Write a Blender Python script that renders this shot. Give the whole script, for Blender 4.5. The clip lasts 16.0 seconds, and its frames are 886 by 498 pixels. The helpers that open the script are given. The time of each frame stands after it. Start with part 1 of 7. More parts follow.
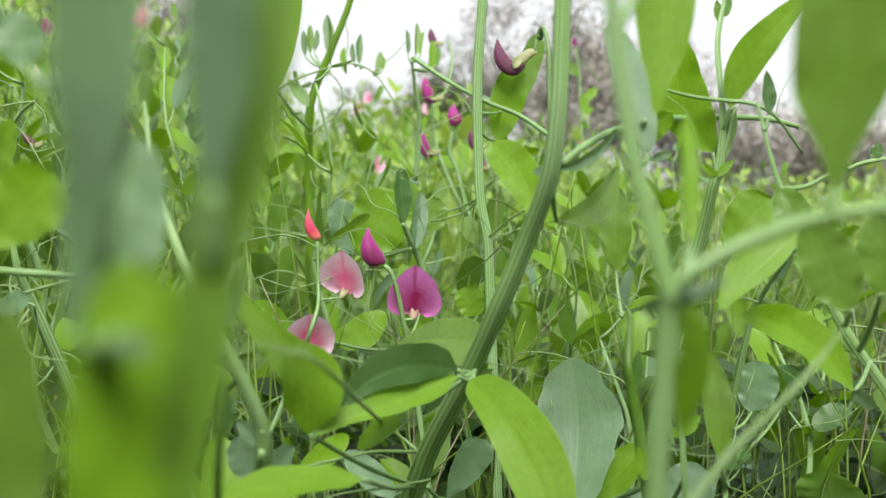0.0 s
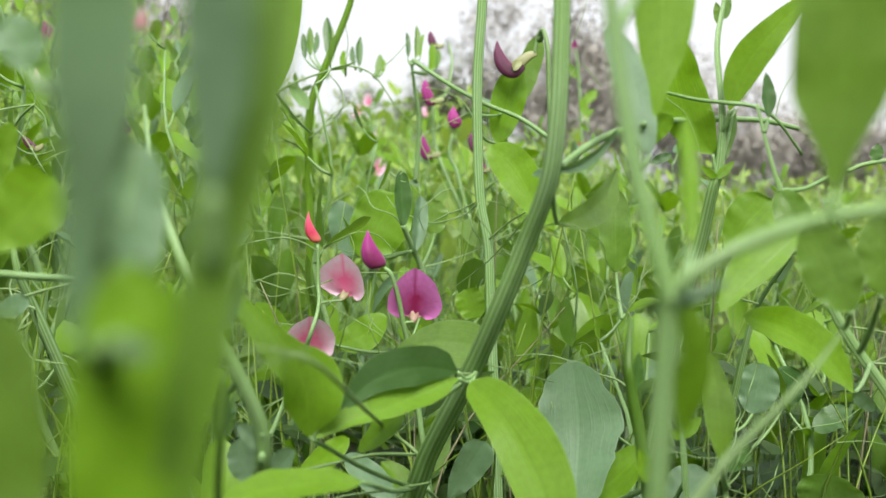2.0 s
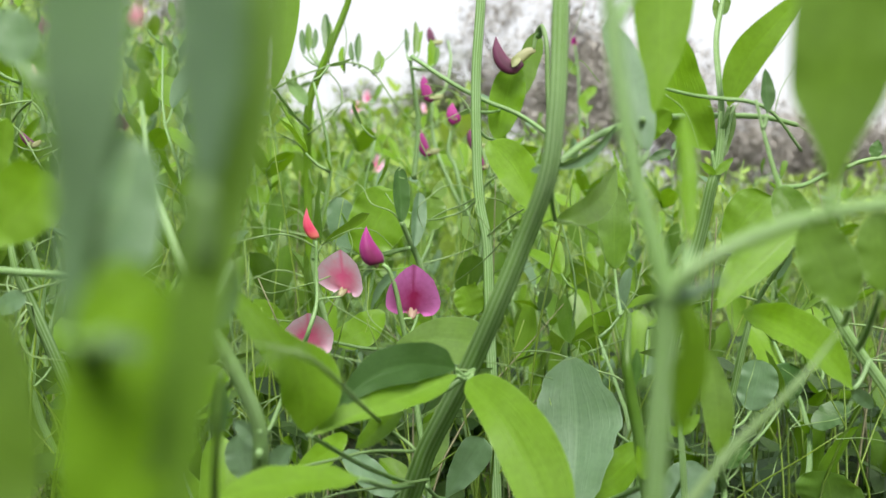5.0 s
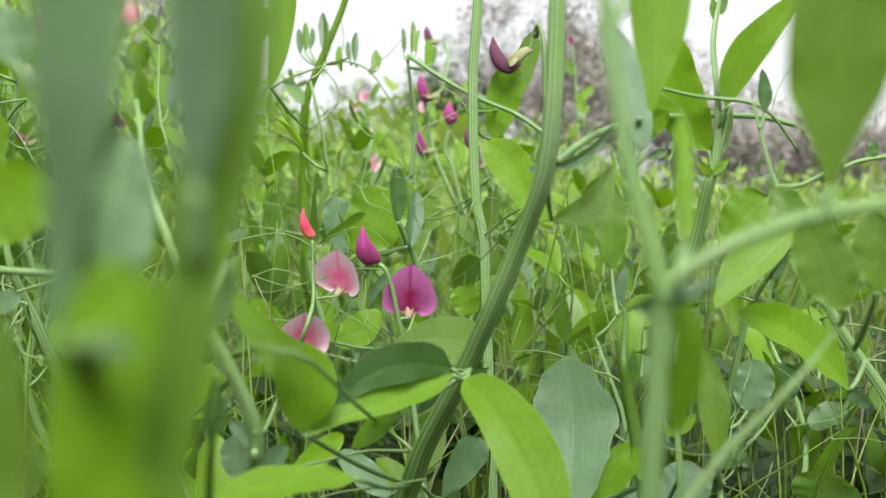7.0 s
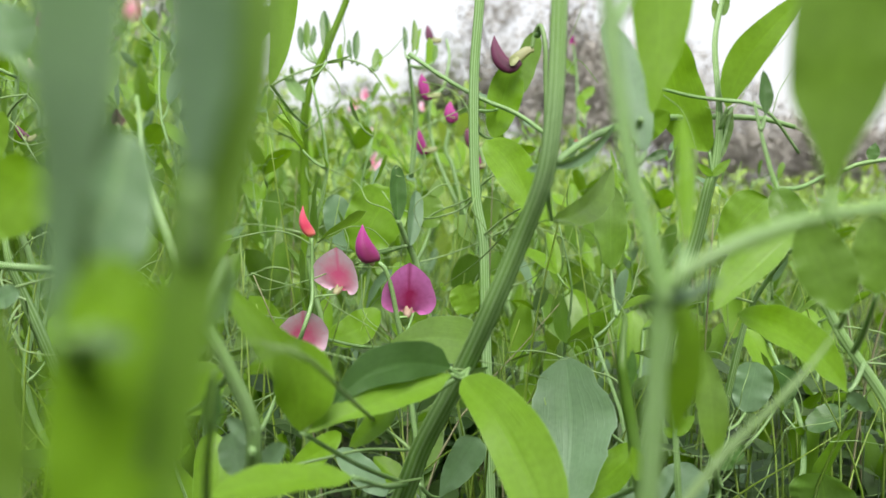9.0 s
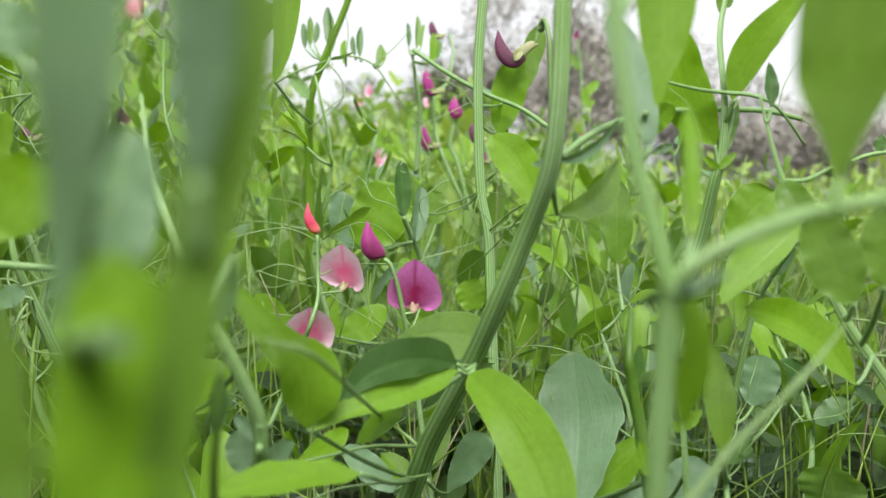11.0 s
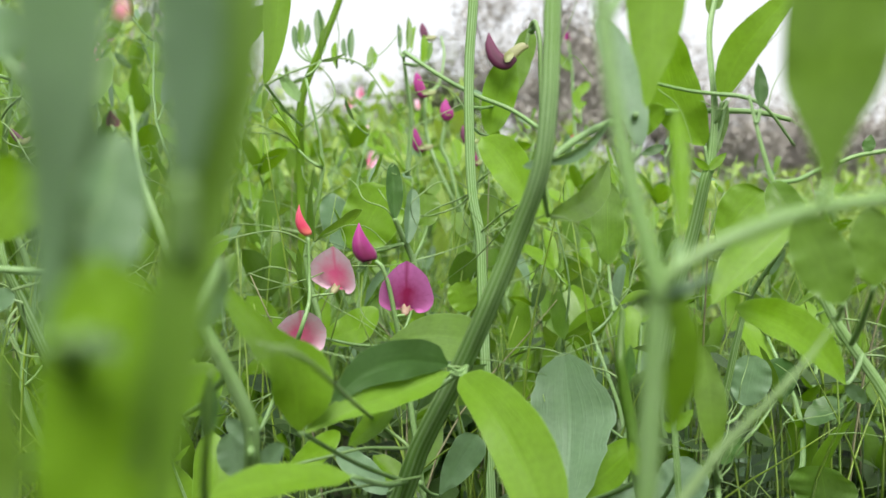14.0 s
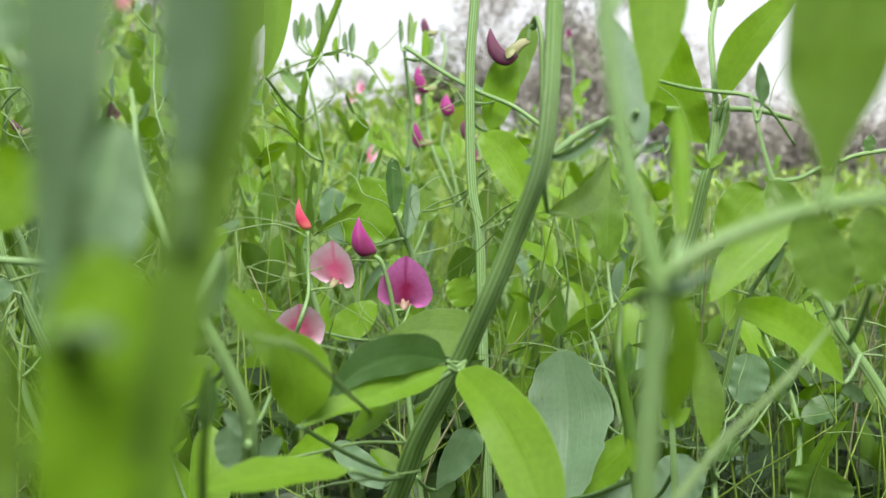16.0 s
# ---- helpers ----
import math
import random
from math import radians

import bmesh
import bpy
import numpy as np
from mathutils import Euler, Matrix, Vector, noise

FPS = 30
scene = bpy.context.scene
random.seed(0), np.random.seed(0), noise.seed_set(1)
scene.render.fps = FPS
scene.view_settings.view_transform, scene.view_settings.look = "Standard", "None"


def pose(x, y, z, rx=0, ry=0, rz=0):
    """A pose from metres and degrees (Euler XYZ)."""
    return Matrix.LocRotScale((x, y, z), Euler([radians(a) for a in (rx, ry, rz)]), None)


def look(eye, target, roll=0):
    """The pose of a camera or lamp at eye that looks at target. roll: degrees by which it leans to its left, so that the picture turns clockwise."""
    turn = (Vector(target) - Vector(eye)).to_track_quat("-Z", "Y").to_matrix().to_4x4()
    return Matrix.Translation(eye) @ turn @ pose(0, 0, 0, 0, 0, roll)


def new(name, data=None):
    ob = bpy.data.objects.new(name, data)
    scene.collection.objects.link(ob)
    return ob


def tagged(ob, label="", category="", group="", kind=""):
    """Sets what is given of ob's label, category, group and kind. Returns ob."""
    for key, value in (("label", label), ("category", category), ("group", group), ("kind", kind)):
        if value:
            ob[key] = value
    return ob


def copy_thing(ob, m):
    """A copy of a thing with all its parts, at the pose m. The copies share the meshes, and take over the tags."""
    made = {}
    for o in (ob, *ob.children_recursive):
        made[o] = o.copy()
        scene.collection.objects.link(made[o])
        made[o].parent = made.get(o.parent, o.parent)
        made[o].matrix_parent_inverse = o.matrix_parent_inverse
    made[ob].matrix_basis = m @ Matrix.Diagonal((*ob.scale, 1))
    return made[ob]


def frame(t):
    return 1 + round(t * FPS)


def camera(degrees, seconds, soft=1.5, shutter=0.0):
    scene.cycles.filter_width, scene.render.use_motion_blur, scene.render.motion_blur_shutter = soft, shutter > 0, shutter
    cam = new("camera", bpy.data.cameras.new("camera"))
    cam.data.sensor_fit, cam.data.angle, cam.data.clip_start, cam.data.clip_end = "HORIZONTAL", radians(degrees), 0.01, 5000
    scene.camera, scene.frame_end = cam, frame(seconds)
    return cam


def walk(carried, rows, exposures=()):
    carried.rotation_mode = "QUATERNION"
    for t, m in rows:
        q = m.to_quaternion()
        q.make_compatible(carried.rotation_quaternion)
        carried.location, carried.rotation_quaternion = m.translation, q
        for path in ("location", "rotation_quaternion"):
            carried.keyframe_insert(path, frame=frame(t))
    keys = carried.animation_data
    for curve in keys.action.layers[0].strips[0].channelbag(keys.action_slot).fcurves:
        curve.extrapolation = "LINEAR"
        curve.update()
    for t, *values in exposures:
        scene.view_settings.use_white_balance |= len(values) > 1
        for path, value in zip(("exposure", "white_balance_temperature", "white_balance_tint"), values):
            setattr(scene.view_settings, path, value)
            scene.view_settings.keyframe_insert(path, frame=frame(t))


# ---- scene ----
# A patch of wild sweet peas seen from a hand's height among the stems.
cam = camera(55, 16.0)
cam.data.dof.use_dof = True
cam.data.dof.focus_distance = 0.45
cam.data.dof.aperture_fstop = 10.0
PATH = [
    (0.0, pose(0.00000, 0.00000, 0.30000, 86.000, -0.000, 0.000)),
    (0.5, pose(0.00010, 0.00021, 0.30005, 86.101, -0.086, -0.019)),
    (1.0, pose(0.00004, 0.00014, 0.30007, 86.172, -0.114, -0.057)),
    (1.5, pose(-0.00016, -0.00046, 0.29994, 86.190, -0.136, 0.001)),
    (2.0, pose(0.00005, -0.00004, 0.30001, 86.166, 0.098, 0.009)),
    (2.5, pose(0.00001, -0.00003, 0.29994, 86.132, -0.043, 0.061)),
    (3.0, pose(0.00018, 0.00006, 0.29991, 86.162, 0.172, 0.059)),
    (3.5, pose(0.00025, 0.00034, 0.29994, 86.071, 0.140, 0.072)),
    (4.0, pose(0.00029, 0.00043, 0.29989, 86.022, 0.118, 0.033)),
    (6.5, pose(0.00073, 0.00123, 0.29987, 85.855, 0.011, -0.165)),
    (7.0, pose(0.00077, 0.00126, 0.29992, 85.901, -0.011, -0.220)),
    (7.5, pose(0.00078, 0.00147, 0.29991, 85.966, -0.012, -0.266)),
    (8.0, pose(0.00097, 0.00143, 0.29992, 85.999, 0.151, -0.318)),
    (8.5, pose(0.00082, 0.00173, 0.29980, 85.899, -0.246, -0.231)),
    (9.0, pose(0.00071, 0.00169, 0.29984, 85.850, -0.509, -0.225)),
    (11.5, pose(0.00080, 0.00236, 0.29969, 85.551, 0.126, 0.104)),
    (12.0, pose(0.00083, 0.00207, 0.29970, 85.605, 0.097, -0.037)),
    (12.5, pose(0.00088, 0.00223, 0.29968, 85.640, 0.070, -0.107)),
    (13.0, pose(0.00097, 0.00228, 0.29975, 85.642, 0.181, -0.149)),
    (13.5, pose(0.00112, 0.00235, 0.29977, 85.640, 0.217, -0.291)),
    (14.0, pose(0.00120, 0.00223, 0.29975, 85.691, 0.216, -0.424)),
    (14.5, pose(0.00135, 0.00247, 0.29973, 85.715, 0.356, -0.523)),
    (15.0, pose(0.00133, 0.00256, 0.29973, 85.724, 0.292, -0.617)),
    (15.5, pose(0.00121, 0.00253, 0.29964, 85.631, 0.088, -0.608)),
    (16.0, pose(0.00098, 0.00219, 0.29955, 85.394, -0.369, -0.454)),
]
walk(cam, PATH)

# ---- light: bright overcast sky ----
scene.view_settings.exposure = 0.85
world = bpy.data.worlds.new("overcast_sky")
scene.world = world
world.use_nodes = True
wn, wl = world.node_tree.nodes, world.node_tree.links
wn.clear()
w_out = wn.new("ShaderNodeOutputWorld")
w_sky = wn.new("ShaderNodeTexSky")
w_sky.sky_type = "NISHITA"
w_sky.sun_disc = False
w_sky.sun_elevation = radians(53)
w_sky.sun_rotation = radians(172)
w_sky.dust_density = 4.0
w_hsv = wn.new("ShaderNodeHueSaturation")
w_hsv.inputs["Saturation"].default_value = 0.25
w_b1 = wn.new("ShaderNodeBackground")
w_b1.inputs["Strength"].default_value = 0.05
w_b2 = wn.new("ShaderNodeBackground")
w_b2.inputs["Strength"].default_value = 0.44
w_tc = wn.new("ShaderNodeTexCoord")
w_noise = wn.new("ShaderNodeTexNoise")
w_noise.inputs["Scale"].default_value = 2.5
w_noise.inputs["Detail"].default_value = 4
w_ramp = wn.new("ShaderNodeValToRGB")
w_ramp.color_ramp.elements[0].color = (0.82, 0.84, 0.88, 1)
w_ramp.color_ramp.elements[1].color = (1.0, 1.0, 1.0, 1)
w_add = wn.new("ShaderNodeAddShader")
wl.new(w_tc.outputs["Generated"], w_noise.inputs["Vector"])
wl.new(w_noise.outputs["Fac"], w_ramp.inputs["Fac"])
wl.new(w_ramp.outputs["Color"], w_b2.inputs["Color"])
wl.new(w_sky.outputs["Color"], w_hsv.inputs["Color"])
wl.new(w_hsv.outputs["Color"], w_b1.inputs["Color"])
wl.new(w_b1.outputs["Background"], w_add.inputs[0])
wl.new(w_b2.outputs["Background"], w_add.inputs[1])
wl.new(w_add.outputs["Shader"], w_out.inputs["Surface"])

sun = new("sun", bpy.data.lights.new("sun", "SUN"))
sun.data.energy = 3.1
sun.data.angle = radians(28)
sun.data.color = (1.0, 0.97, 0.92)
sun.matrix_world = look((0, 0, 5), (-0.4, 3.7, 0.0))


# ---- materials ----
def nodes_of(name):
    mat = bpy.data.materials.new(name)
    mat.use_nodes = True
    nt = mat.node_tree
    nt.nodes.clear()
    return mat, nt.nodes, nt.links


def mix_color(n, l, fac, a, b, mode="MIX"):
    m = n.new("ShaderNodeMix")
    m.data_type, m.blend_type = "RGBA", mode
    for socket, value in ((m.inputs[0], fac), (m.inputs[6], a), (m.inputs[7], b)):
        if isinstance(value, (tuple, float, int)):
            socket.default_value = value if not isinstance(value, tuple) else (*value, 1)
        else:
            l.new(value, socket)
    return m.outputs[2]


def ramp_of(n, l, value, lo, hi, a=0.0, b=1.0):
    r = n.new("ShaderNodeMapRange")
    r.inputs["From Min"].default_value, r.inputs["From Max"].default_value = lo, hi
    r.inputs["To Min"].default_value, r.inputs["To Max"].default_value = a, b
    l.new(value, r.inputs["Value"])
    return r.outputs["Result"]


def noise_of(n, l, vector, scale, detail=3.0):
    t = n.new("ShaderNodeTexNoise")
    t.inputs["Scale"].default_value, t.inputs["Detail"].default_value = scale, detail
    l.new(vector, t.inputs["Vector"])
    return t.outputs["Fac"]


def leaf_material(name, young, old, bloom, thin=0.38, island=False, rough=0.38, stripes=0.0, gloss=0.5):
    """Leaf tissue: two greens, a pale waxy bloom in patches, long parallel veins, light passing through."""
    mat, n, l = nodes_of(name)
    out = n.new("ShaderNodeOutputMaterial")
    tc, uv = n.new("ShaderNodeTexCoord"), n.new("ShaderNodeUVMap")
    if island:
        rnd = n.new("ShaderNodeNewGeometry").outputs["Random Per Island"]
    else:
        rnd = n.new("ShaderNodeObjectInfo").outputs["Random"]
    obj = tc.outputs["Object"]
    big = noise_of(n, l, obj, 28.0, 3)
    fine = noise_of(n, l, obj, 420.0, 3)
    stretch = n.new("ShaderNodeMapping")
    stretch.inputs["Scale"].default_value = (26, 2.2, 1)
    l.new(uv.outputs["UV"], stretch.inputs["Vector"])
    veins = noise_of(n, l, stretch.outputs["Vector"], 1.0, 2)
    vein = ramp_of(n, l, veins, 0.50, 0.62)
    base = mix_color(n, l, rnd, young, old)
    base = mix_color(n, l, ramp_of(n, l, big, 0.35, 0.7, 0.0, 0.5), base, bloom)
    base = mix_color(n, l, ramp_of(n, l, vein, 0, 1, 0.0, 0.075), base, tuple(min(1, c * 1.55) for c in young))
    base = mix_color(n, l, ramp_of(n, l, fine, 0.4, 0.75, 0.0, 0.22), base, tuple(c * 0.55 for c in old))
    sep = n.new("ShaderNodeSeparateXYZ")
    l.new(uv.outputs["UV"], sep.inputs[0])
    off = n.new("ShaderNodeMath")
    off.operation = "SUBTRACT"
    off.inputs[1].default_value = 0.5
    l.new(sep.outputs[0], off.inputs[0])
    mag = n.new("ShaderNodeMath")
    mag.operation = "ABSOLUTE"
    l.new(off.outputs[0], mag.inputs[0])
    rib = ramp_of(n, l, mag.outputs[0], 0.004, 0.014, 0.12, 0.0)
    base = mix_color(n, l, rib, base, tuple(min(1, c * 1.7 + 0.02) for c in young))
    pale_rim = ramp_of(n, l, mag.outputs[0], 0.478, 0.497, 0.0, 0.45)
    if not stripes:
        base = mix_color(n, l, pale_rim, base, tuple(min(1, c * 1.3 + 0.05) for c in bloom))
    else:
        turns = n.new("ShaderNodeMath")
        turns.operation = "MULTIPLY"
        turns.inputs[1].default_value = 64.0
        l.new(sep.outputs[0], turns.inputs[0])
        wavy = n.new("ShaderNodeMath")
        wavy.operation = "SINE"
        l.new(turns.outputs[0], wavy.inputs[0])
        base = mix_color(n, l, ramp_of(n, l, wavy.outputs[0], 0.1, 0.9, 0.0, stripes), base, tuple(min(1, c * 1.25 + 0.09) for c in bloom))
        base = mix_color(n, l, ramp_of(n, l, wavy.outputs[0], -0.4, -1.0, 0.0, stripes * 0.6), base, tuple(c * 0.55 for c in old))
    bump = n.new("ShaderNodeBump")
    bump.inputs["Strength"].default_value, bump.inputs["Distance"].default_value = 0.25, 0.0004
    hsum = n.new("ShaderNodeMath")
    hsum.operation = "ADD"
    l.new(vein, hsum.inputs[0])
    l.new(fine, hsum.inputs[1])
    l.new(hsum.outputs[0], bump.inputs["Height"])
    bsdf = n.new("ShaderNodeBsdfPrincipled")
    l.new(base, bsdf.inputs["Base Color"])
    l.new(ramp_of(n, l, big, 0.3, 0.7, rough - 0.06, rough + 0.14), bsdf.inputs["Roughness"])
    bsdf.inputs["Specular IOR Level"].default_value = gloss
    l.new(bump.outputs["Normal"], bsdf.inputs["Normal"])
    tr = n.new("ShaderNodeBsdfTranslucent")
    l.new(mix_color(n, l, 1.0, base, (1.28, 1.28, 0.48), "MULTIPLY"), tr.inputs["Color"])
    mx = n.new("ShaderNodeMixShader")
    mx.inputs[0].default_value = thin
    l.new(bsdf.outputs[0], mx.inputs[1])
    l.new(tr.outputs[0], mx.inputs[2])
    l.new(mx.outputs[0], out.inputs["Surface"])
    return mat


def petal_material(name, middle, edge, base_tint, thin=0.4, sharp=1.0):
    """A petal: one hue down the middle, another towards the rim, darker fine veins."""
    mat, n, l = nodes_of(name)
    out = n.new("ShaderNodeOutputMaterial")
    uv, tc = n.new("ShaderNodeUVMap"), n.new("ShaderNodeTexCoord")
    sep = n.new("ShaderNodeSeparateXYZ")
    l.new(uv.outputs["UV"], sep.inputs[0])
    wob = noise_of(n, l, tc.outputs["Object"], 160.0, 2)
    off = n.new("ShaderNodeMath")
    off.operation = "SUBTRACT"
    off.inputs[1].default_value = 0.5
    l.new(sep.outputs[0], off.inputs[0])
    mag = n.new("ShaderNodeMath")
    mag.operation = "ABSOLUTE"
    l.new(off.outputs[0], mag.inputs[0])
    side = n.new("ShaderNodeMath")
    side.operation = "ADD"
    l.new(mag.outputs[0], side.inputs[0])
    l.new(ramp_of(n, l, wob, 0, 1, -0.12, 0.12), side.inputs[1])
    half = tuple((a + b) / 2 for a, b in zip(middle, edge))
    color = mix_color(n, l, ramp_of(n, l, side.outputs[0], 0.02, 0.40 * sharp), middle, half)
    rim = n.new("ShaderNodeMath")
    rim.operation = "ADD"
    l.new(sep.outputs[1], rim.inputs[0])
    l.new(ramp_of(n, l, wob, 0, 1, -0.15, 0.15), rim.inputs[1])
    color = mix_color(n, l, ramp_of(n, l, rim.outputs[0], 0.38, 0.90, 0.0, 1.0), color, edge)
    color = mix_color(n, l, ramp_of(n, l, mag.outputs[0], 0.0, 0.02, 0.65, 0.0), color, middle)
    color = mix_color(n, l, ramp_of(n, l, sep.outputs[1], 0.30, 0.05, 0.0, 0.75), color, base_tint)
    stretch = n.new("ShaderNodeMapping")
    stretch.inputs["Scale"].default_value = (40, 3, 1)
    l.new(uv.outputs["UV"], stretch.inputs["Vector"])
    veins = noise_of(n, l, stretch.outputs["Vector"], 1.0, 2)
    color = mix_color(n, l, ramp_of(n, l, veins, 0.52, 0.7, 0.0, 0.18), color, middle)
    bump = n.new("ShaderNodeBump")
    bump.inputs["Strength"].default_value, bump.inputs["Distance"].default_value = 0.3, 0.0004
    l.new(veins, bump.inputs["Height"])
    bsdf = n.new("ShaderNodeBsdfPrincipled")
    l.new(color, bsdf.inputs["Base Color"])
    bsdf.inputs["Roughness"].default_value = 0.55
    bsdf.inputs["Sheen Weight"].default_value = 0.15
    l.new(bump.outputs["Normal"], bsdf.inputs["Normal"])
    tr = n.new("ShaderNodeBsdfTranslucent")
    l.new(color, tr.inputs["Color"])
    mx = n.new("ShaderNodeMixShader")
    mx.inputs[0].default_value = thin
    l.new(bsdf.outputs[0], mx.inputs[1])
    l.new(tr.outputs[0], mx.inputs[2])
    l.new(mx.outputs[0], out.inputs["Surface"])
    return mat


def rough_material(name, a, b, scale, rough=0.8, c=None, bump_size=0.002, island=False):
    """Two or three colours in uneven patches at two scales, with relief."""
    mat, n, l = nodes_of(name)
    out = n.new("ShaderNodeOutputMaterial")
    tc = n.new("ShaderNodeTexCoord")
    big = noise_of(n, l, tc.outputs["Object"], scale, 4)
    fine = noise_of(n, l, tc.outputs["Object"], scale * 14, 4)
    color = mix_color(n, l, ramp_of(n, l, big, 0.35, 0.65), a, b)
    if c:
        color = mix_color(n, l, ramp_of(n, l, fine, 0.45, 0.7, 0.0, 0.8), color, c)
    if island:
        rnd = n.new("ShaderNodeNewGeometry").outputs["Random Per Island"]
        color = mix_color(n, l, ramp_of(n, l, rnd, 0, 1, 0.0, 0.6), color, c or a)
    bump = n.new("ShaderNodeBump")
    bump.inputs["Strength"].default_value, bump.inputs["Distance"].default_value = 0.5, bump_size
    l.new(fine, bump.inputs["Height"])
    bsdf = n.new("ShaderNodeBsdfPrincipled")
    l.new(color, bsdf.inputs["Base Color"])
    bsdf.inputs["Roughness"].default_value = rough
    bsdf.inputs["Specular IOR Level"].default_value = 0.3
    l.new(bump.outputs["Normal"], bsdf.inputs["Normal"])
    l.new(bsdf.outputs[0], out.inputs["Surface"])
    return mat


FRESH = leaf_material("leaf_fresh", (0.165, 0.325, 0.011), (0.140, 0.285, 0.015), (0.180, 0.31, 0.055), gloss=0.32)
MID = leaf_material("leaf_mid", (0.155, 0.285, 0.030), (0.105, 0.22, 0.030), (0.175, 0.27, 0.11))
WAXY = leaf_material("leaf_waxy", (0.14, 0.25, 0.125), (0.11, 0.205, 0.105), (0.20, 0.295, 0.21), thin=0.3, rough=0.5)
DEEP = leaf_material("leaf_deep", (0.07, 0.16, 0.03), (0.05, 0.12, 0.03), (0.09, 0.17, 0.07), thin=0.25)
STEM = leaf_material("stem_green", (0.205, 0.375, 0.085), (0.165, 0.32, 0.08), (0.28, 0.41, 0.23), thin=0.2, rough=0.42, stripes=0.55)
STEM_PALE = leaf_material("stem_waxy", (0.22, 0.35, 0.11), (0.18, 0.30, 0.10), (0.30, 0.41, 0.23), thin=0.2, rough=0.5)
FIELD = leaf_material("leaf_field", (0.35, 0.50, 0.070), (0.18, 0.31, 0.048), (0.31, 0.41, 0.22), island=True)
# low leaves: greens darkened to deepen the shade in gaps under the stand
LOW = leaf_material("leaf_low_shaded", (0.085, 0.16, 0.028), (0.02, 0.052, 0.014), (0.06, 0.11, 0.05), island=True)
CALYX = leaf_material("calyx_green", (0.40, 0.38, 0.22), (0.44, 0.29, 0.24), (0.38, 0.38, 0.22), thin=0.25)
SEPAL = leaf_material("sepal_green", (0.32, 0.38, 0.15), (0.38, 0.36, 0.20), (0.20, 0.27, 0.09), thin=0.25)
PINK = petal_material("petal_pink", (0.97, 0.14, 0.38), (1.0, 0.68, 0.88), (0.95, 0.28, 0.48), sharp=1.1, thin=0.25)
PURPLE = petal_material("petal_purple", (0.34, 0.008, 0.10), (0.80, 0.22, 0.66), (0.24, 0.01, 0.08), sharp=0.8, thin=0.3)
MAROON = petal_material("petal_maroon", (0.040, 0.003, 0.018), (0.12, 0.010, 0.06), (0.03, 0.008, 0.012), thin=0.10)
VIOLET = petal_material("petal_violet", (0.20, 0.008, 0.09), (0.48, 0.04, 0.31), (0.16, 0.012, 0.06), thin=0.35)
RED = petal_material("petal_red", (0.62, 0.03, 0.10), (0.80, 0.14, 0.24), (0.8, 0.28, 0.18))
CREAM = petal_material("petal_cream", (0.55, 0.45, 0.30), (0.62, 0.55, 0.42), (0.42, 0.48, 0.22))
SOIL = rough_material("soil", (0.058, 0.060, 0.034), (0.040, 0.062, 0.022), 9.0, 0.9, (0.070, 0.082, 0.044), 0.004)
STRAW = rough_material("dry_stalk", (0.30, 0.29, 0.17), (0.22, 0.22, 0.12), 30.0, 0.7, (0.17, 0.16, 0.10), 0.0005)
BARK = rough_material("bark", (0.12, 0.10, 0.095), (0.07, 0.06, 0.06), 8.0, 0.9, (0.17, 0.15, 0.14), 0.006)
SCRUB = rough_material("scrub_leaf", (0.33, 0.31, 0.275), (0.24, 0.23, 0.20), 2.0, 0.7, (0.42, 0.39, 0.36), 0.001, island=True)
SCRUB_GREEN = rough_material("scrub_leaf_green", (0.12, 0.17, 0.07), (0.09, 0.12, 0.05), 2.0, 0.7, (0.18, 0.19, 0.11), 0.001, island=True)


# ---- shape tools ----
def build(name, verts, faces, mat, parent=None, label="", uvs=None):
    """Links one mesh, given in the space of its parent, as one object."""
    me = bpy.data.meshes.new(name)
    me.from_pydata([tuple(v) for v in verts], [], faces)
    layer = me.uv_layers.new(name="UVMap")
    if uvs is not None:
        idx = np.empty(len(me.loops), dtype=np.int32)
        me.loops.foreach_get("vertex_index", idx)
        layer.data.foreach_set("uv", np.asarray(uvs, dtype=np.float32)[idx].ravel())
    me.polygons.foreach_set("use_smooth", np.ones(len(me.polygons), dtype=bool))
    me.materials.append(mat)
    ob = new(name, me)
    ob.parent = parent
    if label:
        ob["label"] = label
    return ob


def root(thing):
    """The place of a thing's base, or of the base of the thing that a part belongs to."""
    while thing.parent:
        thing = thing.parent
    return np.array(thing.location)


def quads(rows, cols, start=0):
    return [(start + i * cols + j, start + i * cols + j + 1, start + (i + 1) * cols + j + 1, start + (i + 1) * cols + j)
            for i in range(rows - 1) for j in range(cols - 1)]


def unit(v):
    v = np.asarray(v, dtype=float)
    return v / max(1e-9, np.linalg.norm(v))


def smooth_line(points, steps=6):
    """A smooth curve through the points."""
    p = np.asarray(points, dtype=float)
    p = np.vstack([2 * p[0] - p[1], p, 2 * p[-1] - p[-2]])
    out = []
    for i in range(1, len(p) - 2):
        for k in range(steps):
            t = k / steps
            out.append(0.5 * (2 * p[i] + (p[i + 1] - p[i - 1]) * t + (2 * p[i - 1] - 5 * p[i] + 4 * p[i + 1] - p[i + 2]) * t * t
                              + (3 * p[i] - p[i - 1] - 3 * p[i + 1] + p[i + 2]) * t ** 3))
    out.append(p[-2])
    return np.array(out)


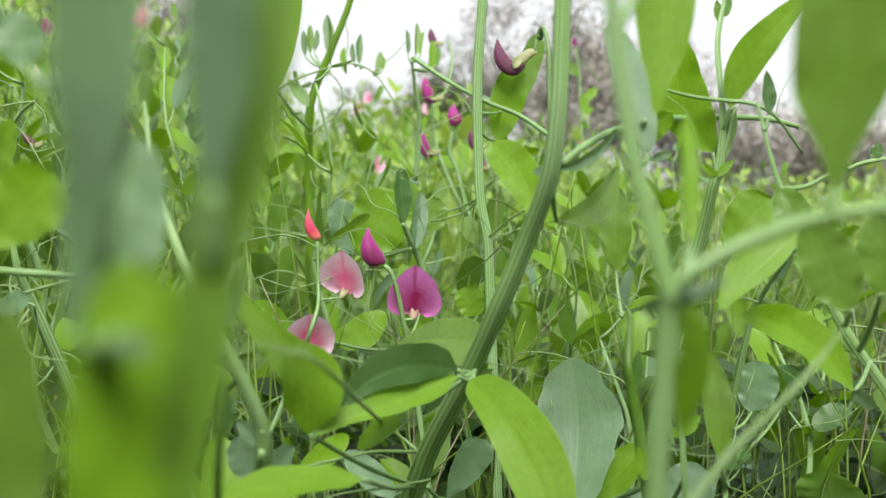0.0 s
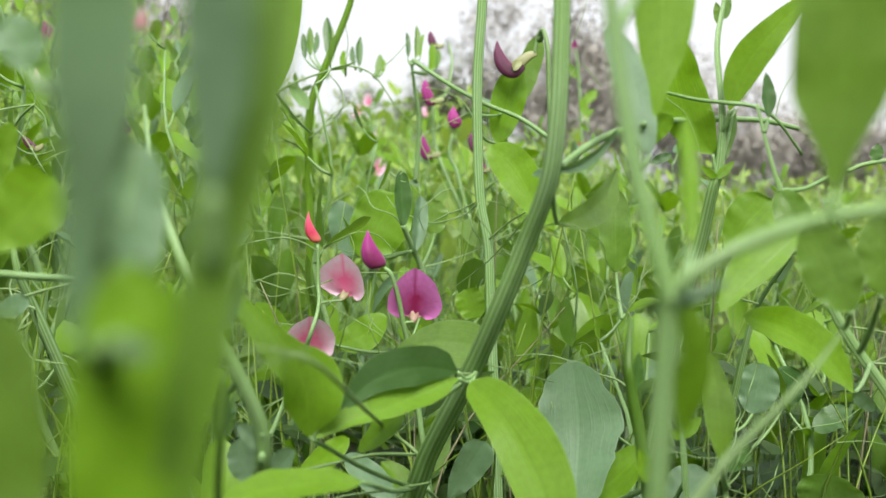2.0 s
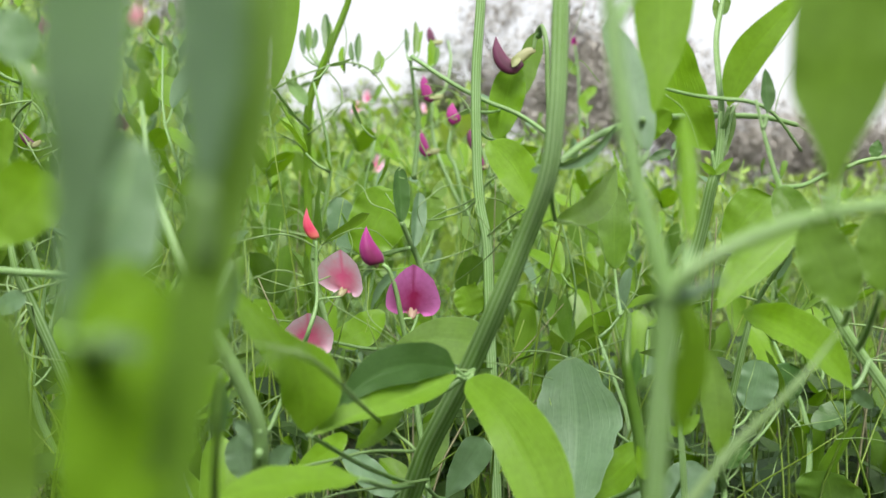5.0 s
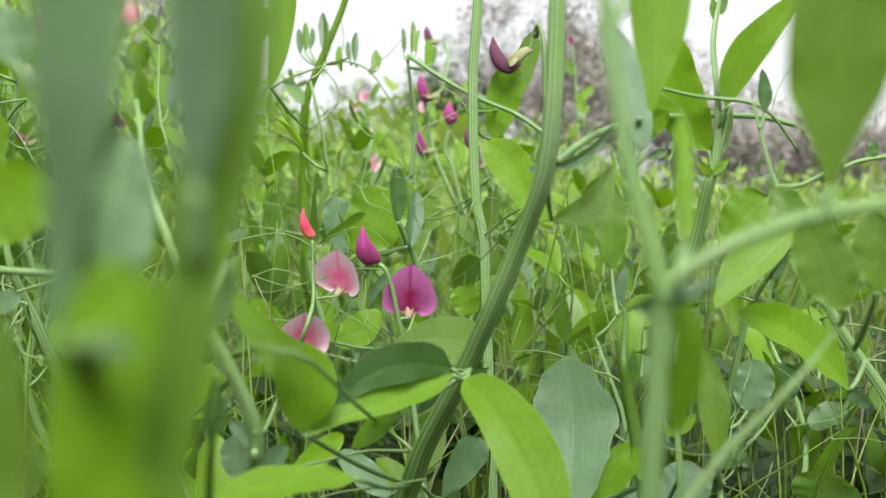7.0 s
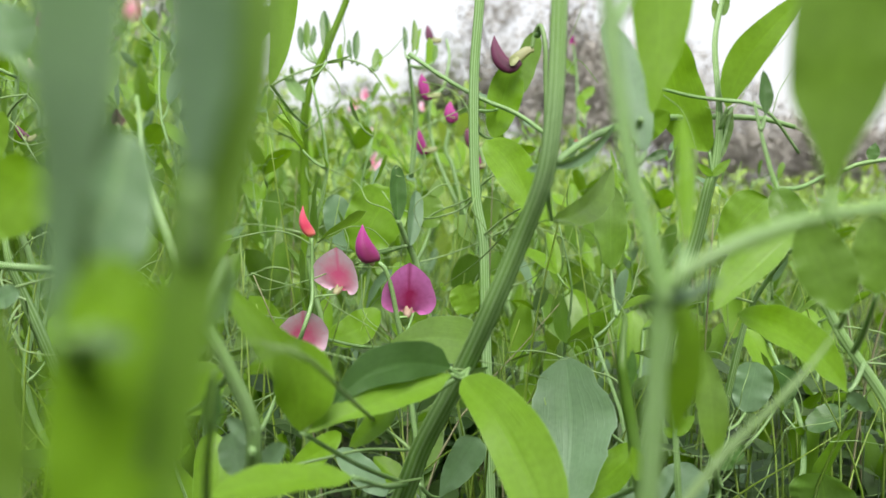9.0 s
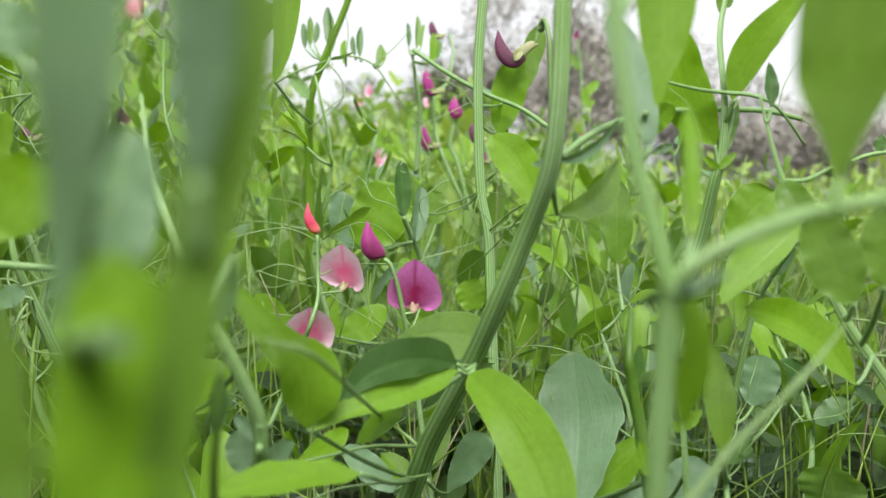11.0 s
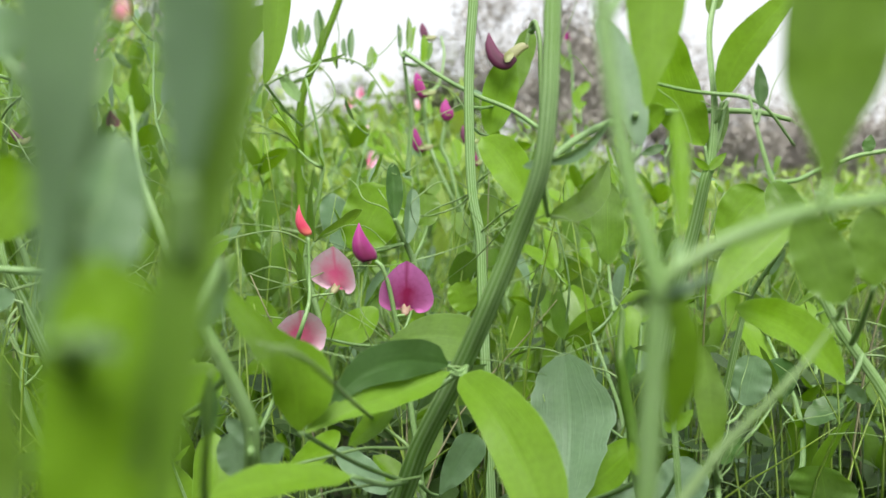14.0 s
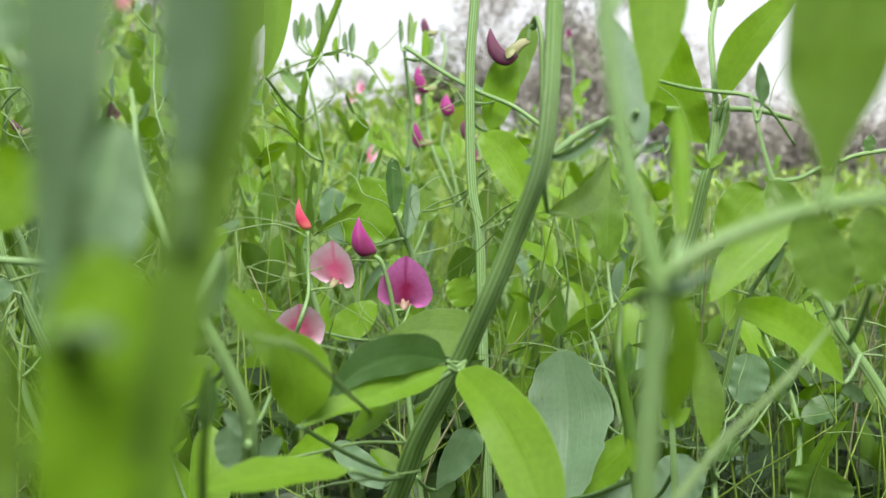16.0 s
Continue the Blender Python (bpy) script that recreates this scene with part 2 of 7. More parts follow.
ROUND = [(math.cos(a * math.pi / 3), math.sin(a * math.pi / 3)) for a in range(6)]
WINGED = [(-1, 0.0), (-0.72, 0.10), (-0.42, 0.16), (-0.30, 0.40), (-0.12, 0.30), (0, 0.46), (0.12, 0.30), (0.30, 0.40), (0.42, 0.16), (0.72, 0.10),
          (1, 0.0), (0.72, -0.10), (0.42, -0.16), (0.30, -0.40), (0, -0.34), (-0.30, -0.40), (-0.42, -0.16), (-0.72, -0.10)]


def tube(points, widths, section=ROUND, facing=(0, -1, 0), steps=6):
    """Sweeps a cross-section along a smooth curve. widths: full widths at its start and end, or at each point."""
    line = smooth_line(points, steps)
    w = np.interp(np.linspace(0, 1, len(line)), np.linspace(0, 1, len(widths)), widths) / 2
    tang = np.gradient(line, axis=0)
    verts, uvs, k = [], [], len(section)
    dist = np.concatenate([[0], np.cumsum(np.linalg.norm(np.diff(line, axis=0), axis=1))])
    for i, (p, t) in enumerate(zip(line, tang)):
        t = unit(t)
        front = np.asarray(facing, dtype=float)
        front = unit(front - t * np.dot(front, t))
        side = np.cross(t, front)
        for j, (a, b) in enumerate(section):
            verts.append(p + (side * a + front * b) * w[i])
            uvs.append((0.03 + 0.44 * (a * 0.5 + 0.5), dist[i] * 6))
    faces = [(i * k + j, i * k + (j + 1) % k, (i + 1) * k + (j + 1) % k, (i + 1) * k + j) for i in range(len(line) - 1) for j in range(k)]
    faces += [tuple(range(k - 1, -1, -1)), tuple(range((len(line) - 1) * k, len(line) * k))]
    return np.array(verts), faces, np.array(uvs)


SHAPES = {"oval": (0.62, 0.55), "long": (0.75, 0.8), "round": (0.55, 0.42), "ovate": (0.5, 0.75), "spoon": (0.95, 0.42), "lance": (0.9, 1.1), "stub": (0.35, 0.6)}


def blade(base, tip, width, facing, bend=0.0, arch=0.0, fold=8.0, shape="oval", wave=0.02, rows=15, cols=9, twist=0.0, rnd=random):
    """A leaf blade between two points: bend sideways, arch out of its plane, fold along the midrib, wavy rim."""
    base, tip = np.asarray(base, dtype=float), np.asarray(tip, dtype=float)
    length = np.linalg.norm(tip - base)
    ey = unit(tip - base)
    ez = np.asarray(facing, dtype=float)
    ez = unit(ez - ey * np.dot(ez, ey))
    ex = np.cross(ey, ez)
    a, b = SHAPES[shape]
    peak = (a / (a + b)) ** a * (b / (a + b)) ** b
    s = np.linspace(0, 1, rows)[:, None]
    c = np.linspace(-1, 1, cols)[None, :]
    half = width / 2 * (np.clip(s, 0.0, 1) ** a * np.clip(1 - s, 0.0, 1) ** b) / peak
    ph1, ph2 = rnd.uniform(0, 6.28), rnd.uniform(0, 6.28)
    half = half * (1 + 0.02 * np.sin(9 * s + ph2) + 0.012 * np.sin(23 * s + ph1))
    f = math.radians(fold)
    hump = 4 * s * (1 - s)
    x = c * half * math.cos(f) + bend * length * hump
    z = np.abs(c) ** 1.25 * half * math.sin(f) + arch * length * hump
    z = z + wave * width * np.abs(c) ** 2 * (np.sin(13 * s + ph1 + 1.6 * np.sign(c)) + 0.5 * np.sin(29 * s + ph2 + c))
    z = z + 0.0045 * length * np.sin(17 * s + ph2) * (1 - np.abs(c))
    tw = np.radians(twist) * s
    x, z = x * np.cos(tw) - z * np.sin(tw), x * np.sin(tw) + z * np.cos(tw)
    y = s * length + 0 * c
    verts = base + x[..., None] * ex + y[..., None] * ey + z[..., None] * ez
    uvs = np.stack([0.5 + 0.5 * c + 0 * s, s + 0 * c], axis=-1)
    return verts.reshape(-1, 3), quads(rows, cols), uvs.reshape(-1, 2)


def merge(pieces):
    """Joins (verts, faces, uvs) pieces into one."""
    vs, fs, us, k = [], [], [], 0
    for v, f, u in pieces:
        vs.append(v)
        us.append(u)
        fs += [tuple(i + k for i in face) for face in f]
        k += len(v)
    return np.vstack(vs), fs, np.vstack(us)


# ---- parts of a pea plant ----
def plant(x, y, label):
    ob = new("sweet_pea_plant")
    ob.location = (x, y, 0)
    ob.empty_display_size = 0.05
    return tagged(ob, label, "flowering plant", "wild sweet peas in the patch")


def stem(owner, points, widths, mat=None, section=WINGED, name="stem", steps=8, facing=(0.15, -1, 0.1)):
    v, f, u = tube(points, widths, section, facing, steps)
    return build(name, v - root(owner), f, mat or STEM, owner, "", u)


def leaflet(owner, base, tip, width, facing, bend=0.0, arch=0.0, fold=8.0, mat=None, shape="oval", twist=0.0, node=None, name="leaflet"):
    rnd = random.Random(int(abs(base[0] * 7919 + base[2] * 104729 + tip[0] * 1299) * 100))
    v, f, u = blade(base, tip, width, facing, bend, arch, fold, shape, 0.034, 26, 13, twist, rnd)
    ob = build(name, v - root(owner), f, mat or FRESH, owner, "", u)
    if node is not None:
        mid = (np.asarray(base) + np.asarray(node)) / 2 + np.array([0, 0, -0.002])
        pv, pf, pu = tube([node, mid, base], [0.0022, 0.0016], ROUND, (0, -1, 0.2), 4)
        build("petiole", pv - root(owner), pf, STEM, owner, "", pu)
    return ob


def shaped_leaf(owner, rib, left, right, facing, fold, mat, cap=(0.1, 0.12), scallop=0.012, ripple=0.05, node=None, name="leaflet"):
    """A leaflet along a curved midrib, with its own half-widths on either side, a fold on each, and a scalloped, rippled rim."""
    rows, cols = 41, 8
    line = smooth_line(rib, 12)
    dist = np.concatenate([[0], np.cumsum(np.linalg.norm(np.diff(line, axis=0), axis=1))])
    length = dist[-1]
    s = np.sin(np.linspace(-math.pi / 2, math.pi / 2, rows)) * 0.5 + 0.5
    mid = np.stack([np.interp(s * length, dist, line[:, k]) for k in range(3)], axis=1)
    tang = np.gradient(mid, s * length, axis=0)
    round_off = np.clip(s / cap[0], 0, 1) ** 0.5 * np.clip((1 - s) / cap[1], 0, 1) ** 0.5
    rnd = random.Random(int(abs(rib[0][0] * 7919 + rib[0][2] * 104729) * 100))
    ph = [rnd.uniform(0, 6.28) for _ in range(4)]

    def profile(values):
        fine = smooth_line([(v, 0, 0) for v in values], 10)[:, 0]
        return np.interp(s, np.linspace(0, 1, len(fine)), fine) * round_off

    verts, uvs = [], []
    for c in np.linspace(-1, 1, 2 * cols + 1):
        right_side = c >= 0
        half = profile(right if right_side else left)
        half = half * (1 + scallop * (np.sin(19 * s + ph[right_side]) + 0.7 * np.sin(37 * s + ph[2]) + 0.4 * np.sin(71 * s + ph[3])))
        angle = math.radians(fold[1] if right_side else fold[0])
        for i in range(rows):
            t = unit(tang[i])
            front = np.asarray(facing, dtype=float)
            front = unit(front - t * np.dot(front, t))
            side = np.cross(t, front)
            w = half[i]
            lift = abs(c) ** 1.3 * w * math.sin(angle)
            lift += ripple * w * abs(c) ** 2 * (np.sin(15 * s[i] + ph[right_side]) + 0.5 * np.sin(31 * s[i] + ph[3]))
            lift -= 0.02 * w * math.exp(-(c / 0.07) ** 2)
            verts.append(mid[i] + side * c * w + front * lift)
            uvs.append((0.5 + 0.5 * c, s[i]))
    faces = [(j * rows + i, (j + 1) * rows + i, (j + 1) * rows + i + 1, j * rows + i + 1) for j in range(2 * cols) for i in range(rows - 1)]
    ob = build(name, np.array(verts) - root(owner), faces, mat, owner, "", uvs)
    if node is not None:
        base = np.asarray(rib[0], dtype=float)
        way = (base + np.asarray(node)) / 2 + np.array([0, 0, -0.002])
        pv, pf, pu = tube([node, way, base], [0.0022, 0.0016], ROUND, (0, -1, 0.2), 4)
        build("petiole", pv - root(owner), pf, STEM, owner, "", pu)
    return ob


def tendril(owner, points, width=0.0009, mat=None, name="tendril"):
    v, f, u = tube(points, [width * 0.75, width * 0.4], ROUND, (0.1, -1, 0.3), 7)
    return build(name, v - root(owner), f, mat or STEM_PALE, owner, "", u)


def frame_of(origin, forward, up):
    fy = unit(forward)
    uz = np.asarray(up, dtype=float)
    uz = unit(uz - fy * np.dot(uz, fy))
    return np.asarray(origin, dtype=float), np.cross(fy, uz), fy, uz


def calyx_mesh(size):
    """A green cup with five pointed teeth, along +y."""
    k, rows = 20, [(0.0, 0.03), (0.05, 0.085), (0.14, 0.115), (0.24, 0.125)]
    verts, uvs = [], []
    for y, r in rows:
        for j in range(k):
            a = 2 * math.pi * j / k
            verts.append((r * math.cos(a), y, r * math.sin(a) * 0.9))
            uvs.append((0.1 + 0.3 * j / k, y * 2))
    for j in range(k):
        a = 2 * math.pi * j / k
        tooth = (1 - abs((j % 4) - 2) / 2)
        r = 0.125 + 0.05 * tooth
        verts.append((r * math.cos(a), 0.24 + 0.17 * tooth, r * math.sin(a) * 0.9))
        uvs.append((0.1 + 0.3 * j / k, 0.9))
    faces = [(i * k + j, i * k + (j + 1) % k, (i + 1) * k + (j + 1) % k, (i + 1) * k + j) for i in range(len(rows)) for j in range(k)]
    faces.append(tuple(range(k - 1, -1, -1)))
    return np.array(verts) * size, faces, np.array(uvs)


def standard_mesh(size, fold, reflex, rows=13, cols=25, seed=0, stretch=1.0, lop=0.0):
    """The large upright petal: a rounded shell spreading from its claw, creased down the middle, its side lobes hanging a little, with a small peak."""
    rnd = random.Random(seed)
    ph = rnd.uniform(0, 6)
    s = np.linspace(0.04, 1, rows)[:, None]
    c = np.linspace(-1, 1, cols)[None, :]
    th = c * math.radians(112)
    reach = 0.40 * np.cos(th) + np.sqrt(0.54 ** 2 - (0.40 * np.sin(th)) ** 2)
    reach = reach * (stretch * np.cos(th / 2) ** 2 + 1.08 * np.sin(th / 2) ** 2) * (1 + lop * np.sin(th))
    reach = reach + 0.03 * np.exp(-(th / 0.10) ** 2) + 0.018 * np.sin(5 * th + ph) + 0.010 * np.sin(11 * th + 2 * ph)
    r = s * reach
    f = math.radians(fold)
    flat_x, z = r * np.sin(th), r * np.cos(th)
    x = flat_x * math.cos(f)
    y = 0.20 + 0.16 * np.sqrt(s) - reflex * s ** 2 - np.abs(flat_x) ** 1.2 * math.sin(f)
    y = y + 0.035 * np.sin(3.1 * th + ph) * s ** 3 + 0.012 * np.sin(17 * th) * s ** 2 - 0.10 * s ** 4 * np.abs(np.sin(th))
    verts = np.stack([x, y, z + 0.02], axis=-1).reshape(-1, 3) * size
    uvs = np.stack([0.5 + 0.5 * c + 0 * s, s + 0 * c], axis=-1).reshape(-1, 2)
    return verts, quads(rows, cols), uvs


def wilted_flower(owner, pale, petals, pale_width, petal_width, mat, side=(0, -1, 0.1)):
    """A side-on, half-closed flower: pale tube and calyx, then the furled petals hooking upwards to a point."""
    flat = [(math.cos(a * math.pi / 5), 0.62 * math.sin(a * math.pi / 5) * (1.0 if a not in (2, 3) else 0.7)) for a in range(10)]
    v, f, u = tube(pale, [pale_width * 0.5, pale_width, pale_width * 1.25, pale_width * 0.9], flat, side, 6)
    head = build("flower", v - root(owner), f, SEPAL, owner, "half-closed pea flower on a pale calyx", u)
    w = petal_width
    v, f, u = tube(petals, [w * 0.55, w * 0.95, w, w * 0.92, w * 0.62, w * 0.05], flat, side, 8)
    u = np.stack([np.clip((u[:, 0] - 0.03) / 0.44, 0, 1), np.linspace(0.25, 1, len(u))], axis=1)
    build("standard_petal", v - root(owner), f, mat, head, "furled dark petal", u)
    tip = np.asarray(petals[1], dtype=float)
    v, f, u = blade(np.asarray(pale[-2], dtype=float), tip + (tip - np.asarray(pale[-1], dtype=float)) * 0.2, pale_width * 1.1, side, 0.1, 0.1, 25, "oval", 0.02, 8, 5)
    build("wing_petal", v - root(owner) + np.array([0, -pale_width * 0.45, 0]), f, SEPAL, head, "", u)
    return head


def flower(owner, origin, forward, up, size, petal, inner=None, fold=22.0, reflex=0.16, seed=0, stretch=1.0, lop=0.0):
    """A pea flower: calyx at origin, opening along forward, its standard petal rising along up."""
    o, ex, fy, uz = frame_of(origin, forward, up)
    rot = np.stack([ex, fy, uz], axis=1)
    r = root(owner)

    def place(v):
        return v @ rot.T + o - r

    v, f, u = calyx_mesh(size * 0.66)
    head = build("flower", place(v), f, CALYX, owner, "pea flower with a toothed green calyx", u)
    v, f, u = standard_mesh(size, fold, reflex, seed=seed, stretch=stretch, lop=lop)
    build("standard_petal", place(v), f, petal, head, "broad upright petal", u)
    for side in (-1, 1):
        v, f, u = blade((0.03 * side, 0.14, 0.0), (0.10 * side, 0.62, 0.10), 0.30, (0.95 * side, 0, 0.35), 0.10 * side, 0.06, 14, "spoon", 0.03, 10, 7)
        build("wing_petal", place(v * size), f, inner or petal, head, "", u)
    v, f, u = blade((0, 0.12, -0.04), (0, 0.66, 0.16), 0.2, (0, -0.35, 1), 0.0, -0.12, 72, "long", 0.0, 10, 7)
    build("keel", place(v * size), f, CREAM, head, "pale boat-shaped keel", u)
    return head


def bud(owner, base, tip, width, mat, side=(0.3, -1, 0.2), curve=0.06):
    """A closed bud: furled petals in a flattened, hooked spindle above a toothed calyx."""
    base, tip = np.asarray(base, dtype=float), np.asarray(tip, dtype=float)
    ey = unit(tip - base)
    ez = np.asarray(side, dtype=float)
    ez = unit(ez - ey * np.dot(ez, ey))
    ex = np.cross(ey, ez)
    length = np.linalg.norm(tip - base)
    rows, k = 14, 12
    verts, uvs = [], []
    for i in range(rows):
        s = i / (rows - 1)
        r = width / 2 * (s + 0.04) ** 0.34 * (1 - s * 0.995) ** 1.05 / 0.50
        mid = base + ey * s * length + ex * curve * length * math.sin(math.pi * s)
        for j in range(k):
            a = 2 * math.pi * j / k
            lip = 1 + 0.16 * math.cos(3 * a + 2 * s)
            verts.append(mid + (ex * math.cos(a) + ez * 0.55 * math.sin(a)) * r * lip)
            uvs.append((abs(1 - 2 * j / k), s))
    faces = [(i * k + j, i * k + (j + 1) % k, (i + 1) * k + (j + 1) % k, (i + 1) * k + j) for i in range(rows - 1) for j in range(k)]
    faces += [tuple(range(k - 1, -1, -1)), tuple(range((rows - 1) * k, rows * k))]
    head = build("bud", np.array(verts) - root(owner), faces, mat, owner, "furled pea bud", uvs)
    o, cx, cy, cz = frame_of(base - ey * width * 0.16, ey, ez)
    v, f, u = calyx_mesh(width * 1.5)
    build("calyx", v @ np.stack([cx, cy, cz], axis=1).T + o - root(owner), f, CALYX, head, "", u)
    return head



# the tall leaning plant with broad leaflets
p = plant(-0.025, 0.441, "tall leaning sweet pea with a winged stem and broad leaflets")
stem(p, [(-0.0709, 0.4607, -0.01), (-0.0357, 0.4044, 0.0979), (-0.0122, 0.3668, 0.1698), (-0.0053, 0.3558, 0.1909), (0.0103, 0.3333, 0.2275), (0.0203, 0.3164, 0.2548), (0.0297, 0.3057, 0.2809), (0.0367, 0.2947, 0.304), (0.0389, 0.29, 0.3258), (0.0396, 0.2889, 0.3464), (0.04, 0.2884, 0.374)], [0.0105, 0.0094, 0.0077, 0.0065, 0.0058], STEM)
shaped_leaf(p, [(0.0059, 0.318, 0.2295), (-0.0147, 0.305, 0.224), (-0.0302, 0.296, 0.2203), (-0.0446, 0.29, 0.215)], [0.0013, 0.0048, 0.0056, 0.0048, 0.0035, 0.0019, 0.0009], [0.0013, 0.0052, 0.0078, 0.0078, 0.0065, 0.0039, 0.0009], (0.1, -0.75, 0.65), (12, 22), FRESH, (0.12, 0.06), 0.012, 0.1, node=(0.0119, 0.3271, 0.2288))
# dark leaf colour here stands in for the shadow on this upper face
shaped_leaf(p, [(0.0053, 0.318, 0.2321), (-0.0106, 0.306, 0.2362), (-0.0244, 0.3, 0.2334), (-0.0365, 0.296, 0.2235)], [0.0017, 0.0039, 0.0061, 0.0065, 0.0056, 0.0035, 0.0013], [0.0030, 0.0074, 0.0087, 0.0087, 0.0078, 0.0048, 0.0013], (0.3, -0.93, -0.1), (8, 6), DEEP, (0.12, 0.06), 0.012, 0.05, node=(0.0119, 0.3271, 0.2288))
shaped_leaf(p, [(0.0171, 0.352, 0.235), (-0.0006, 0.365, 0.2352), (-0.021, 0.38, 0.2295)], [0.0084, 0.0103, 0.0094, 0.0054, 0.0030, 0.0020, 0.0007], [0.0074, 0.0099, 0.0099, 0.0089, 0.0074, 0.0044, 0.0010], (-0.3, -0.85, 0.35), (8, 4), MID, (0.08, 0.06), 0.012, 0.05, node=(0.0119, 0.3271, 0.2288))
shaped_leaf(p, [(0.0102, 0.318, 0.228), (0.0202, 0.3, 0.2196), (0.0294, 0.285, 0.206), (0.0379, 0.262, 0.1881)], [0.0050, 0.0093, 0.0120, 0.0136, 0.0132, 0.0105, 0.0047], [0.0039, 0.0058, 0.0070, 0.0082, 0.0085, 0.0078, 0.0043], (-0.4, -0.7, 0.6), (6, 10), FRESH, (0.06, 0.1), 0.006, 0.03, node=(0.0119, 0.3271, 0.2288))
shaped_leaf(p, [(0.0563, 0.366, 0.1486), (0.06, 0.378, 0.1686), (0.0631, 0.392, 0.188), (0.0619, 0.405, 0.2193)], [0.0026, 0.0088, 0.0150, 0.0186, 0.0192, 0.0150, 0.0088], [0.0026, 0.0093, 0.0140, 0.0192, 0.0207, 0.0150, 0.0083], (-0.29, -0.83, 0.48), (5, 9), WAXY, (0.1, 0.1), 0.045, 0.06, node=(-0.006, 0.3661, 0.1598))
shaped_leaf(p, [(-0.0464, 0.29, 0.2152), (-0.0464, 0.28, 0.2357), (-0.0519, 0.268, 0.2539), (-0.065, 0.25, 0.2743)], [0.0011, 0.0064, 0.0110, 0.0140, 0.0153, 0.0140, 0.0064], [0.0017, 0.0106, 0.0127, 0.0051, 0.0021, 0.0013, 0.0008], (0.12, -0.66, 0.74), (12, 14), FRESH, (0.05, 0.08), 0.008, 0.05, node=(-0.0122, 0.3668, 0.1698))
leaflet(p, (0.0017, 0.4152, 0.1456), (0.0209, 0.4174, 0.176), 0.0175, (0.09, -1, 0.01), 0.00, 0.00, 8, WAXY, "spoon", node=(-0.0077, 0.3913, 0.1611))
leaflet(p, (-0.0251, 0.2569, 0.2109), (-0.0621, 0.232, 0.2137), 0.0124, (0.33, -0.39, 0.86), 0.05, 0.00, 12, FRESH, "oval", node=(-0.0122, 0.3668, 0.1698))
leaflet(p, (-0.0611, 0.3551, 0.1808), (-0.0402, 0.3561, 0.1957), 0.0111, (-0.21, -0.91, 0.36), 0.05, 0.00, 12, FRESH, "oval", node=(-0.0707, 0.367, 0.1723))
shaped_leaf(p, [(-0.0144, 0.318, 0.2177), (-0.024, 0.318, 0.2091), (-0.0329, 0.32, 0.2008)], [0.0019, 0.0048, 0.0052, 0.0038, 0.0012], [0.0019, 0.0043, 0.0048, 0.0033, 0.0012], (-0.3, -0.74, 0.5), (10, 10), FRESH, (0.1, 0.12), 0.012, 0.05, node=(0.0119, 0.3271, 0.2288))
leaflet(p, (-0.023, 0.4031, 0.1513), (-0.0477, 0.4046, 0.1731), 0.0137, (0.27, -0.89, 0.37), 0.00, 0.00, 8, WAXY, "oval", node=(-0.01, 0.3796, 0.1731))
leaflet(p, (0.0417, 0.3124, 0.2883), (0.0767, 0.3766, 0.3096), 0.0126, (0.78, -0.53, 0.32), 0.08, 0.00, 20, MID, "oval", node=(0.0374, 0.2961, 0.305))
leaflet(p, (0.0544, 0.5004, 0.288), (0.0293, 0.5283, 0.3291), 0.0245, (-0.45, -0.84, 0.3), 0.08, 0.00, 8, FRESH, "oval", node=(0.0374, 0.2961, 0.305))
leaflet(p, (0.0392, 0.295, 0.3069), (0.0645, 0.3149, 0.3235), 0.0052, (0.68, -0.72, -0.17), 0.10, 0.00, 25, WAXY, "long", node=(0.0382, 0.295, 0.3069))
leaflet(p, (0.0373, 0.295, 0.3069), (0.0311, 0.3012, 0.3061), 0.0032, (-0.7, -0.67, 0.24), 0.00, 0.00, 8, WAXY, "lance")
stem(p, [(-0.0097, 0.367, 0.1723), (-0.0115, 0.3679, 0.1847), (-0.0226, 0.3563, 0.1981), (-0.0239, 0.2462, 0.2372), (-0.0297, 0.1977, 0.2597), (-0.0378, 0.1856, 0.2657)], [0.0017, 0.0014, 0.0009], STEM_PALE, section=ROUND, name="tendril_stalk")
tendril(p, [(-0.0118, 0.3556, 0.1885), (-0.0288, 0.3433, 0.1924), (-0.0435, 0.3308, 0.1928), (-0.0656, 0.3182, 0.1914), (-0.0755, 0.3057, 0.1915)], 0.0020)
tendril(p, [(0.0119, 0.3271, 0.2293), (-0.0052, 0.3235, 0.2314), (-0.0268, 0.3211, 0.2334), (-0.0474, 0.3153, 0.2389), (-0.0625, 0.2965, 0.2395)], 0.0011)
tendril(p, [(-0.0058, 0.3547, 0.1765), (-0.0218, 0.3423, 0.178), (-0.0412, 0.3299, 0.1794), (-0.0527, 0.3173, 0.1785)], 0.0018)
tendril(p, [(0.0148, 0.3336, 0.232), (0.0271, 0.3334, 0.2297), (0.0386, 0.3455, 0.2237), (0.0472, 0.3577, 0.2192)], 0.0009)
tendril(p, [(0.038, 0.3009, 0.3021), (0.0289, 0.3745, 0.2791), (0.0197, 0.4483, 0.26), (-0.0013, 0.497, 0.239)], 0.0011)
tendril(p, [(0.0427, 0.3124, 0.2877), (0.049, 0.3124, 0.2871), (0.0531, 0.3119, 0.2805), (0.0521, 0.3115, 0.2743)], 0.0010)
tendril(p, [(0.0386, 0.312, 0.2825), (0.0365, 0.3123, 0.2867), (0.0448, 0.3124, 0.2883), (0.0596, 0.3245, 0.2818), (0.0652, 0.3362, 0.27)], 0.0008)
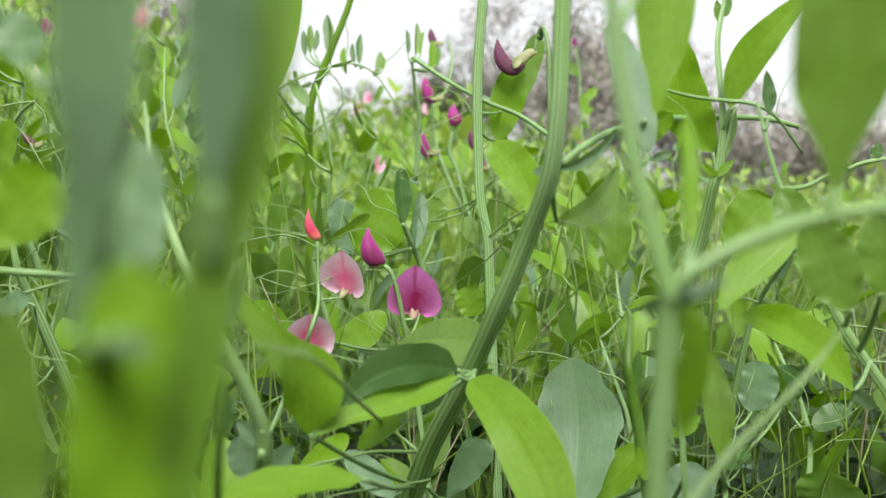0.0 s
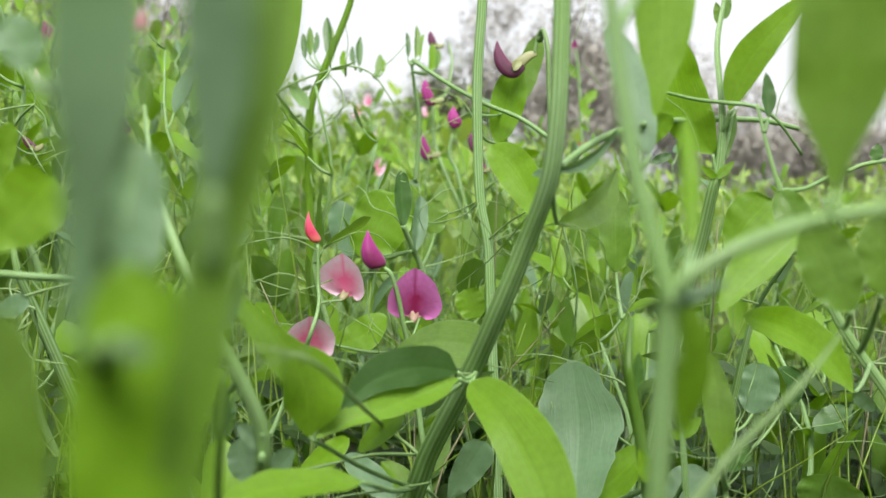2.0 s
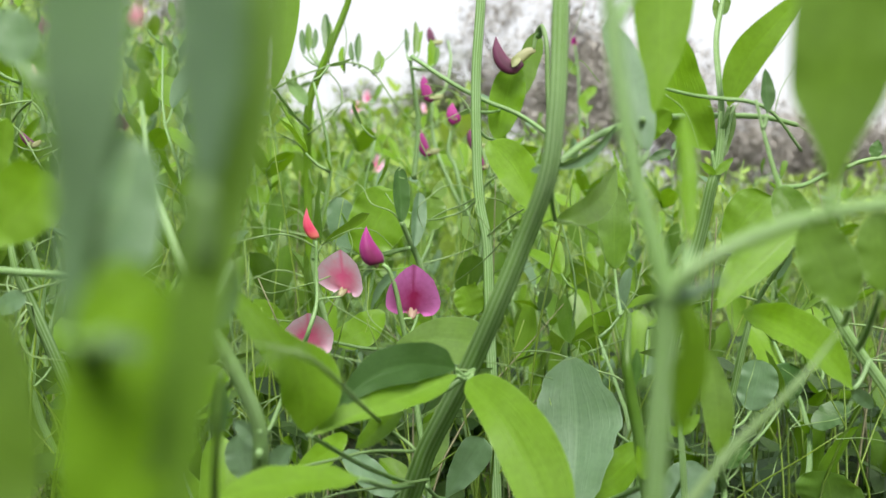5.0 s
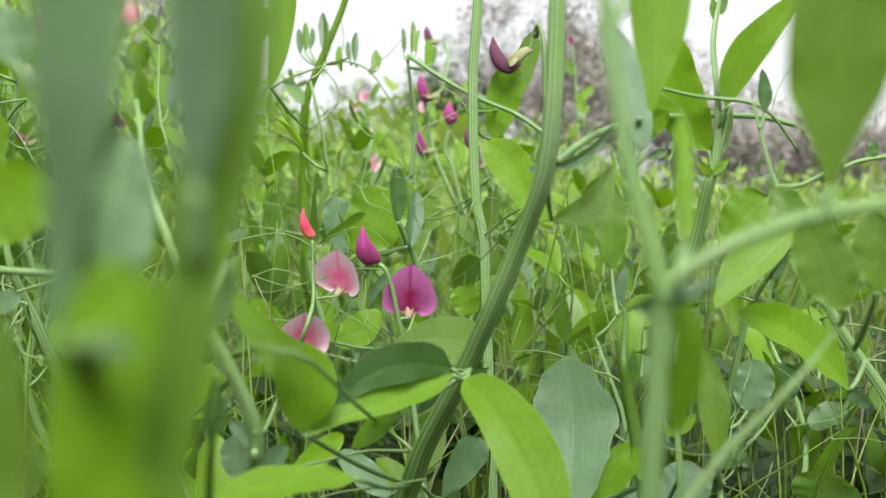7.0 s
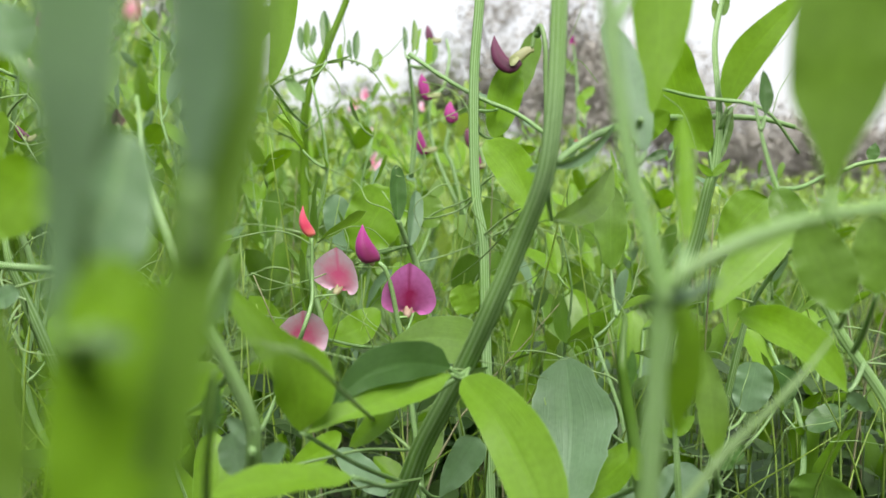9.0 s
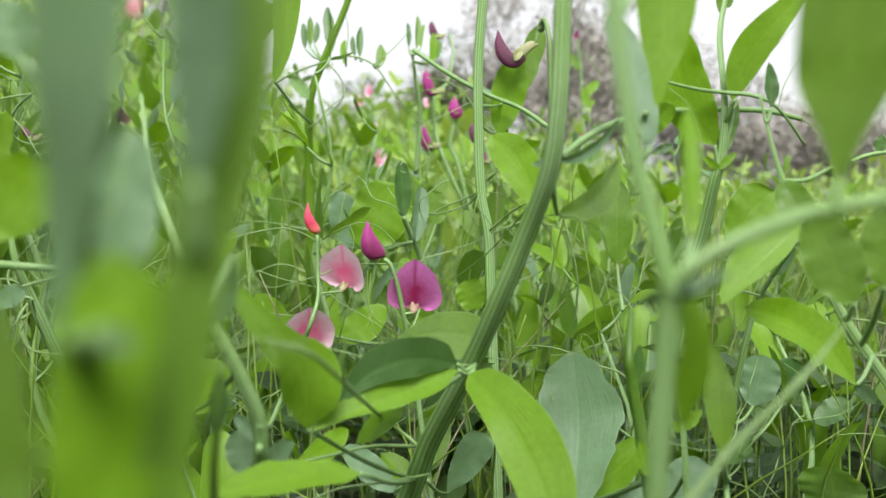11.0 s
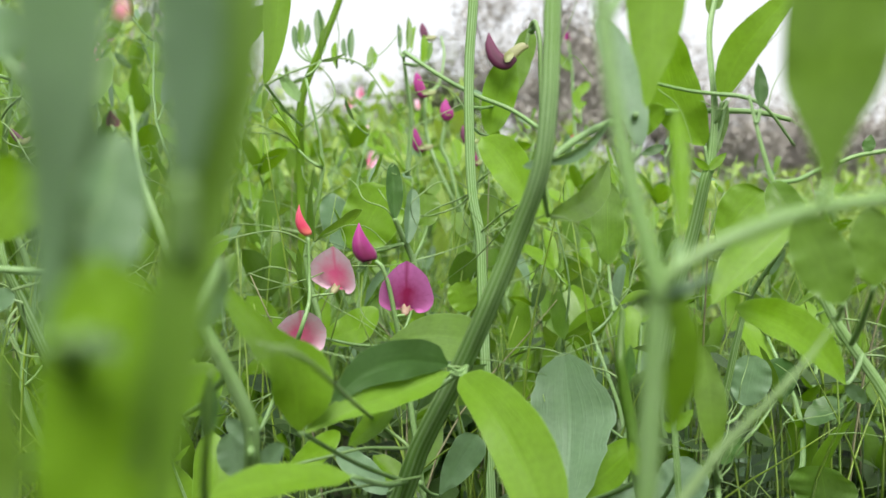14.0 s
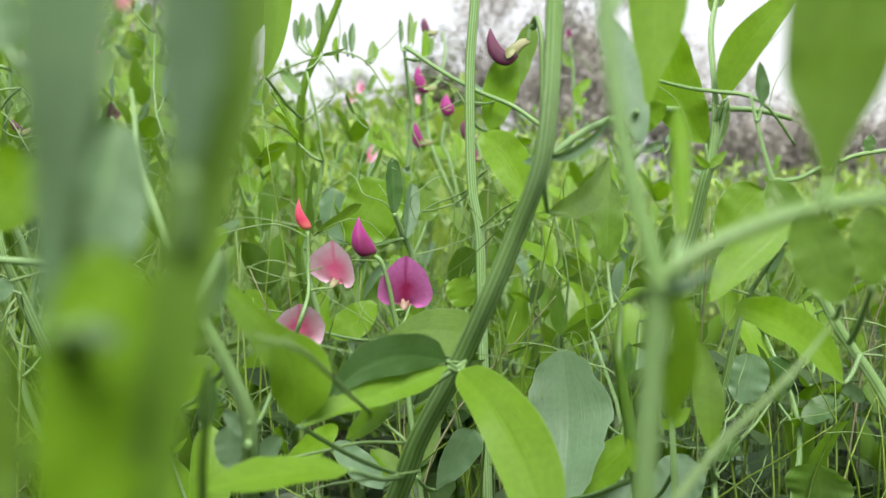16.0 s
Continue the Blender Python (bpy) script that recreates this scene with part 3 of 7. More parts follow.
stem(p, [(0.0411, 0.2963, 0.3089), (0.051, 0.3143, 0.3153), (0.0663, 0.3399, 0.3227), (0.0881, 0.3654, 0.3292), (0.1199, 0.3907, 0.3328), (0.155, 0.4159, 0.3343), (0.1772, 0.4282, 0.3314)], [0.0024, 0.0029, 0.0028, 0.0025], STEM, section=ROUND, name="side_shoot")

# the slender plant close in front, with a side shoot
p = plant(0.047, 0.188, "slender sweet pea with a forked stem and hanging leaflets")
stem(p, [(0.0321, 0.1654, -0.01), (0.0335, 0.147, 0.1451), (0.0345, 0.1347, 0.2484), (0.0346, 0.1325, 0.2676), (0.0347, 0.131, 0.2804), (0.0346, 0.1301, 0.2849), (0.032, 0.1307, 0.2944), (0.0294, 0.1315, 0.3048), (0.0273, 0.1324, 0.3178), (0.0254, 0.1335, 0.3343)], [0.0042, 0.0037, 0.0030, 0.0028], STEM)
stem(p, [(0.0348, 0.13, 0.2845), (0.0387, 0.1303, 0.2877), (0.047, 0.1317, 0.2918), (0.0585, 0.1344, 0.2953), (0.0732, 0.137, 0.2976)], [0.0021, 0.0023, 0.0024], STEM, name="side_shoot")
stem(p, [(0.0326, 0.137, 0.2806), (0.0349, 0.1335, 0.2825), (0.0391, 0.1312, 0.2837), (0.0439, 0.1314, 0.2862)], [0.0014, 0.0030, 0.0010], WAXY, name="stipule")
shaped_leaf(p, [(0.0617, 0.134, 0.2998), (0.0616, 0.131, 0.3206), (0.0601, 0.128, 0.3396)], [0.0005, 0.0034, 0.0072, 0.0082, 0.0081, 0.0066, 0.0036], [0.0004, 0.0025, 0.0056, 0.0070, 0.0068, 0.0054, 0.0032], (-0.18, -0.9, 0.4), (6, 8), MID, (0.03, 0.1), 0.004, 0.05, node=(0.0585, 0.1344, 0.2953))
shaped_leaf(p, [(0.0365, 0.133, 0.2829), (0.0408, 0.14, 0.2734), (0.0431, 0.15, 0.2562)], [0.0020, 0.0045, 0.0049, 0.0047, 0.0040, 0.0022, 0.0007], [0.0009, 0.0029, 0.0038, 0.0038, 0.0031, 0.0020, 0.0007], (0.05, -0.75, 0.65), (6, 6), FRESH, (0.08, 0.06), 0.012, 0.05, node=(0.0347, 0.13, 0.2844))
leaflet(p, (0.0436, 0.1496, 0.2896), (0.0477, 0.1695, 0.3155), 0.0049, (0.26, -0.79, 0.56), 0.00, 0.00, 30, FRESH, "long", node=(0.0365, 0.1313, 0.2852))

# the leaf pair hanging above
shaped_leaf(p, [(0.0635, 0.25, 0.3779), (0.0624, 0.246, 0.3438), (0.0602, 0.243, 0.321)], [0.0049, 0.0079, 0.0089, 0.0086, 0.0069, 0.0033, 0.0008], [0.0049, 0.0076, 0.0082, 0.0079, 0.0063, 0.0030, 0.0008], (-0.1, -0.97, 0.15), (6, 8), FRESH, (0.1, 0.03), 0.012, 0.05, node=(0.0293, 0.1462, 0.3263))
leaflet(p, (0.07, 0.2896, 0.3121), (0.0603, 0.317, 0.3611), 0.0120, (-0.19, -0.87, 0.45), 0.04, 0.00, 6, WAXY, "oval", node=(0.0323, 0.1447, 0.3053))

# the plant with a large upright leaf against the sky
p = plant(0.121, 0.451, "sweet pea with a winged stem and one large upright leaflet")
stem(p, [(0.0714, 0.4246, -0.01), (0.0865, 0.4159, 0.0818), (0.0965, 0.41, 0.143), (0.1064, 0.4043, 0.2038), (0.1105, 0.3968, 0.2406), (0.1176, 0.3892, 0.2756), (0.1206, 0.381, 0.3014), (0.1234, 0.3816, 0.3102), (0.1249, 0.3833, 0.3342), (0.1242, 0.3905, 0.3652), (0.129, 0.397, 0.3867), (0.1305, 0.3979, 0.3996)], [0.0073, 0.0079, 0.0061, 0.0031, 0.0021], STEM)
shaped_leaf(p, [(0.1263, 0.378, 0.3357), (0.1314, 0.374, 0.3535), (0.1399, 0.37, 0.3665), (0.1533, 0.366, 0.3821)], [0.0015, 0.0059, 0.0079, 0.0079, 0.0064, 0.0045, 0.0020], [0.0010, 0.0045, 0.0069, 0.0069, 0.0059, 0.0040, 0.0015], (-0.2, -0.95, 0.2), (8, 6), FRESH, (0.05, 0.06), 0.006, 0.05, node=(0.1246, 0.3828, 0.3266))
leaflet(p, (0.1206, 0.3821, 0.3165), (0.1002, 0.3756, 0.3671), 0.0229, (-0.04, -0.99, -0.14), -0.10, 0.00, 8, FRESH, "oval", node=(0.1226, 0.3815, 0.3077))
leaflet(p, (0.1336, 0.3936, 0.3376), (0.123, 0.3866, 0.3091), 0.0087, (0.29, -0.95, 0.13), 0.00, 0.00, 15, MID, "long", node=(0.1226, 0.3815, 0.3077))
leaflet(p, (0.1215, 0.3793, 0.3059), (0.1295, 0.3799, 0.3134), 0.0040, (-0.11, -0.98, 0.18), 0.00, 0.00, 8, FRESH, "ovate")
leaflet(p, (0.1215, 0.3793, 0.3059), (0.1145, 0.3797, 0.3114), 0.0035, (-0.16, -0.98, -0.13), 0.00, 0.00, 8, FRESH, "ovate")
leaflet(p, (0.0827, 0.3622, 0.3192), (0.0944, 0.3531, 0.3315), 0.0123, (-0.42, -0.87, -0.25), -0.08, 0.00, 12, FRESH, "oval", node=(0.0686, 0.2923, 0.3232))
leaflet(p, (0.097, 0.362, 0.3157), (0.0875, 0.3617, 0.3121), 0.0043, (-0.06, -0.97, 0.22), 0.00, 0.00, 8, DEEP, "long")
leaflet(p, (0.1271, 0.3963, 0.3764), (0.1253, 0.397, 0.3867), 0.0041, (-0.34, -0.94, 0), 0.00, 0.00, 8, MID, "ovate")
leaflet(p, (0.1292, 0.3965, 0.379), (0.131, 0.3973, 0.3903), 0.0047, (-0.27, -0.96, 0.11), 0.00, 0.00, 8, MID, "ovate")
stem(p, [(0.0923, 0.3638, 0.3424), (0.1081, 0.3687, 0.3396), (0.1219, 0.3736, 0.3386), (0.1341, 0.3735, 0.3372), (0.1445, 0.3731, 0.3318), (0.1605, 0.3821, 0.3165)], [0.0014, 0.0020, 0.0013], STEM, section=ROUND, name="leaf_stalk")
tendril(p, [(0.1157, 0.3734, 0.3357), (0.1243, 0.3731, 0.332), (0.1292, 0.3735, 0.3369), (0.1391, 0.3746, 0.3529), (0.1554, 0.3858, 0.3694)], 0.0007)
tendril(p, [(0.1445, 0.3731, 0.3318), (0.1477, 0.3739, 0.3431), (0.1605, 0.3851, 0.3593)], 0.0007)
tendril(p, [(0.0947, 0.3636, 0.3395), (0.103, 0.3631, 0.3324), (0.1078, 0.3623, 0.3204), (0.1102, 0.3615, 0.3085)], 0.0007)
tendril(p, [(0.0746, 0.4044, 0.3492), (0.0653, 0.4052, 0.3598), (0.06, 0.4048, 0.3545), (0.0574, 0.4044, 0.3492)], 0.0008)

# the arching plant behind the side shoot
p = plant(0.284, 0.490, "sweet pea with an arching stem and pale leaflets")
stem(p, [(0.323, 0.3392, -0.01), (0.2477, 0.348, 0.1153), (0.1974, 0.3538, 0.1988), (0.1874, 0.355, 0.2155), (0.1664, 0.3519, 0.2437), (0.149, 0.3492, 0.2758), (0.139, 0.3509, 0.3002), (0.1334, 0.3522, 0.3187), (0.1292, 0.3534, 0.3361)], [0.0062, 0.0056, 0.0046, 0.0024, 0.0014], STEM)
leaflet(p, (0.1339, 0.353, 0.3303), (0.1329, 0.3543, 0.3491), 0.0070, (0.15, -0.99, 0.08), 0.00, 0.00, 25, DEEP, "lance", node=(0.1315, 0.3526, 0.3245))
leaflet(p, (0.1394, 0.4188, 0.2676), (0.1623, 0.4207, 0.296), 0.0257, (-0.2, -0.95, 0.23), -0.05, 0.00, 8, FRESH, "spoon", node=(0.149, 0.3492, 0.2758))
shaped_leaf(p, [(0.1359, 0.322, 0.2854), (0.117, 0.315, 0.2699), (0.1008, 0.308, 0.2561)], [0.0013, 0.0034, 0.0047, 0.0047, 0.0034, 0.0021, 0.0009], [0.0017, 0.0064, 0.0094, 0.0102, 0.0089, 0.0055, 0.0013], (-0.1, -0.8, 0.6), (8, 14), FRESH, (0.05, 0.06), 0.012, 0.05, node=(0.149, 0.3492, 0.2758))
leaflet(p, (0.147, 0.3392, 0.2765), (0.1385, 0.3509, 0.3009), 0.0142, (-0.47, -0.85, 0.25), 0.00, 0.00, 8, MID, "oval", node=(0.149, 0.3492, 0.2758))
leaflet(p, (0.1149, 0.2382, 0.2659), (0.1033, 0.2399, 0.2906), 0.0159, (-0.22, -0.98, -0.03), 0.00, 0.00, 6, MID, "oval", node=(0.1406, 0.2974, 0.2524))
leaflet(p, (0.134, 0.2584, 0.2683), (0.1331, 0.2601, 0.2924), 0.0129, (-0.58, -0.82, 0.04), 0.00, 0.00, 6, MID, "oval", node=(0.1466, 0.2968, 0.2435))
leaflet(p, (0.1692, 0.3451, 0.2174), (0.1192, 0.3374, 0.2504), 0.0202, (0.37, -0.85, 0.36), 0.10, 0.03, 18, FRESH, "oval", node=(0.1782, 0.3509, 0.2284))
leaflet(p, (0.1683, 0.3451, 0.2179), (0.1826, 0.3544, 0.2072), 0.0061, (0.27, -0.88, -0.39), 0.00, 0.00, 8, WAXY, "long")
leaflet(p, (0.1628, 0.3613, 0.3061), (0.1771, 0.3726, 0.3247), 0.0063, (0.21, -0.9, 0.39), 0.00, 0.00, 8, MID, "oval", node=(0.139, 0.3509, 0.3002))
stem(p, [(0.1455, 0.5244, -0.01), (0.1548, 0.4878, 0.1098), (0.161, 0.4634, 0.1897), (0.1631, 0.4553, 0.2164), (0.1667, 0.4469, 0.2406), (0.1732, 0.419, 0.271)], [0.0044, 0.0045, 0.0020], STEM, section=ROUND, name="branch")
stem(p, [(0.1902, 0.4016, 0.3095), (0.1981, 0.4019, 0.3126), (0.2141, 0.402, 0.3153)], [0.0021, 0.0021], STEM, section=ROUND, name="leaf_stalk")
leaflet(p, (0.2029, 0.4019, 0.3134), (0.205, 0.4026, 0.3227), 0.0058, (-0.42, -0.9, 0.16), 0.00, 0.00, 8, DEEP, "lance")
tendril(p, [(0.1418, 0.3426, 0.3252), (0.1571, 0.3521, 0.3175), (0.1711, 0.361, 0.3014)], 0.0007)
tendril(p, [(0.1129, 0.3487, 0.2689), (0.1222, 0.3485, 0.2661), (0.1377, 0.3581, 0.2596), (0.1472, 0.3575, 0.2513), (0.1544, 0.3565, 0.237)], 0.0009)
tendril(p, [(0.1544, 0.3571, 0.2465), (0.164, 0.3566, 0.2394), (0.1711, 0.3561, 0.2322)], 0.0012)
tendril(p, [(0.1959, 0.3858, 0.2213), (0.1909, 0.3867, 0.2279), (0.1916, 0.3939, 0.2342), (0.1896, 0.392, 0.2422), (0.1881, 0.391, 0.2501)], 0.0009)
tendril(p, [(0.1904, 0.4028, 0.2356), (0.1998, 0.399, 0.2351), (0.208, 0.394, 0.2337), (0.2195, 0.3978, 0.2287), (0.2272, 0.3945, 0.2251), (0.2388, 0.3976, 0.2204), (0.246, 0.3945, 0.2162), (0.2602, 0.4015, 0.2105)], 0.0014)
tendril(p, [(0.1946, 0.3832, 0.2218), (0.1853, 0.3805, 0.2276), (0.1778, 0.3757, 0.2352), (0.182, 0.3845, 0.2413), (0.1918, 0.3906, 0.2463)], 0.0009)
tendril(p, [(0.1862, 0.4363, 0.2698), (0.1749, 0.4372, 0.2673), (0.1619, 0.4348, 0.269), (0.1537, 0.4395, 0.2738), (0.147, 0.4375, 0.2815), (0.1425, 0.4327, 0.2899), (0.1443, 0.4357, 0.2983), (0.153, 0.4368, 0.3044)], 0.0010)
tendril(p, [(0.197, 0.3879, 0.2209), (0.2067, 0.3886, 0.2247), (0.2191, 0.3933, 0.2271), (0.2327, 0.3994, 0.2292), (0.2392, 0.3952, 0.2344)], 0.0009)
tendril(p, [(0.1659, 0.4447, 0.2409), (0.156, 0.4487, 0.2443), (0.1508, 0.4522, 0.2516), (0.1546, 0.4615, 0.2597), (0.158, 0.4573, 0.2683), (0.1666, 0.4535, 0.274)], 0.0016)
tendril(p, [(0.1791, 0.4198, 0.2709), (0.1886, 0.419, 0.2664), (0.2047, 0.4283, 0.2643), (0.2153, 0.4256, 0.2647), (0.2271, 0.4257, 0.2631)], 0.0010)
tendril(p, [(0.2192, 0.4316, 0.212), (0.2308, 0.4305, 0.2112), (0.2421, 0.4317, 0.2067), (0.2486, 0.4301, 0.2), (0.2554, 0.436, 0.1902)], 0.0016)
leaflet(p, (0.2178, 0.4914, 0.1595), (0.2377, 0.4923, 0.1727), 0.0166, (-0.44, -0.56, 0.7), 0.00, 0.00, 8, DEEP, "round")

# the low plants at the foot
p = plant(0.141, 0.410, "low sweet pea shoots with upright young leaves")
stem(p, [(0.1004, 0.2791, -0.01), (0.0839, 0.2874, 0.1087), (0.0729, 0.2929, 0.1879), (0.0693, 0.2947, 0.2137), (0.0665, 0.2958, 0.2296), (0.0653, 0.2965, 0.2395), (0.0683, 0.3075, 0.2539)], [0.0060, 0.0048, 0.0044, 0.0021], MID, section=ROUND)
leaflet(p, (0.0673, 0.2958, 0.2296), (0.0689, 0.2968, 0.2435), 0.0052, (0.11, -0.99, 0.06), 0.00, 0.00, 30, DEEP, "long")
leaflet(p, (0.0707, 0.2887, 0.1995), (0.0678, 0.2895, 0.2112), 0.0071, (0.18, -0.98, 0.11), 0.00, 0.00, 30, FRESH, "ovate")
stem(p, [(0.1142, 0.3392, -0.01), (0.1075, 0.3466, 0.0953), (0.103, 0.3515, 0.1654), (0.1014, 0.3533, 0.1917), (0.1002, 0.3548, 0.2131), (0.1023, 0.3556, 0.2251)], [0.0033, 0.0031, 0.0019], STEM)
leaflet(p, (0.1009, 0.3536, 0.1964), (0.109, 0.3542, 0.2048), 0.0053, (-0.24, -0.92, 0.3), 0.00, 0.00, 8, FRESH, "ovate")
leaflet(p, (0.1009, 0.3536, 0.196), (0.0961, 0.3538, 0.1993), 0.0043, (0.01, -1, 0.09), 0.00, 0.00, 8, FRESH, "ovate")
leaflet(p, (0.1015, 0.3039, 0.2016), (0.0969, 0.3067, 0.242), 0.0111, (-0.11, -0.99, 0.06), 0.02, 0.00, 14, MID, "long", node=(0.1098, 0.3228, 0.1854))
stem(p, [(0.1098, 0.3222, 0.1767), (0.1091, 0.3228, 0.1854), (0.1015, 0.3039, 0.2026)], [0.0026, 0.0021], STEM, section=ROUND, name="branch")
leaflet(p, (0.06, 0.3905, 0.1505), (0.0946, 0.3926, 0.1796), 0.0212, (-0.48, -0.62, 0.61), 0.05, 0.00, 12, FRESH, "oval", node=(0.0719, 0.2934, 0.1958))
leaflet(p, (0.1038, 0.3905, 0.1505), (0.1251, 0.3917, 0.1677), 0.0239, (-0.42, -0.71, 0.57), 0.00, 0.00, 6, WAXY, "round", node=(0.1018, 0.3523, 0.1774))
leaflet(p, (0.2126, 0.4485, 0.1189), (0.208, 0.4505, 0.1476), 0.0382, (-0.78, -0.62, -0.08), 0.00, 0.00, 6, MID, "round", node=(0.2377, 0.4872, 0.0999))
leaflet(p, (0.1813, 0.4921, 0.1694), (0.1879, 0.4942, 0.1992), 0.0232, (-0.36, -0.92, 0.14), 0.00, 0.00, 6, WAXY, "round", node=(0.1645, 0.4717, 0.1651))
leaflet(p, (0.2075, 0.512, 0.1676), (0.2127, 0.5138, 0.1935), 0.0214, (-0.67, -0.72, 0.18), 0.00, 0.00, 6, DEEP, "round", node=(0.1813, 0.4907, 0.1495))
leaflet(p, (0.1647, 0.4898, 0.1363), (0.1779, 0.4909, 0.1528), 0.0199, (-0.69, -0.42, 0.59), 0.00, 0.00, 6, DEEP, "round", node=(0.168, 0.4891, 0.1264))
leaflet(p, (0.0975, 0.478, 0.2541), (0.0969, 0.4813, 0.3018), 0.0185, (-0.2, -0.98, 0.07), 0.00, 0.00, 8, MID, "oval", node=(0.0839, 0.3968, 0.2406))
leaflet(p, (0.0746, 0.3907, 0.1531), (0.1078, 0.3909, 0.1558), 0.0106, (-0.05, -0.75, 0.66), 0.00, 0.00, 8, WAXY, "oval")
tendril(p, [(0.0806, 0.362, 0.236), (0.0731, 0.3681, 0.2318), (0.0633, 0.3628, 0.2298), (0.0548, 0.3625, 0.2266), (0.0451, 0.3626, 0.2262)], 0.0009)
tendril(p, [(0.0804, 0.3614, 0.2361), (0.0826, 0.368, 0.2419), (0.0816, 0.3752, 0.2476), (0.0768, 0.3795, 0.2529), (0.0674, 0.3738, 0.2577), (0.06, 0.3715, 0.2629)], 0.0009)
tendril(p, [(0.1249, 0.3694, 0.1689), (0.1338, 0.3789, 0.1715), (0.1361, 0.3773, 0.179), (0.1413, 0.3791, 0.185), (0.1487, 0.3877, 0.1891), (0.1514, 0.3896, 0.1959)], 0.0014)
tendril(p, [(0.1409, 0.4167, 0.1521), (0.1517, 0.4186, 0.1477), (0.1581, 0.4146, 0.1432), (0.1651, 0.4192, 0.1341), (0.1705, 0.4236, 0.1245)], 0.0010)
tendril(p, [(0.0967, 0.4299, 0.1977), (0.0892, 0.4308, 0.2037), (0.0786, 0.4311, 0.207), (0.0705, 0.4406, 0.2096), (0.0603, 0.4429, 0.2131), (0.0481, 0.4385, 0.2156), (0.037, 0.4448, 0.2132)], 0.0016)
tendril(p, [(0.1145, 0.3387, 0.1797), (0.1173, 0.339, 0.1859), (0.1197, 0.3379, 0.1925), (0.1234, 0.3446, 0.1969), (0.1243, 0.3438, 0.2037)], 0.0008)
tendril(p, [(0.1331, 0.3936, 0.1603), (0.135, 0.3974, 0.1666), (0.1371, 0.3949, 0.1747), (0.1422, 0.3922, 0.1817), (0.1543, 0.4022, 0.1835)], 0.0010)
tendril(p, [(0.0798, 0.3393, 0.2006), (0.0879, 0.3418, 0.196), (0.0963, 0.3412, 0.1935), (0.1035, 0.3363, 0.193), (0.1144, 0.3417, 0.1916), (0.123, 0.3415, 0.1938)], 0.0008)
tendril(p, [(0.1447, 0.4164, 0.1981), (0.1479, 0.4177, 0.1891), (0.1404, 0.4128, 0.1828), (0.131, 0.4072, 0.1776), (0.1224, 0.4142, 0.1715)], 0.0011)
tendril(p, [(0.1535, 0.4545, 0.1449), (0.142, 0.4531, 0.1399), (0.1378, 0.4565, 0.1298), (0.1381, 0.4574, 0.1196), (0.1408, 0.463, 0.1074), (0.1457, 0.4696, 0.0948), (0.1532, 0.4654, 0.0887)], 0.0012)
tendril(p, [(0.1891, 0.4544, 0.1701), (0.1997, 0.4493, 0.1742), (0.2169, 0.4585, 0.1741), (0.2279, 0.4609, 0.18), (0.2403, 0.4709, 0.1857)], 0.0008)
tendril(p, [(0.148, 0.52, 0.1656), (0.1661, 0.5285, 0.1634), (0.1829, 0.5366, 0.1562), (0.1961, 0.5342, 0.1513), (0.2067, 0.5358, 0.1419)], 0.0009)
tendril(p, [(0.1504, 0.4455, 0.148), (0.1494, 0.4421, 0.1586), (0.1552, 0.446, 0.1662), (0.1596, 0.454, 0.1733), (0.1644, 0.456, 0.1819), (0.1652, 0.4539, 0.1919), (0.1695, 0.4583, 0.2002), (0.1716, 0.4595, 0.2095)], 0.0012)
tendril(p, [(0.212, 0.5094, 0.1543), (0.2165, 0.5104, 0.1436), (0.2174, 0.5111, 0.1325), (0.2133, 0.5113, 0.122), (0.2095, 0.5192, 0.1095), (0.1951, 0.5168, 0.1051)], 0.0009)
tendril(p, [(0.1854, 0.4454, 0.1726), (0.1943, 0.4472, 0.1795), (0.1951, 0.4491, 0.1884), (0.1935, 0.4562, 0.1957), (0.1871, 0.4635, 0.2012)], 0.0008)
tendril(p, [(0.1781, 0.4278, 0.1776), (0.1769, 0.432, 0.1676), (0.1765, 0.4404, 0.1561), (0.1729, 0.4374, 0.1479), (0.1686, 0.4365, 0.1394), (0.1667, 0.4351, 0.1307), (0.1702, 0.4407, 0.119), (0.1762, 0.4492, 0.106)], 0.0012)
tendril(p, [(0.2537, 0.5391, 0.1384), (0.248, 0.5457, 0.1269), (0.2449, 0.5456, 0.1155), (0.258, 0.5535, 0.1031), (0.271, 0.5492, 0.0995), (0.2847, 0.544, 0.101), (0.3006, 0.548, 0.1055), (0.3118, 0.5483, 0.1138)], 0.0010)
tendril(p, [(0.2058, 0.4372, 0.1689), (0.2234, 0.4466, 0.1668), (0.2335, 0.4408, 0.1667), (0.244, 0.437, 0.1652), (0.2516, 0.435, 0.1588)], 0.0008)

# the bare pale stalk leaning across
p = plant(0.045, 0.195, "bare pale pea stalk leaning across the patch")
stem(p, [(-0.1464, 0.1487, -0.01), (-0.0294, 0.1591, 0.1379), (0.0487, 0.166, 0.2365), (0.0571, 0.1667, 0.2472), (0.0673, 0.1674, 0.2573), (0.0749, 0.1699, 0.2642), (0.082, 0.1734, 0.2711)], [0.0027, 0.0023, 0.0018, 0.0006], STEM_PALE, section=ROUND)
tendril(p, [(0.0749, 0.1699, 0.2642), (0.0736, 0.1775, 0.2578), (0.0845, 0.1969, 0.2491), (0.1189, 0.2459, 0.233)], 0.0008)

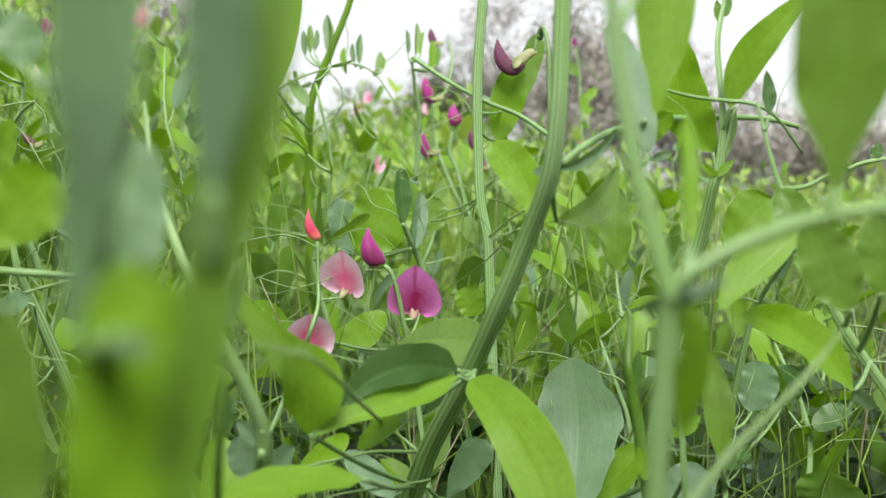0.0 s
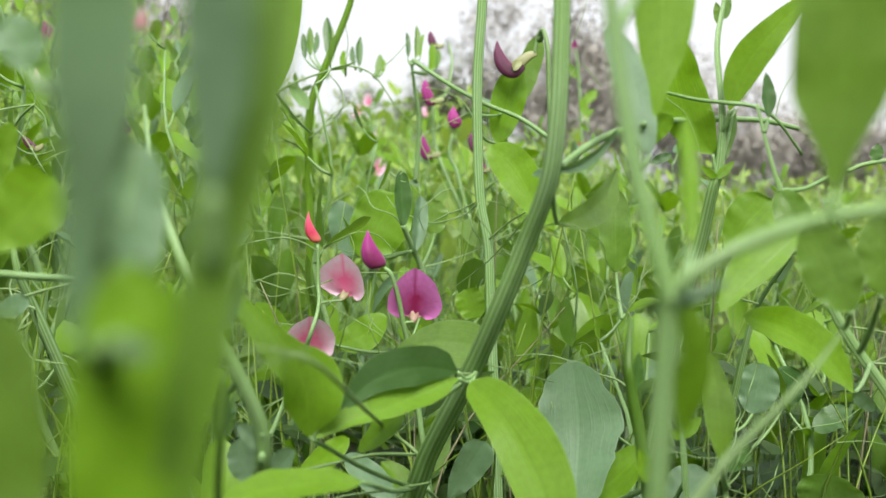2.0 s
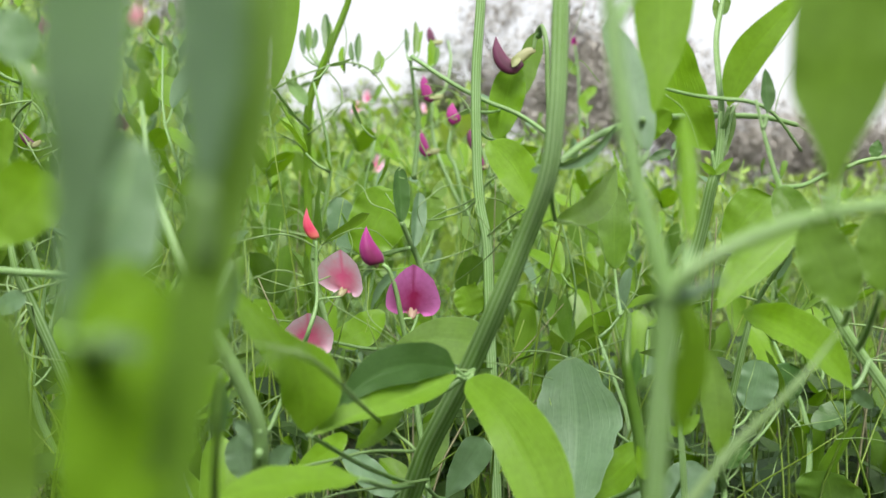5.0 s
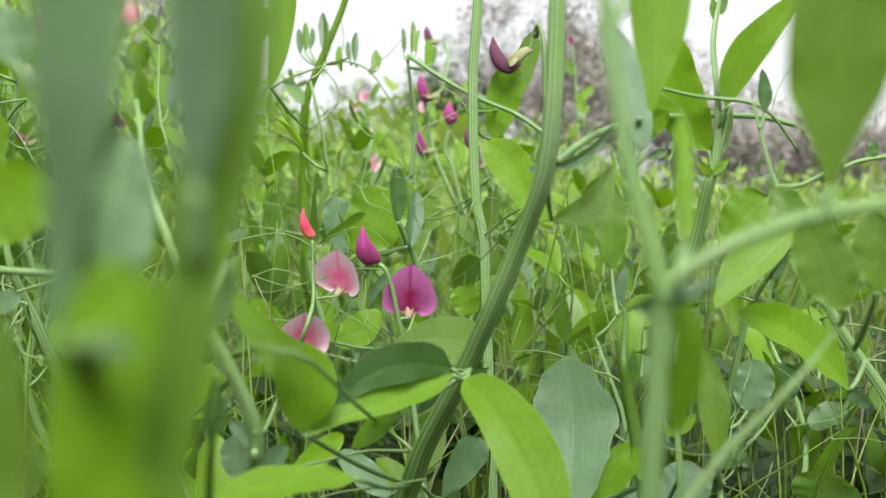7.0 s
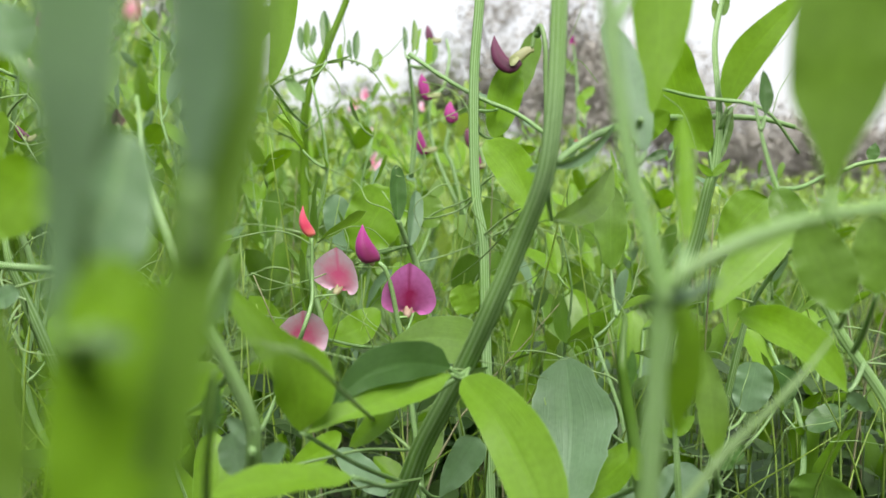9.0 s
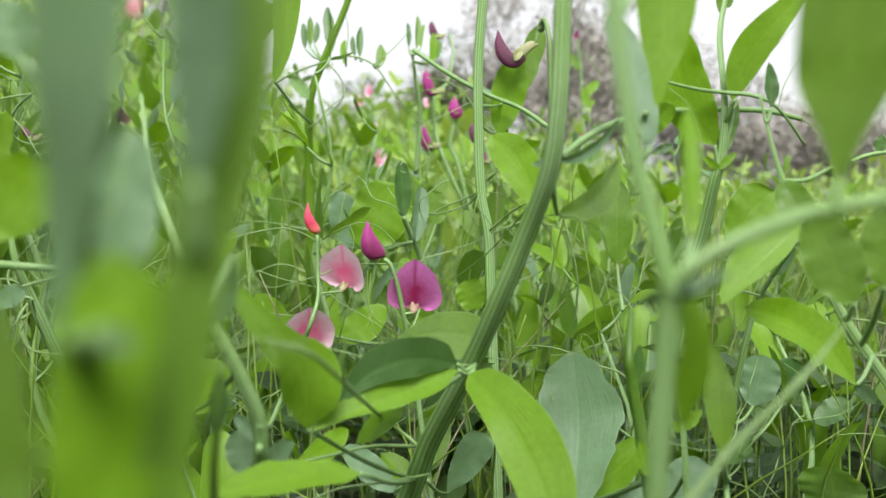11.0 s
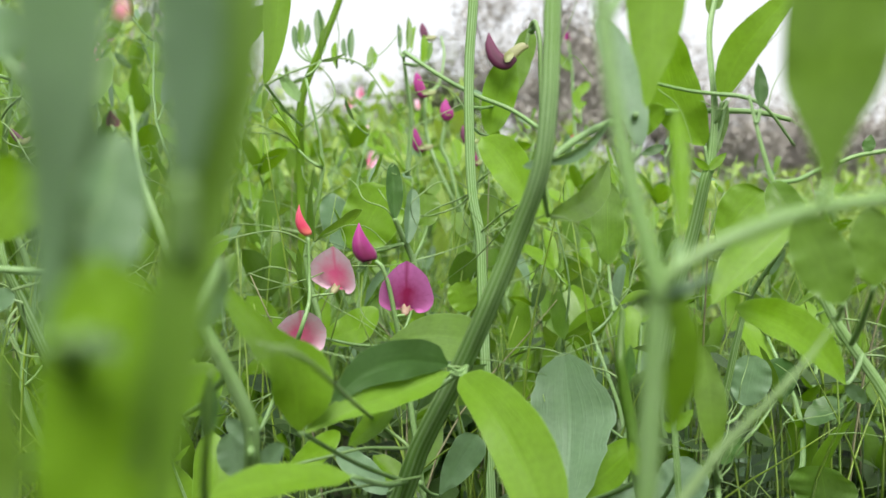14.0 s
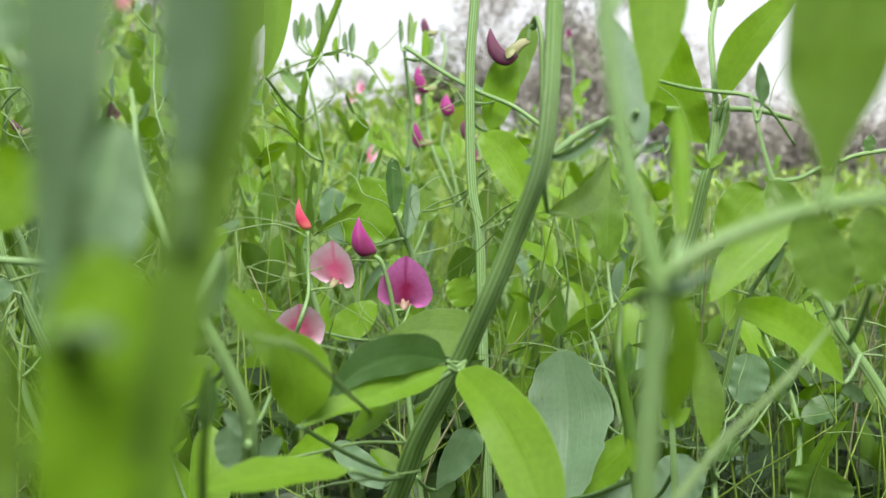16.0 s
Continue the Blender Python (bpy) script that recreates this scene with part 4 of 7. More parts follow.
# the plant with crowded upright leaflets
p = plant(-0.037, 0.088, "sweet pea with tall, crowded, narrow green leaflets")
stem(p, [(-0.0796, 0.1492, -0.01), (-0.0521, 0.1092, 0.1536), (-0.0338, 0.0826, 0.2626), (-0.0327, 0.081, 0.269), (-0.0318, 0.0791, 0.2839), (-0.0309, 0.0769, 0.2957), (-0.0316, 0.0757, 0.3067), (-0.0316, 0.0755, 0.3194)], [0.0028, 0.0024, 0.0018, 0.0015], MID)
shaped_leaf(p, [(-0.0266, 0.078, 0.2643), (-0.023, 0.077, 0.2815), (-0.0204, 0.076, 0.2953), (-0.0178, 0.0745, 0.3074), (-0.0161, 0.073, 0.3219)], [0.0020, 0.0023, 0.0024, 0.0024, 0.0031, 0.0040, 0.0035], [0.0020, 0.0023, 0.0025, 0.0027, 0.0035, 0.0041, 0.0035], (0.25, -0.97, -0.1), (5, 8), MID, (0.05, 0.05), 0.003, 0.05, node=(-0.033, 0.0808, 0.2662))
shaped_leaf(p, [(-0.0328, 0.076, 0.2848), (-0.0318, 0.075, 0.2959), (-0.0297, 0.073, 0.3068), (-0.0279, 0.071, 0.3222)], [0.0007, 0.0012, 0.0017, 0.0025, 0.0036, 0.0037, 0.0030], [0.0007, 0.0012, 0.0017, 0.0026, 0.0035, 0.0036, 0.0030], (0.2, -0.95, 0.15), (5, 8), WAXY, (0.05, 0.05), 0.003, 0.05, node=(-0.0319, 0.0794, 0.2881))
# pale leaflet added for the grey sky reflection on the blade behind
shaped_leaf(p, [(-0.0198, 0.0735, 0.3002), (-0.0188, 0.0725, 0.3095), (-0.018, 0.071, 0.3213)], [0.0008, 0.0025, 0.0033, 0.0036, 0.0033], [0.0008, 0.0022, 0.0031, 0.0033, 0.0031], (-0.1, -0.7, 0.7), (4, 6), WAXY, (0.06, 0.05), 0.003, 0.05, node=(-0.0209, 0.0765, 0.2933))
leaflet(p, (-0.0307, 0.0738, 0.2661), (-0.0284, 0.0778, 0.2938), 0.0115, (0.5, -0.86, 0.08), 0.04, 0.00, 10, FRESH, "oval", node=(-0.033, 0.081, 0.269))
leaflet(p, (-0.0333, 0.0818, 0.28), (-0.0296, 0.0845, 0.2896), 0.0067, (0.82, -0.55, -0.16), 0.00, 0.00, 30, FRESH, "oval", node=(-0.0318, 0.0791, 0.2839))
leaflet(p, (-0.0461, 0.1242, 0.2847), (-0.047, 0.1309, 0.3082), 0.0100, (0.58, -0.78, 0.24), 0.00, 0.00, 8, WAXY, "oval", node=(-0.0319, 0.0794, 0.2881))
# dark leaflet added where there is only a shaded gap between leaves
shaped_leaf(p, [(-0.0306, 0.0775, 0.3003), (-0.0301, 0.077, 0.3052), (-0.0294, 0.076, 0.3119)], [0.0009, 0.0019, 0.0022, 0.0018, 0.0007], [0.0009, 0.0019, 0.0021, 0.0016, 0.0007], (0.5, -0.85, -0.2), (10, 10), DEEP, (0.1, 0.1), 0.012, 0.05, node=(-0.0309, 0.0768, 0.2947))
# small dark leaflet added for a dark spot under the bright leaf
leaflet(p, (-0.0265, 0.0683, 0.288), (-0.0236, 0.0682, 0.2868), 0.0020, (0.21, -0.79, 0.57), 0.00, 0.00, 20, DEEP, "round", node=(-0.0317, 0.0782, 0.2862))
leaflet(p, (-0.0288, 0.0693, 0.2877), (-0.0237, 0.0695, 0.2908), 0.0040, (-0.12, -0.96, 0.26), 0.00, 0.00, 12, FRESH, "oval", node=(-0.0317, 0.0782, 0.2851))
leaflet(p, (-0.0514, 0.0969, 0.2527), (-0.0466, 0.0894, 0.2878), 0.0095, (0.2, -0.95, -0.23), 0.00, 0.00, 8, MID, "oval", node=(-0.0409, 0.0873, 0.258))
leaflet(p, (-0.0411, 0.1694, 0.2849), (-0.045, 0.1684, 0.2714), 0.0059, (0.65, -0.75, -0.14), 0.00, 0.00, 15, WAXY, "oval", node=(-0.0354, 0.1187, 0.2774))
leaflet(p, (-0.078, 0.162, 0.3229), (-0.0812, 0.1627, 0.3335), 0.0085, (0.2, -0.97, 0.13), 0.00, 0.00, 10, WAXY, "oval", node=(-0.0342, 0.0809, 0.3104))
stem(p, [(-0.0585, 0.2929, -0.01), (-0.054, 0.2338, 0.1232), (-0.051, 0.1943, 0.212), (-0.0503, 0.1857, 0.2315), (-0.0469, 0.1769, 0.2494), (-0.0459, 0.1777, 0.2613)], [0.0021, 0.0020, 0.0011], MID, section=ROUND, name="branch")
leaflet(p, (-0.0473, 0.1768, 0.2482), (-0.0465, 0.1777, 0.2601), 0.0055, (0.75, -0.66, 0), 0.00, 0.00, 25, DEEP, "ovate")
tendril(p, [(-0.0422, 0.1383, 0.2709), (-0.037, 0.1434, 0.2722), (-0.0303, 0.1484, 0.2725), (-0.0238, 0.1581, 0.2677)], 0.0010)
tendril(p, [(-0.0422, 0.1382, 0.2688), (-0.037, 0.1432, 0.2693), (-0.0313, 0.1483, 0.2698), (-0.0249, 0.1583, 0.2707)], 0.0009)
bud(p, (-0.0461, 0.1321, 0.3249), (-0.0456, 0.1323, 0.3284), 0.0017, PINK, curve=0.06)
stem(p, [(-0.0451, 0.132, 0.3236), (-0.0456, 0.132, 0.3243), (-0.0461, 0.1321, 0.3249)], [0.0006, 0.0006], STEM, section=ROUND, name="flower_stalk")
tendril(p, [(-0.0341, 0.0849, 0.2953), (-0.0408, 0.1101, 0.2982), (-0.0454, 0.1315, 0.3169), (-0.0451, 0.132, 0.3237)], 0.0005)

# the plant with the broad leaf at the edge
p = plant(-0.164, 0.294, "sweet pea with a broad bright leaflet beside taller stems")
stem(p, [(-0.204, 0.3605, -0.01), (-0.169, 0.2972, 0.128), (-0.1457, 0.255, 0.22), (-0.1361, 0.2376, 0.258), (-0.1242, 0.2196, 0.2863), (-0.1277, 0.2219, 0.3198), (-0.1262, 0.2245, 0.3562)], [0.0045, 0.0035, 0.0029], STEM)
leaflet(p, (-0.1108, 0.1995, 0.2862), (-0.0919, 0.2008, 0.3041), 0.0173, (0.07, -1, 0), 0.06, 0.00, 8, FRESH, "spoon", node=(-0.1242, 0.2193, 0.2819))
leaflet(p, (-0.1602, 0.3008, 0.3011), (-0.1522, 0.3025, 0.325), 0.0090, (0.65, -0.75, -0.16), 0.00, 0.00, 8, FRESH, "oval", node=(-0.1242, 0.2196, 0.2863))
leaflet(p, (-0.1572, 0.2978, 0.2574), (-0.1462, 0.2981, 0.2624), 0.0080, (-0.08, -0.97, 0.25), 0.00, 0.00, 8, WAXY, "round", node=(-0.1355, 0.2378, 0.2596))
stem(p, [(-0.1437, 0.4974, -0.01), (-0.1728, 0.4483, 0.1285), (-0.1921, 0.4155, 0.2209), (-0.1971, 0.4071, 0.2445), (-0.2003, 0.3985, 0.2644), (-0.2029, 0.3998, 0.283)], [0.0067, 0.0059, 0.0021], STEM, section=ROUND, name="branch")
stem(p, [(-0.1641, 0.2988, 0.2721), (-0.1442, 0.2987, 0.2705), (-0.1305, 0.3185, 0.2669)], [0.0024, 0.0028, 0.0021], STEM, section=ROUND, name="leaf_stalk")
tendril(p, [(-0.1729, 0.3479, 0.2573), (-0.1613, 0.3481, 0.2607), (-0.1473, 0.3484, 0.2642)], 0.0019)
tendril(p, [(-0.1729, 0.3466, 0.2387), (-0.1683, 0.3461, 0.2318), (-0.1543, 0.3459, 0.2295)], 0.0014)
tendril(p, [(-0.2082, 0.4033, 0.3333), (-0.1976, 0.4028, 0.3267), (-0.187, 0.4016, 0.3095), (-0.188, 0.4211, 0.3016)], 0.0013)
tendril(p, [(-0.2003, 0.4026, 0.3227), (-0.1923, 0.4039, 0.3412), (-0.1923, 0.405, 0.3571)], 0.0013)
bud(p, (-0.2157, 0.4552, 0.3583), (-0.2157, 0.4557, 0.3661), 0.0042, CREAM, curve=0.06)
wilted_flower(p, [(-0.2351, 0.5032, 0.3284), (-0.237, 0.5031, 0.3264), (-0.2397, 0.503, 0.3257), (-0.2417, 0.5032, 0.3277)], [(-0.2384, 0.503, 0.3257), (-0.2417, 0.5031, 0.3271), (-0.245, 0.5033, 0.3304), (-0.2477, 0.5036, 0.3343)], 0.0033, 0.0046, MAROON)
tendril(p, [(-0.191, 0.4131, 0.2214), (-0.192, 0.4171, 0.2143), (-0.1891, 0.4208, 0.2081), (-0.1803, 0.4195, 0.2059), (-0.1697, 0.4158, 0.2067)], 0.0017)
tendril(p, [(-0.2054, 0.4046, 0.2828), (-0.2005, 0.4014, 0.2885), (-0.1958, 0.4058, 0.2921), (-0.1891, 0.4095, 0.2935), (-0.1853, 0.4191, 0.2912), (-0.1805, 0.4185, 0.286), (-0.1771, 0.4135, 0.28)], 0.0011)
tendril(p, [(-0.2025, 0.4254, 0.3434), (-0.1955, 0.4203, 0.3378), (-0.1913, 0.414, 0.3312), (-0.1904, 0.4154, 0.3254), (-0.1877, 0.414, 0.3194)], 0.0011)
tendril(p, [(-0.189, 0.3904, 0.2468), (-0.1973, 0.3924, 0.2492), (-0.2018, 0.3944, 0.2543), (-0.2016, 0.3961, 0.26), (-0.1983, 0.3984, 0.265), (-0.192, 0.3951, 0.2703), (-0.1868, 0.3959, 0.2747), (-0.181, 0.3987, 0.2779)], 0.0016)
tendril(p, [(-0.2059, 0.4324, 0.3442), (-0.2127, 0.4279, 0.3427), (-0.2192, 0.4237, 0.3405), (-0.2294, 0.4276, 0.3382), (-0.236, 0.4234, 0.3378)], 0.0017)
tendril(p, [(-0.2188, 0.452, 0.2384), (-0.2245, 0.4558, 0.2441), (-0.2315, 0.454, 0.2482), (-0.2434, 0.4582, 0.2477), (-0.2522, 0.4585, 0.2442), (-0.2626, 0.4662, 0.2377), (-0.2642, 0.4639, 0.2312)], 0.0012)
tendril(p, [(-0.2099, 0.4335, 0.2409), (-0.2138, 0.4306, 0.2359), (-0.2143, 0.4259, 0.2304), (-0.2127, 0.4264, 0.2241), (-0.2095, 0.4238, 0.2183), (-0.2116, 0.4313, 0.2104), (-0.206, 0.4285, 0.2052), (-0.2005, 0.4329, 0.2005)], 0.0012)
tendril(p, [(-0.1907, 0.4005, 0.3409), (-0.2007, 0.4099, 0.3372), (-0.2075, 0.4156, 0.3322), (-0.2119, 0.421, 0.3266), (-0.2099, 0.4249, 0.3213), (-0.2021, 0.4258, 0.3189), (-0.1949, 0.4289, 0.3212)], 0.0017)
tendril(p, [(-0.2105, 0.4348, 0.2407), (-0.2126, 0.4293, 0.2359), (-0.2143, 0.4257, 0.2304), (-0.2187, 0.4257, 0.2246), (-0.2206, 0.4229, 0.2191), (-0.2261, 0.4279, 0.2119), (-0.2279, 0.4251, 0.2064), (-0.2322, 0.4285, 0.1993)], 0.0011)
tendril(p, [(-0.2069, 0.4473, 0.2148), (-0.1991, 0.4497, 0.2118), (-0.1914, 0.4467, 0.2074), (-0.1892, 0.4503, 0.2004), (-0.1896, 0.4569, 0.1922), (-0.1935, 0.4654, 0.1831)], 0.0012)
tendril(p, [(-0.1939, 0.3821, 0.2837), (-0.1993, 0.3841, 0.2884), (-0.2041, 0.3858, 0.2933), (-0.203, 0.383, 0.299), (-0.2005, 0.3788, 0.3046), (-0.1979, 0.3778, 0.31)], 0.0015)
tendril(p, [(-0.1887, 0.3897, 0.2469), (-0.1905, 0.3954, 0.2402), (-0.1908, 0.398, 0.2338), (-0.1924, 0.4065, 0.2265), (-0.1943, 0.4141, 0.219)], 0.0016)

# the plant with two pink flowers and a red bud
p = plant(-0.082, 0.461, "sweet pea bearing two pink flowers and a red bud")
stem(p, [(-0.1011, 0.4567, -0.01), (-0.076, 0.3469, 0.1165), (-0.0593, 0.2738, 0.2009), (-0.0572, 0.2645, 0.2116), (-0.056, 0.2576, 0.2272), (-0.0608, 0.2517, 0.2444), (-0.0674, 0.2478, 0.2604), (-0.0754, 0.2489, 0.2761), (-0.0819, 0.2549, 0.2891), (-0.0887, 0.2611, 0.3061), (-0.0948, 0.2726, 0.3278)], [0.0059, 0.0052, 0.0043, 0.0027, 0.0011], STEM)
leaflet(p, (-0.0563, 0.265, 0.2188), (-0.0653, 0.2655, 0.2268), 0.0054, (0.09, -0.98, 0.16), 0.00, 0.00, 15, WAXY, "oval", node=(-0.0558, 0.2575, 0.2264))
leaflet(p, (-0.0685, 0.2936, 0.1978), (-0.0715, 0.2947, 0.2137), 0.0120, (0.09, -0.99, 0.09), 0.00, 0.00, 15, WAXY, "oval", node=(-0.0558, 0.257, 0.2194))
leaflet(p, (-0.0634, 0.2835, 0.1974), (-0.0491, 0.2748, 0.2157), 0.0095, (-0.61, -0.78, 0.1), 0.00, 0.00, 15, WAXY, "oval", node=(-0.0558, 0.257, 0.2194))
leaflet(p, (-0.0962, 0.3246, 0.2116), (-0.0852, 0.326, 0.2313), 0.0175, (-0.02, -1, 0.08), 0.00, 0.00, 10, FRESH, "oval", node=(-0.0608, 0.2517, 0.2444))
stem(p, [(-0.0871, 0.4632, 0.1866), (-0.0784, 0.4596, 0.2063), (-0.0705, 0.4458, 0.2242), (-0.0668, 0.4518, 0.2384), (-0.0675, 0.4578, 0.253), (-0.0678, 0.4592, 0.2719)], [0.0025, 0.0024, 0.0018], STEM, section=ROUND, name="flower_stalk")
stem(p, [(-0.0558, 0.2574, 0.2255), (-0.0706, 0.344, 0.2016), (-0.0871, 0.4632, 0.1866)], [0.0014, 0.0025], STEM, section=ROUND, name="branch")
flower(p, (-0.0556, 0.46, 0.2413), (0.3, 0.79, 0.5), (0.1, -0.13, 1.01), 0.0252, PINK, PINK, 15, 0.06, 1, 1.02, 0.06)
flower(p, (-0.0727, 0.4568, 0.2096), (-0.05, 0.84, 0.54), (0.06, -0.35, 0.98), 0.0282, PINK, PINK, 16, 0.1, 2, 0.9, 0.05)
bud(p, (-0.0681, 0.4592, 0.2731), (-0.0727, 0.4604, 0.2898), 0.0061, RED, curve=-0.12)
stem(p, [(-0.0671, 0.4539, 0.2397), (-0.0638, 0.457, 0.2408), (-0.0547, 0.46, 0.2413)], [0.0015, 0.0012], STEM, section=ROUND, name="pedicel")
stem(p, [(-0.0737, 0.4503, 0.2167), (-0.0761, 0.455, 0.2118), (-0.0727, 0.4568, 0.2096)], [0.0015, 0.0012], STEM, section=ROUND, name="pedicel")
tendril(p, [(-0.0675, 0.4576, 0.2499), (-0.0806, 0.4574, 0.2463), (-0.0949, 0.4671, 0.2426), (-0.1049, 0.4774, 0.2462)], 0.0009)
tendril(p, [(-0.0675, 0.4576, 0.2499), (-0.0512, 0.468, 0.2551), (-0.0268, 0.478, 0.2548), (-0.0046, 0.4981, 0.2555)], 0.0010)
tendril(p, [(-0.0675, 0.4574, 0.2469), (-0.0562, 0.4567, 0.2362), (-0.0379, 0.4559, 0.2256), (-0.0257, 0.4553, 0.2164)], 0.0009)
tendril(p, [(-0.1092, 0.4976, 0.2489), (-0.0943, 0.4973, 0.2439), (-0.0714, 0.4771, 0.2414)], 0.0010)
tendril(p, [(-0.0916, 0.4787, 0.1828), (-0.1015, 0.4818, 0.1777), (-0.1125, 0.4872, 0.1726), (-0.1184, 0.4812, 0.1682), (-0.1227, 0.478, 0.1621)], 0.0010)
tendril(p, [(-0.0873, 0.4565, 0.1882), (-0.0805, 0.4598, 0.1822), (-0.0716, 0.4603, 0.1782), (-0.0654, 0.4597, 0.1723), (-0.059, 0.4573, 0.1668), (-0.0555, 0.4628, 0.1583), (-0.054, 0.4689, 0.1489)], 0.0009)
tendril(p, [(-0.0689, 0.466, 0.2677), (-0.0682, 0.4728, 0.2598), (-0.0663, 0.4754, 0.2522), (-0.0703, 0.4832, 0.244), (-0.0761, 0.4913, 0.2359), (-0.0827, 0.4888, 0.2301), (-0.0904, 0.4881, 0.2246)], 0.0010)
tendril(p, [(-0.0678, 0.4589, 0.2682), (-0.0754, 0.4564, 0.273), (-0.0843, 0.4528, 0.2758), (-0.096, 0.4606, 0.2745), (-0.1047, 0.4546, 0.2727), (-0.1127, 0.4487, 0.2704), (-0.122, 0.4568, 0.2645)], 0.0014)
tendril(p, [(-0.0838, 0.4381, 0.1927), (-0.0915, 0.4395, 0.1875), (-0.0969, 0.4425, 0.1803), (-0.1026, 0.4378, 0.1762), (-0.1097, 0.4441, 0.1683), (-0.1123, 0.4472, 0.1601)], 0.0009)
tendril(p, [(-0.1029, 0.474, 0.1579), (-0.108, 0.4787, 0.1492), (-0.1057, 0.4736, 0.1431), (-0.1015, 0.4714, 0.1366), (-0.0949, 0.4774, 0.129), (-0.083, 0.4718, 0.13), (-0.0744, 0.4755, 0.1329), (-0.069, 0.4741, 0.1404)], 0.0010)
tendril(p, [(-0.1178, 0.4879, 0.1922), (-0.1176, 0.4856, 0.1848), (-0.117, 0.4867, 0.1767), (-0.1124, 0.4863, 0.1696), (-0.1071, 0.4926, 0.1615), (-0.0993, 0.4967, 0.1551), (-0.0942, 0.5049, 0.146), (-0.0865, 0.5081, 0.1392)], 0.0010)
tendril(p, [(-0.1061, 0.489, 0.1534), (-0.1117, 0.4934, 0.1595), (-0.1159, 0.4908, 0.1674), (-0.1241, 0.4943, 0.1726), (-0.1331, 0.4946, 0.1773), (-0.1428, 0.4969, 0.1816), (-0.1561, 0.5056, 0.1824)], 0.0010)
tendril(p, [(-0.1118, 0.4631, 0.1977), (-0.1205, 0.4606, 0.1946), (-0.1331, 0.4697, 0.1902), (-0.1432, 0.4676, 0.1914), (-0.1518, 0.4624, 0.1945), (-0.1621, 0.4681, 0.1978), (-0.1714, 0.47, 0.2017), (-0.1749, 0.4656, 0.2092)], 0.0009)
tendril(p, [(-0.0811, 0.424, 0.1962), (-0.079, 0.4326, 0.2006), (-0.0805, 0.4381, 0.2064), (-0.0825, 0.4348, 0.2139), (-0.0879, 0.4437, 0.2188), (-0.0968, 0.4504, 0.2224), (-0.1063, 0.449, 0.2246)], 0.0013)

# the plant with a purple flower and a furled bud
p = plant(-0.015, 0.461, "sweet pea bearing a magenta-purple flower and a furled bud")
stem(p, [(0.0102, 0.4793, -0.01), (-0.0033, 0.4718, 0.0959), (-0.0123, 0.4668, 0.1665), (-0.0169, 0.4643, 0.2021), (-0.0215, 0.4581, 0.2283), (-0.0243, 0.4552, 0.2441), (-0.0278, 0.453, 0.2559), (-0.0314, 0.4533, 0.2595)], [0.0038, 0.0034, 0.0027, 0.0021], STEM, section=ROUND, name="flower_stalk")
flower(p, (-0.0163, 0.4592, 0.2294), (0.02, 0.88, 0.46), (0.05, -0.13, 1.01), 0.0286, PURPLE, PINK, 20, 0.05, 4, 1, 0.03)
bud(p, (-0.035, 0.4533, 0.2595), (-0.0402, 0.4547, 0.28), 0.0112, VIOLET, curve=-0.1)
stem(p, [(-0.0215, 0.4581, 0.2283), (-0.0196, 0.4582, 0.2295), (-0.0163, 0.4592, 0.2294)], [0.0018, 0.0015], STEM, section=ROUND, name="pedicel")
leaflet(p, (-0.0122, 0.466, 0.2271), (-0.0137, 0.465, 0.2115), 0.0062, (0.02, -1, 0.07), 0.00, 0.00, 8, FRESH, "long")
leaflet(p, (-0.067, 0.5148, 0.2069), (-0.0345, 0.516, 0.2241), 0.0214, (-0.18, -0.9, 0.4), 0.10, 0.00, 10, FRESH, "oval", node=(-0.02, 0.465, 0.2115))
leaflet(p, (0.0227, 0.5555, 0.2168), (0.0141, 0.5569, 0.2361), 0.0201, (0, -1, 0.07), 0.00, 0.00, 8, FRESH, "round", node=(-0.0139, 0.4681, 0.1854))
tendril(p, [(-0.0409, 0.4578, 0.253), (-0.0394, 0.4563, 0.2317), (-0.0257, 0.4555, 0.2195)], 0.0009)
tendril(p, [(-0.0044, 0.467, 0.2411), (-0.0029, 0.4762, 0.2287), (0.002, 0.4953, 0.2158)], 0.0010)

# the plant with a round leaf and a folded young leaf
p = plant(-0.018, 0.608, "sweet pea with a round leaflet and a folded young leaf")
stem(p, [(0.055, 0.5976, -0.01), (0.0189, 0.5664, 0.127), (-0.0051, 0.5456, 0.2183), (-0.014, 0.538, 0.252), (-0.0197, 0.529, 0.2669), (-0.0245, 0.5198, 0.2796)], [0.0051, 0.0043, 0.0031], STEM, section=ROUND)
leaflet(p, (-0.0245, 0.5198, 0.2792), (-0.0259, 0.5222, 0.313), 0.0124, (0.3, -0.95, 0.08), 0.00, 0.00, 30, DEEP, "oval")
leaflet(p, (-0.0172, 0.5287, 0.2634), (-0.014, 0.5412, 0.2977), 0.0121, (0.47, -0.84, 0.26), 0.00, 0.00, 30, WAXY, "oval")
leaflet(p, (-0.0555, 0.5782, 0.2542), (-0.0323, 0.5814, 0.2991), 0.0404, (0, -1, 0.07), 0.00, 0.00, 6, FRESH, "round", node=(-0.0197, 0.5287, 0.2634))
leaflet(p, (-0.0058, 0.6194, 0.2695), (-0.0078, 0.6211, 0.2941), 0.0206, (0.18, -0.98, 0.08), 0.00, 0.00, 8, MID, "round", node=(-0.014, 0.538, 0.252))
leaflet(p, (-0.0697, 0.6382, 0.2515), (-0.079, 0.6411, 0.2939), 0.0234, (0.27, -0.95, 0.13), 0.00, 0.00, 8, WAXY, "oval", node=(-0.0197, 0.5287, 0.2634))
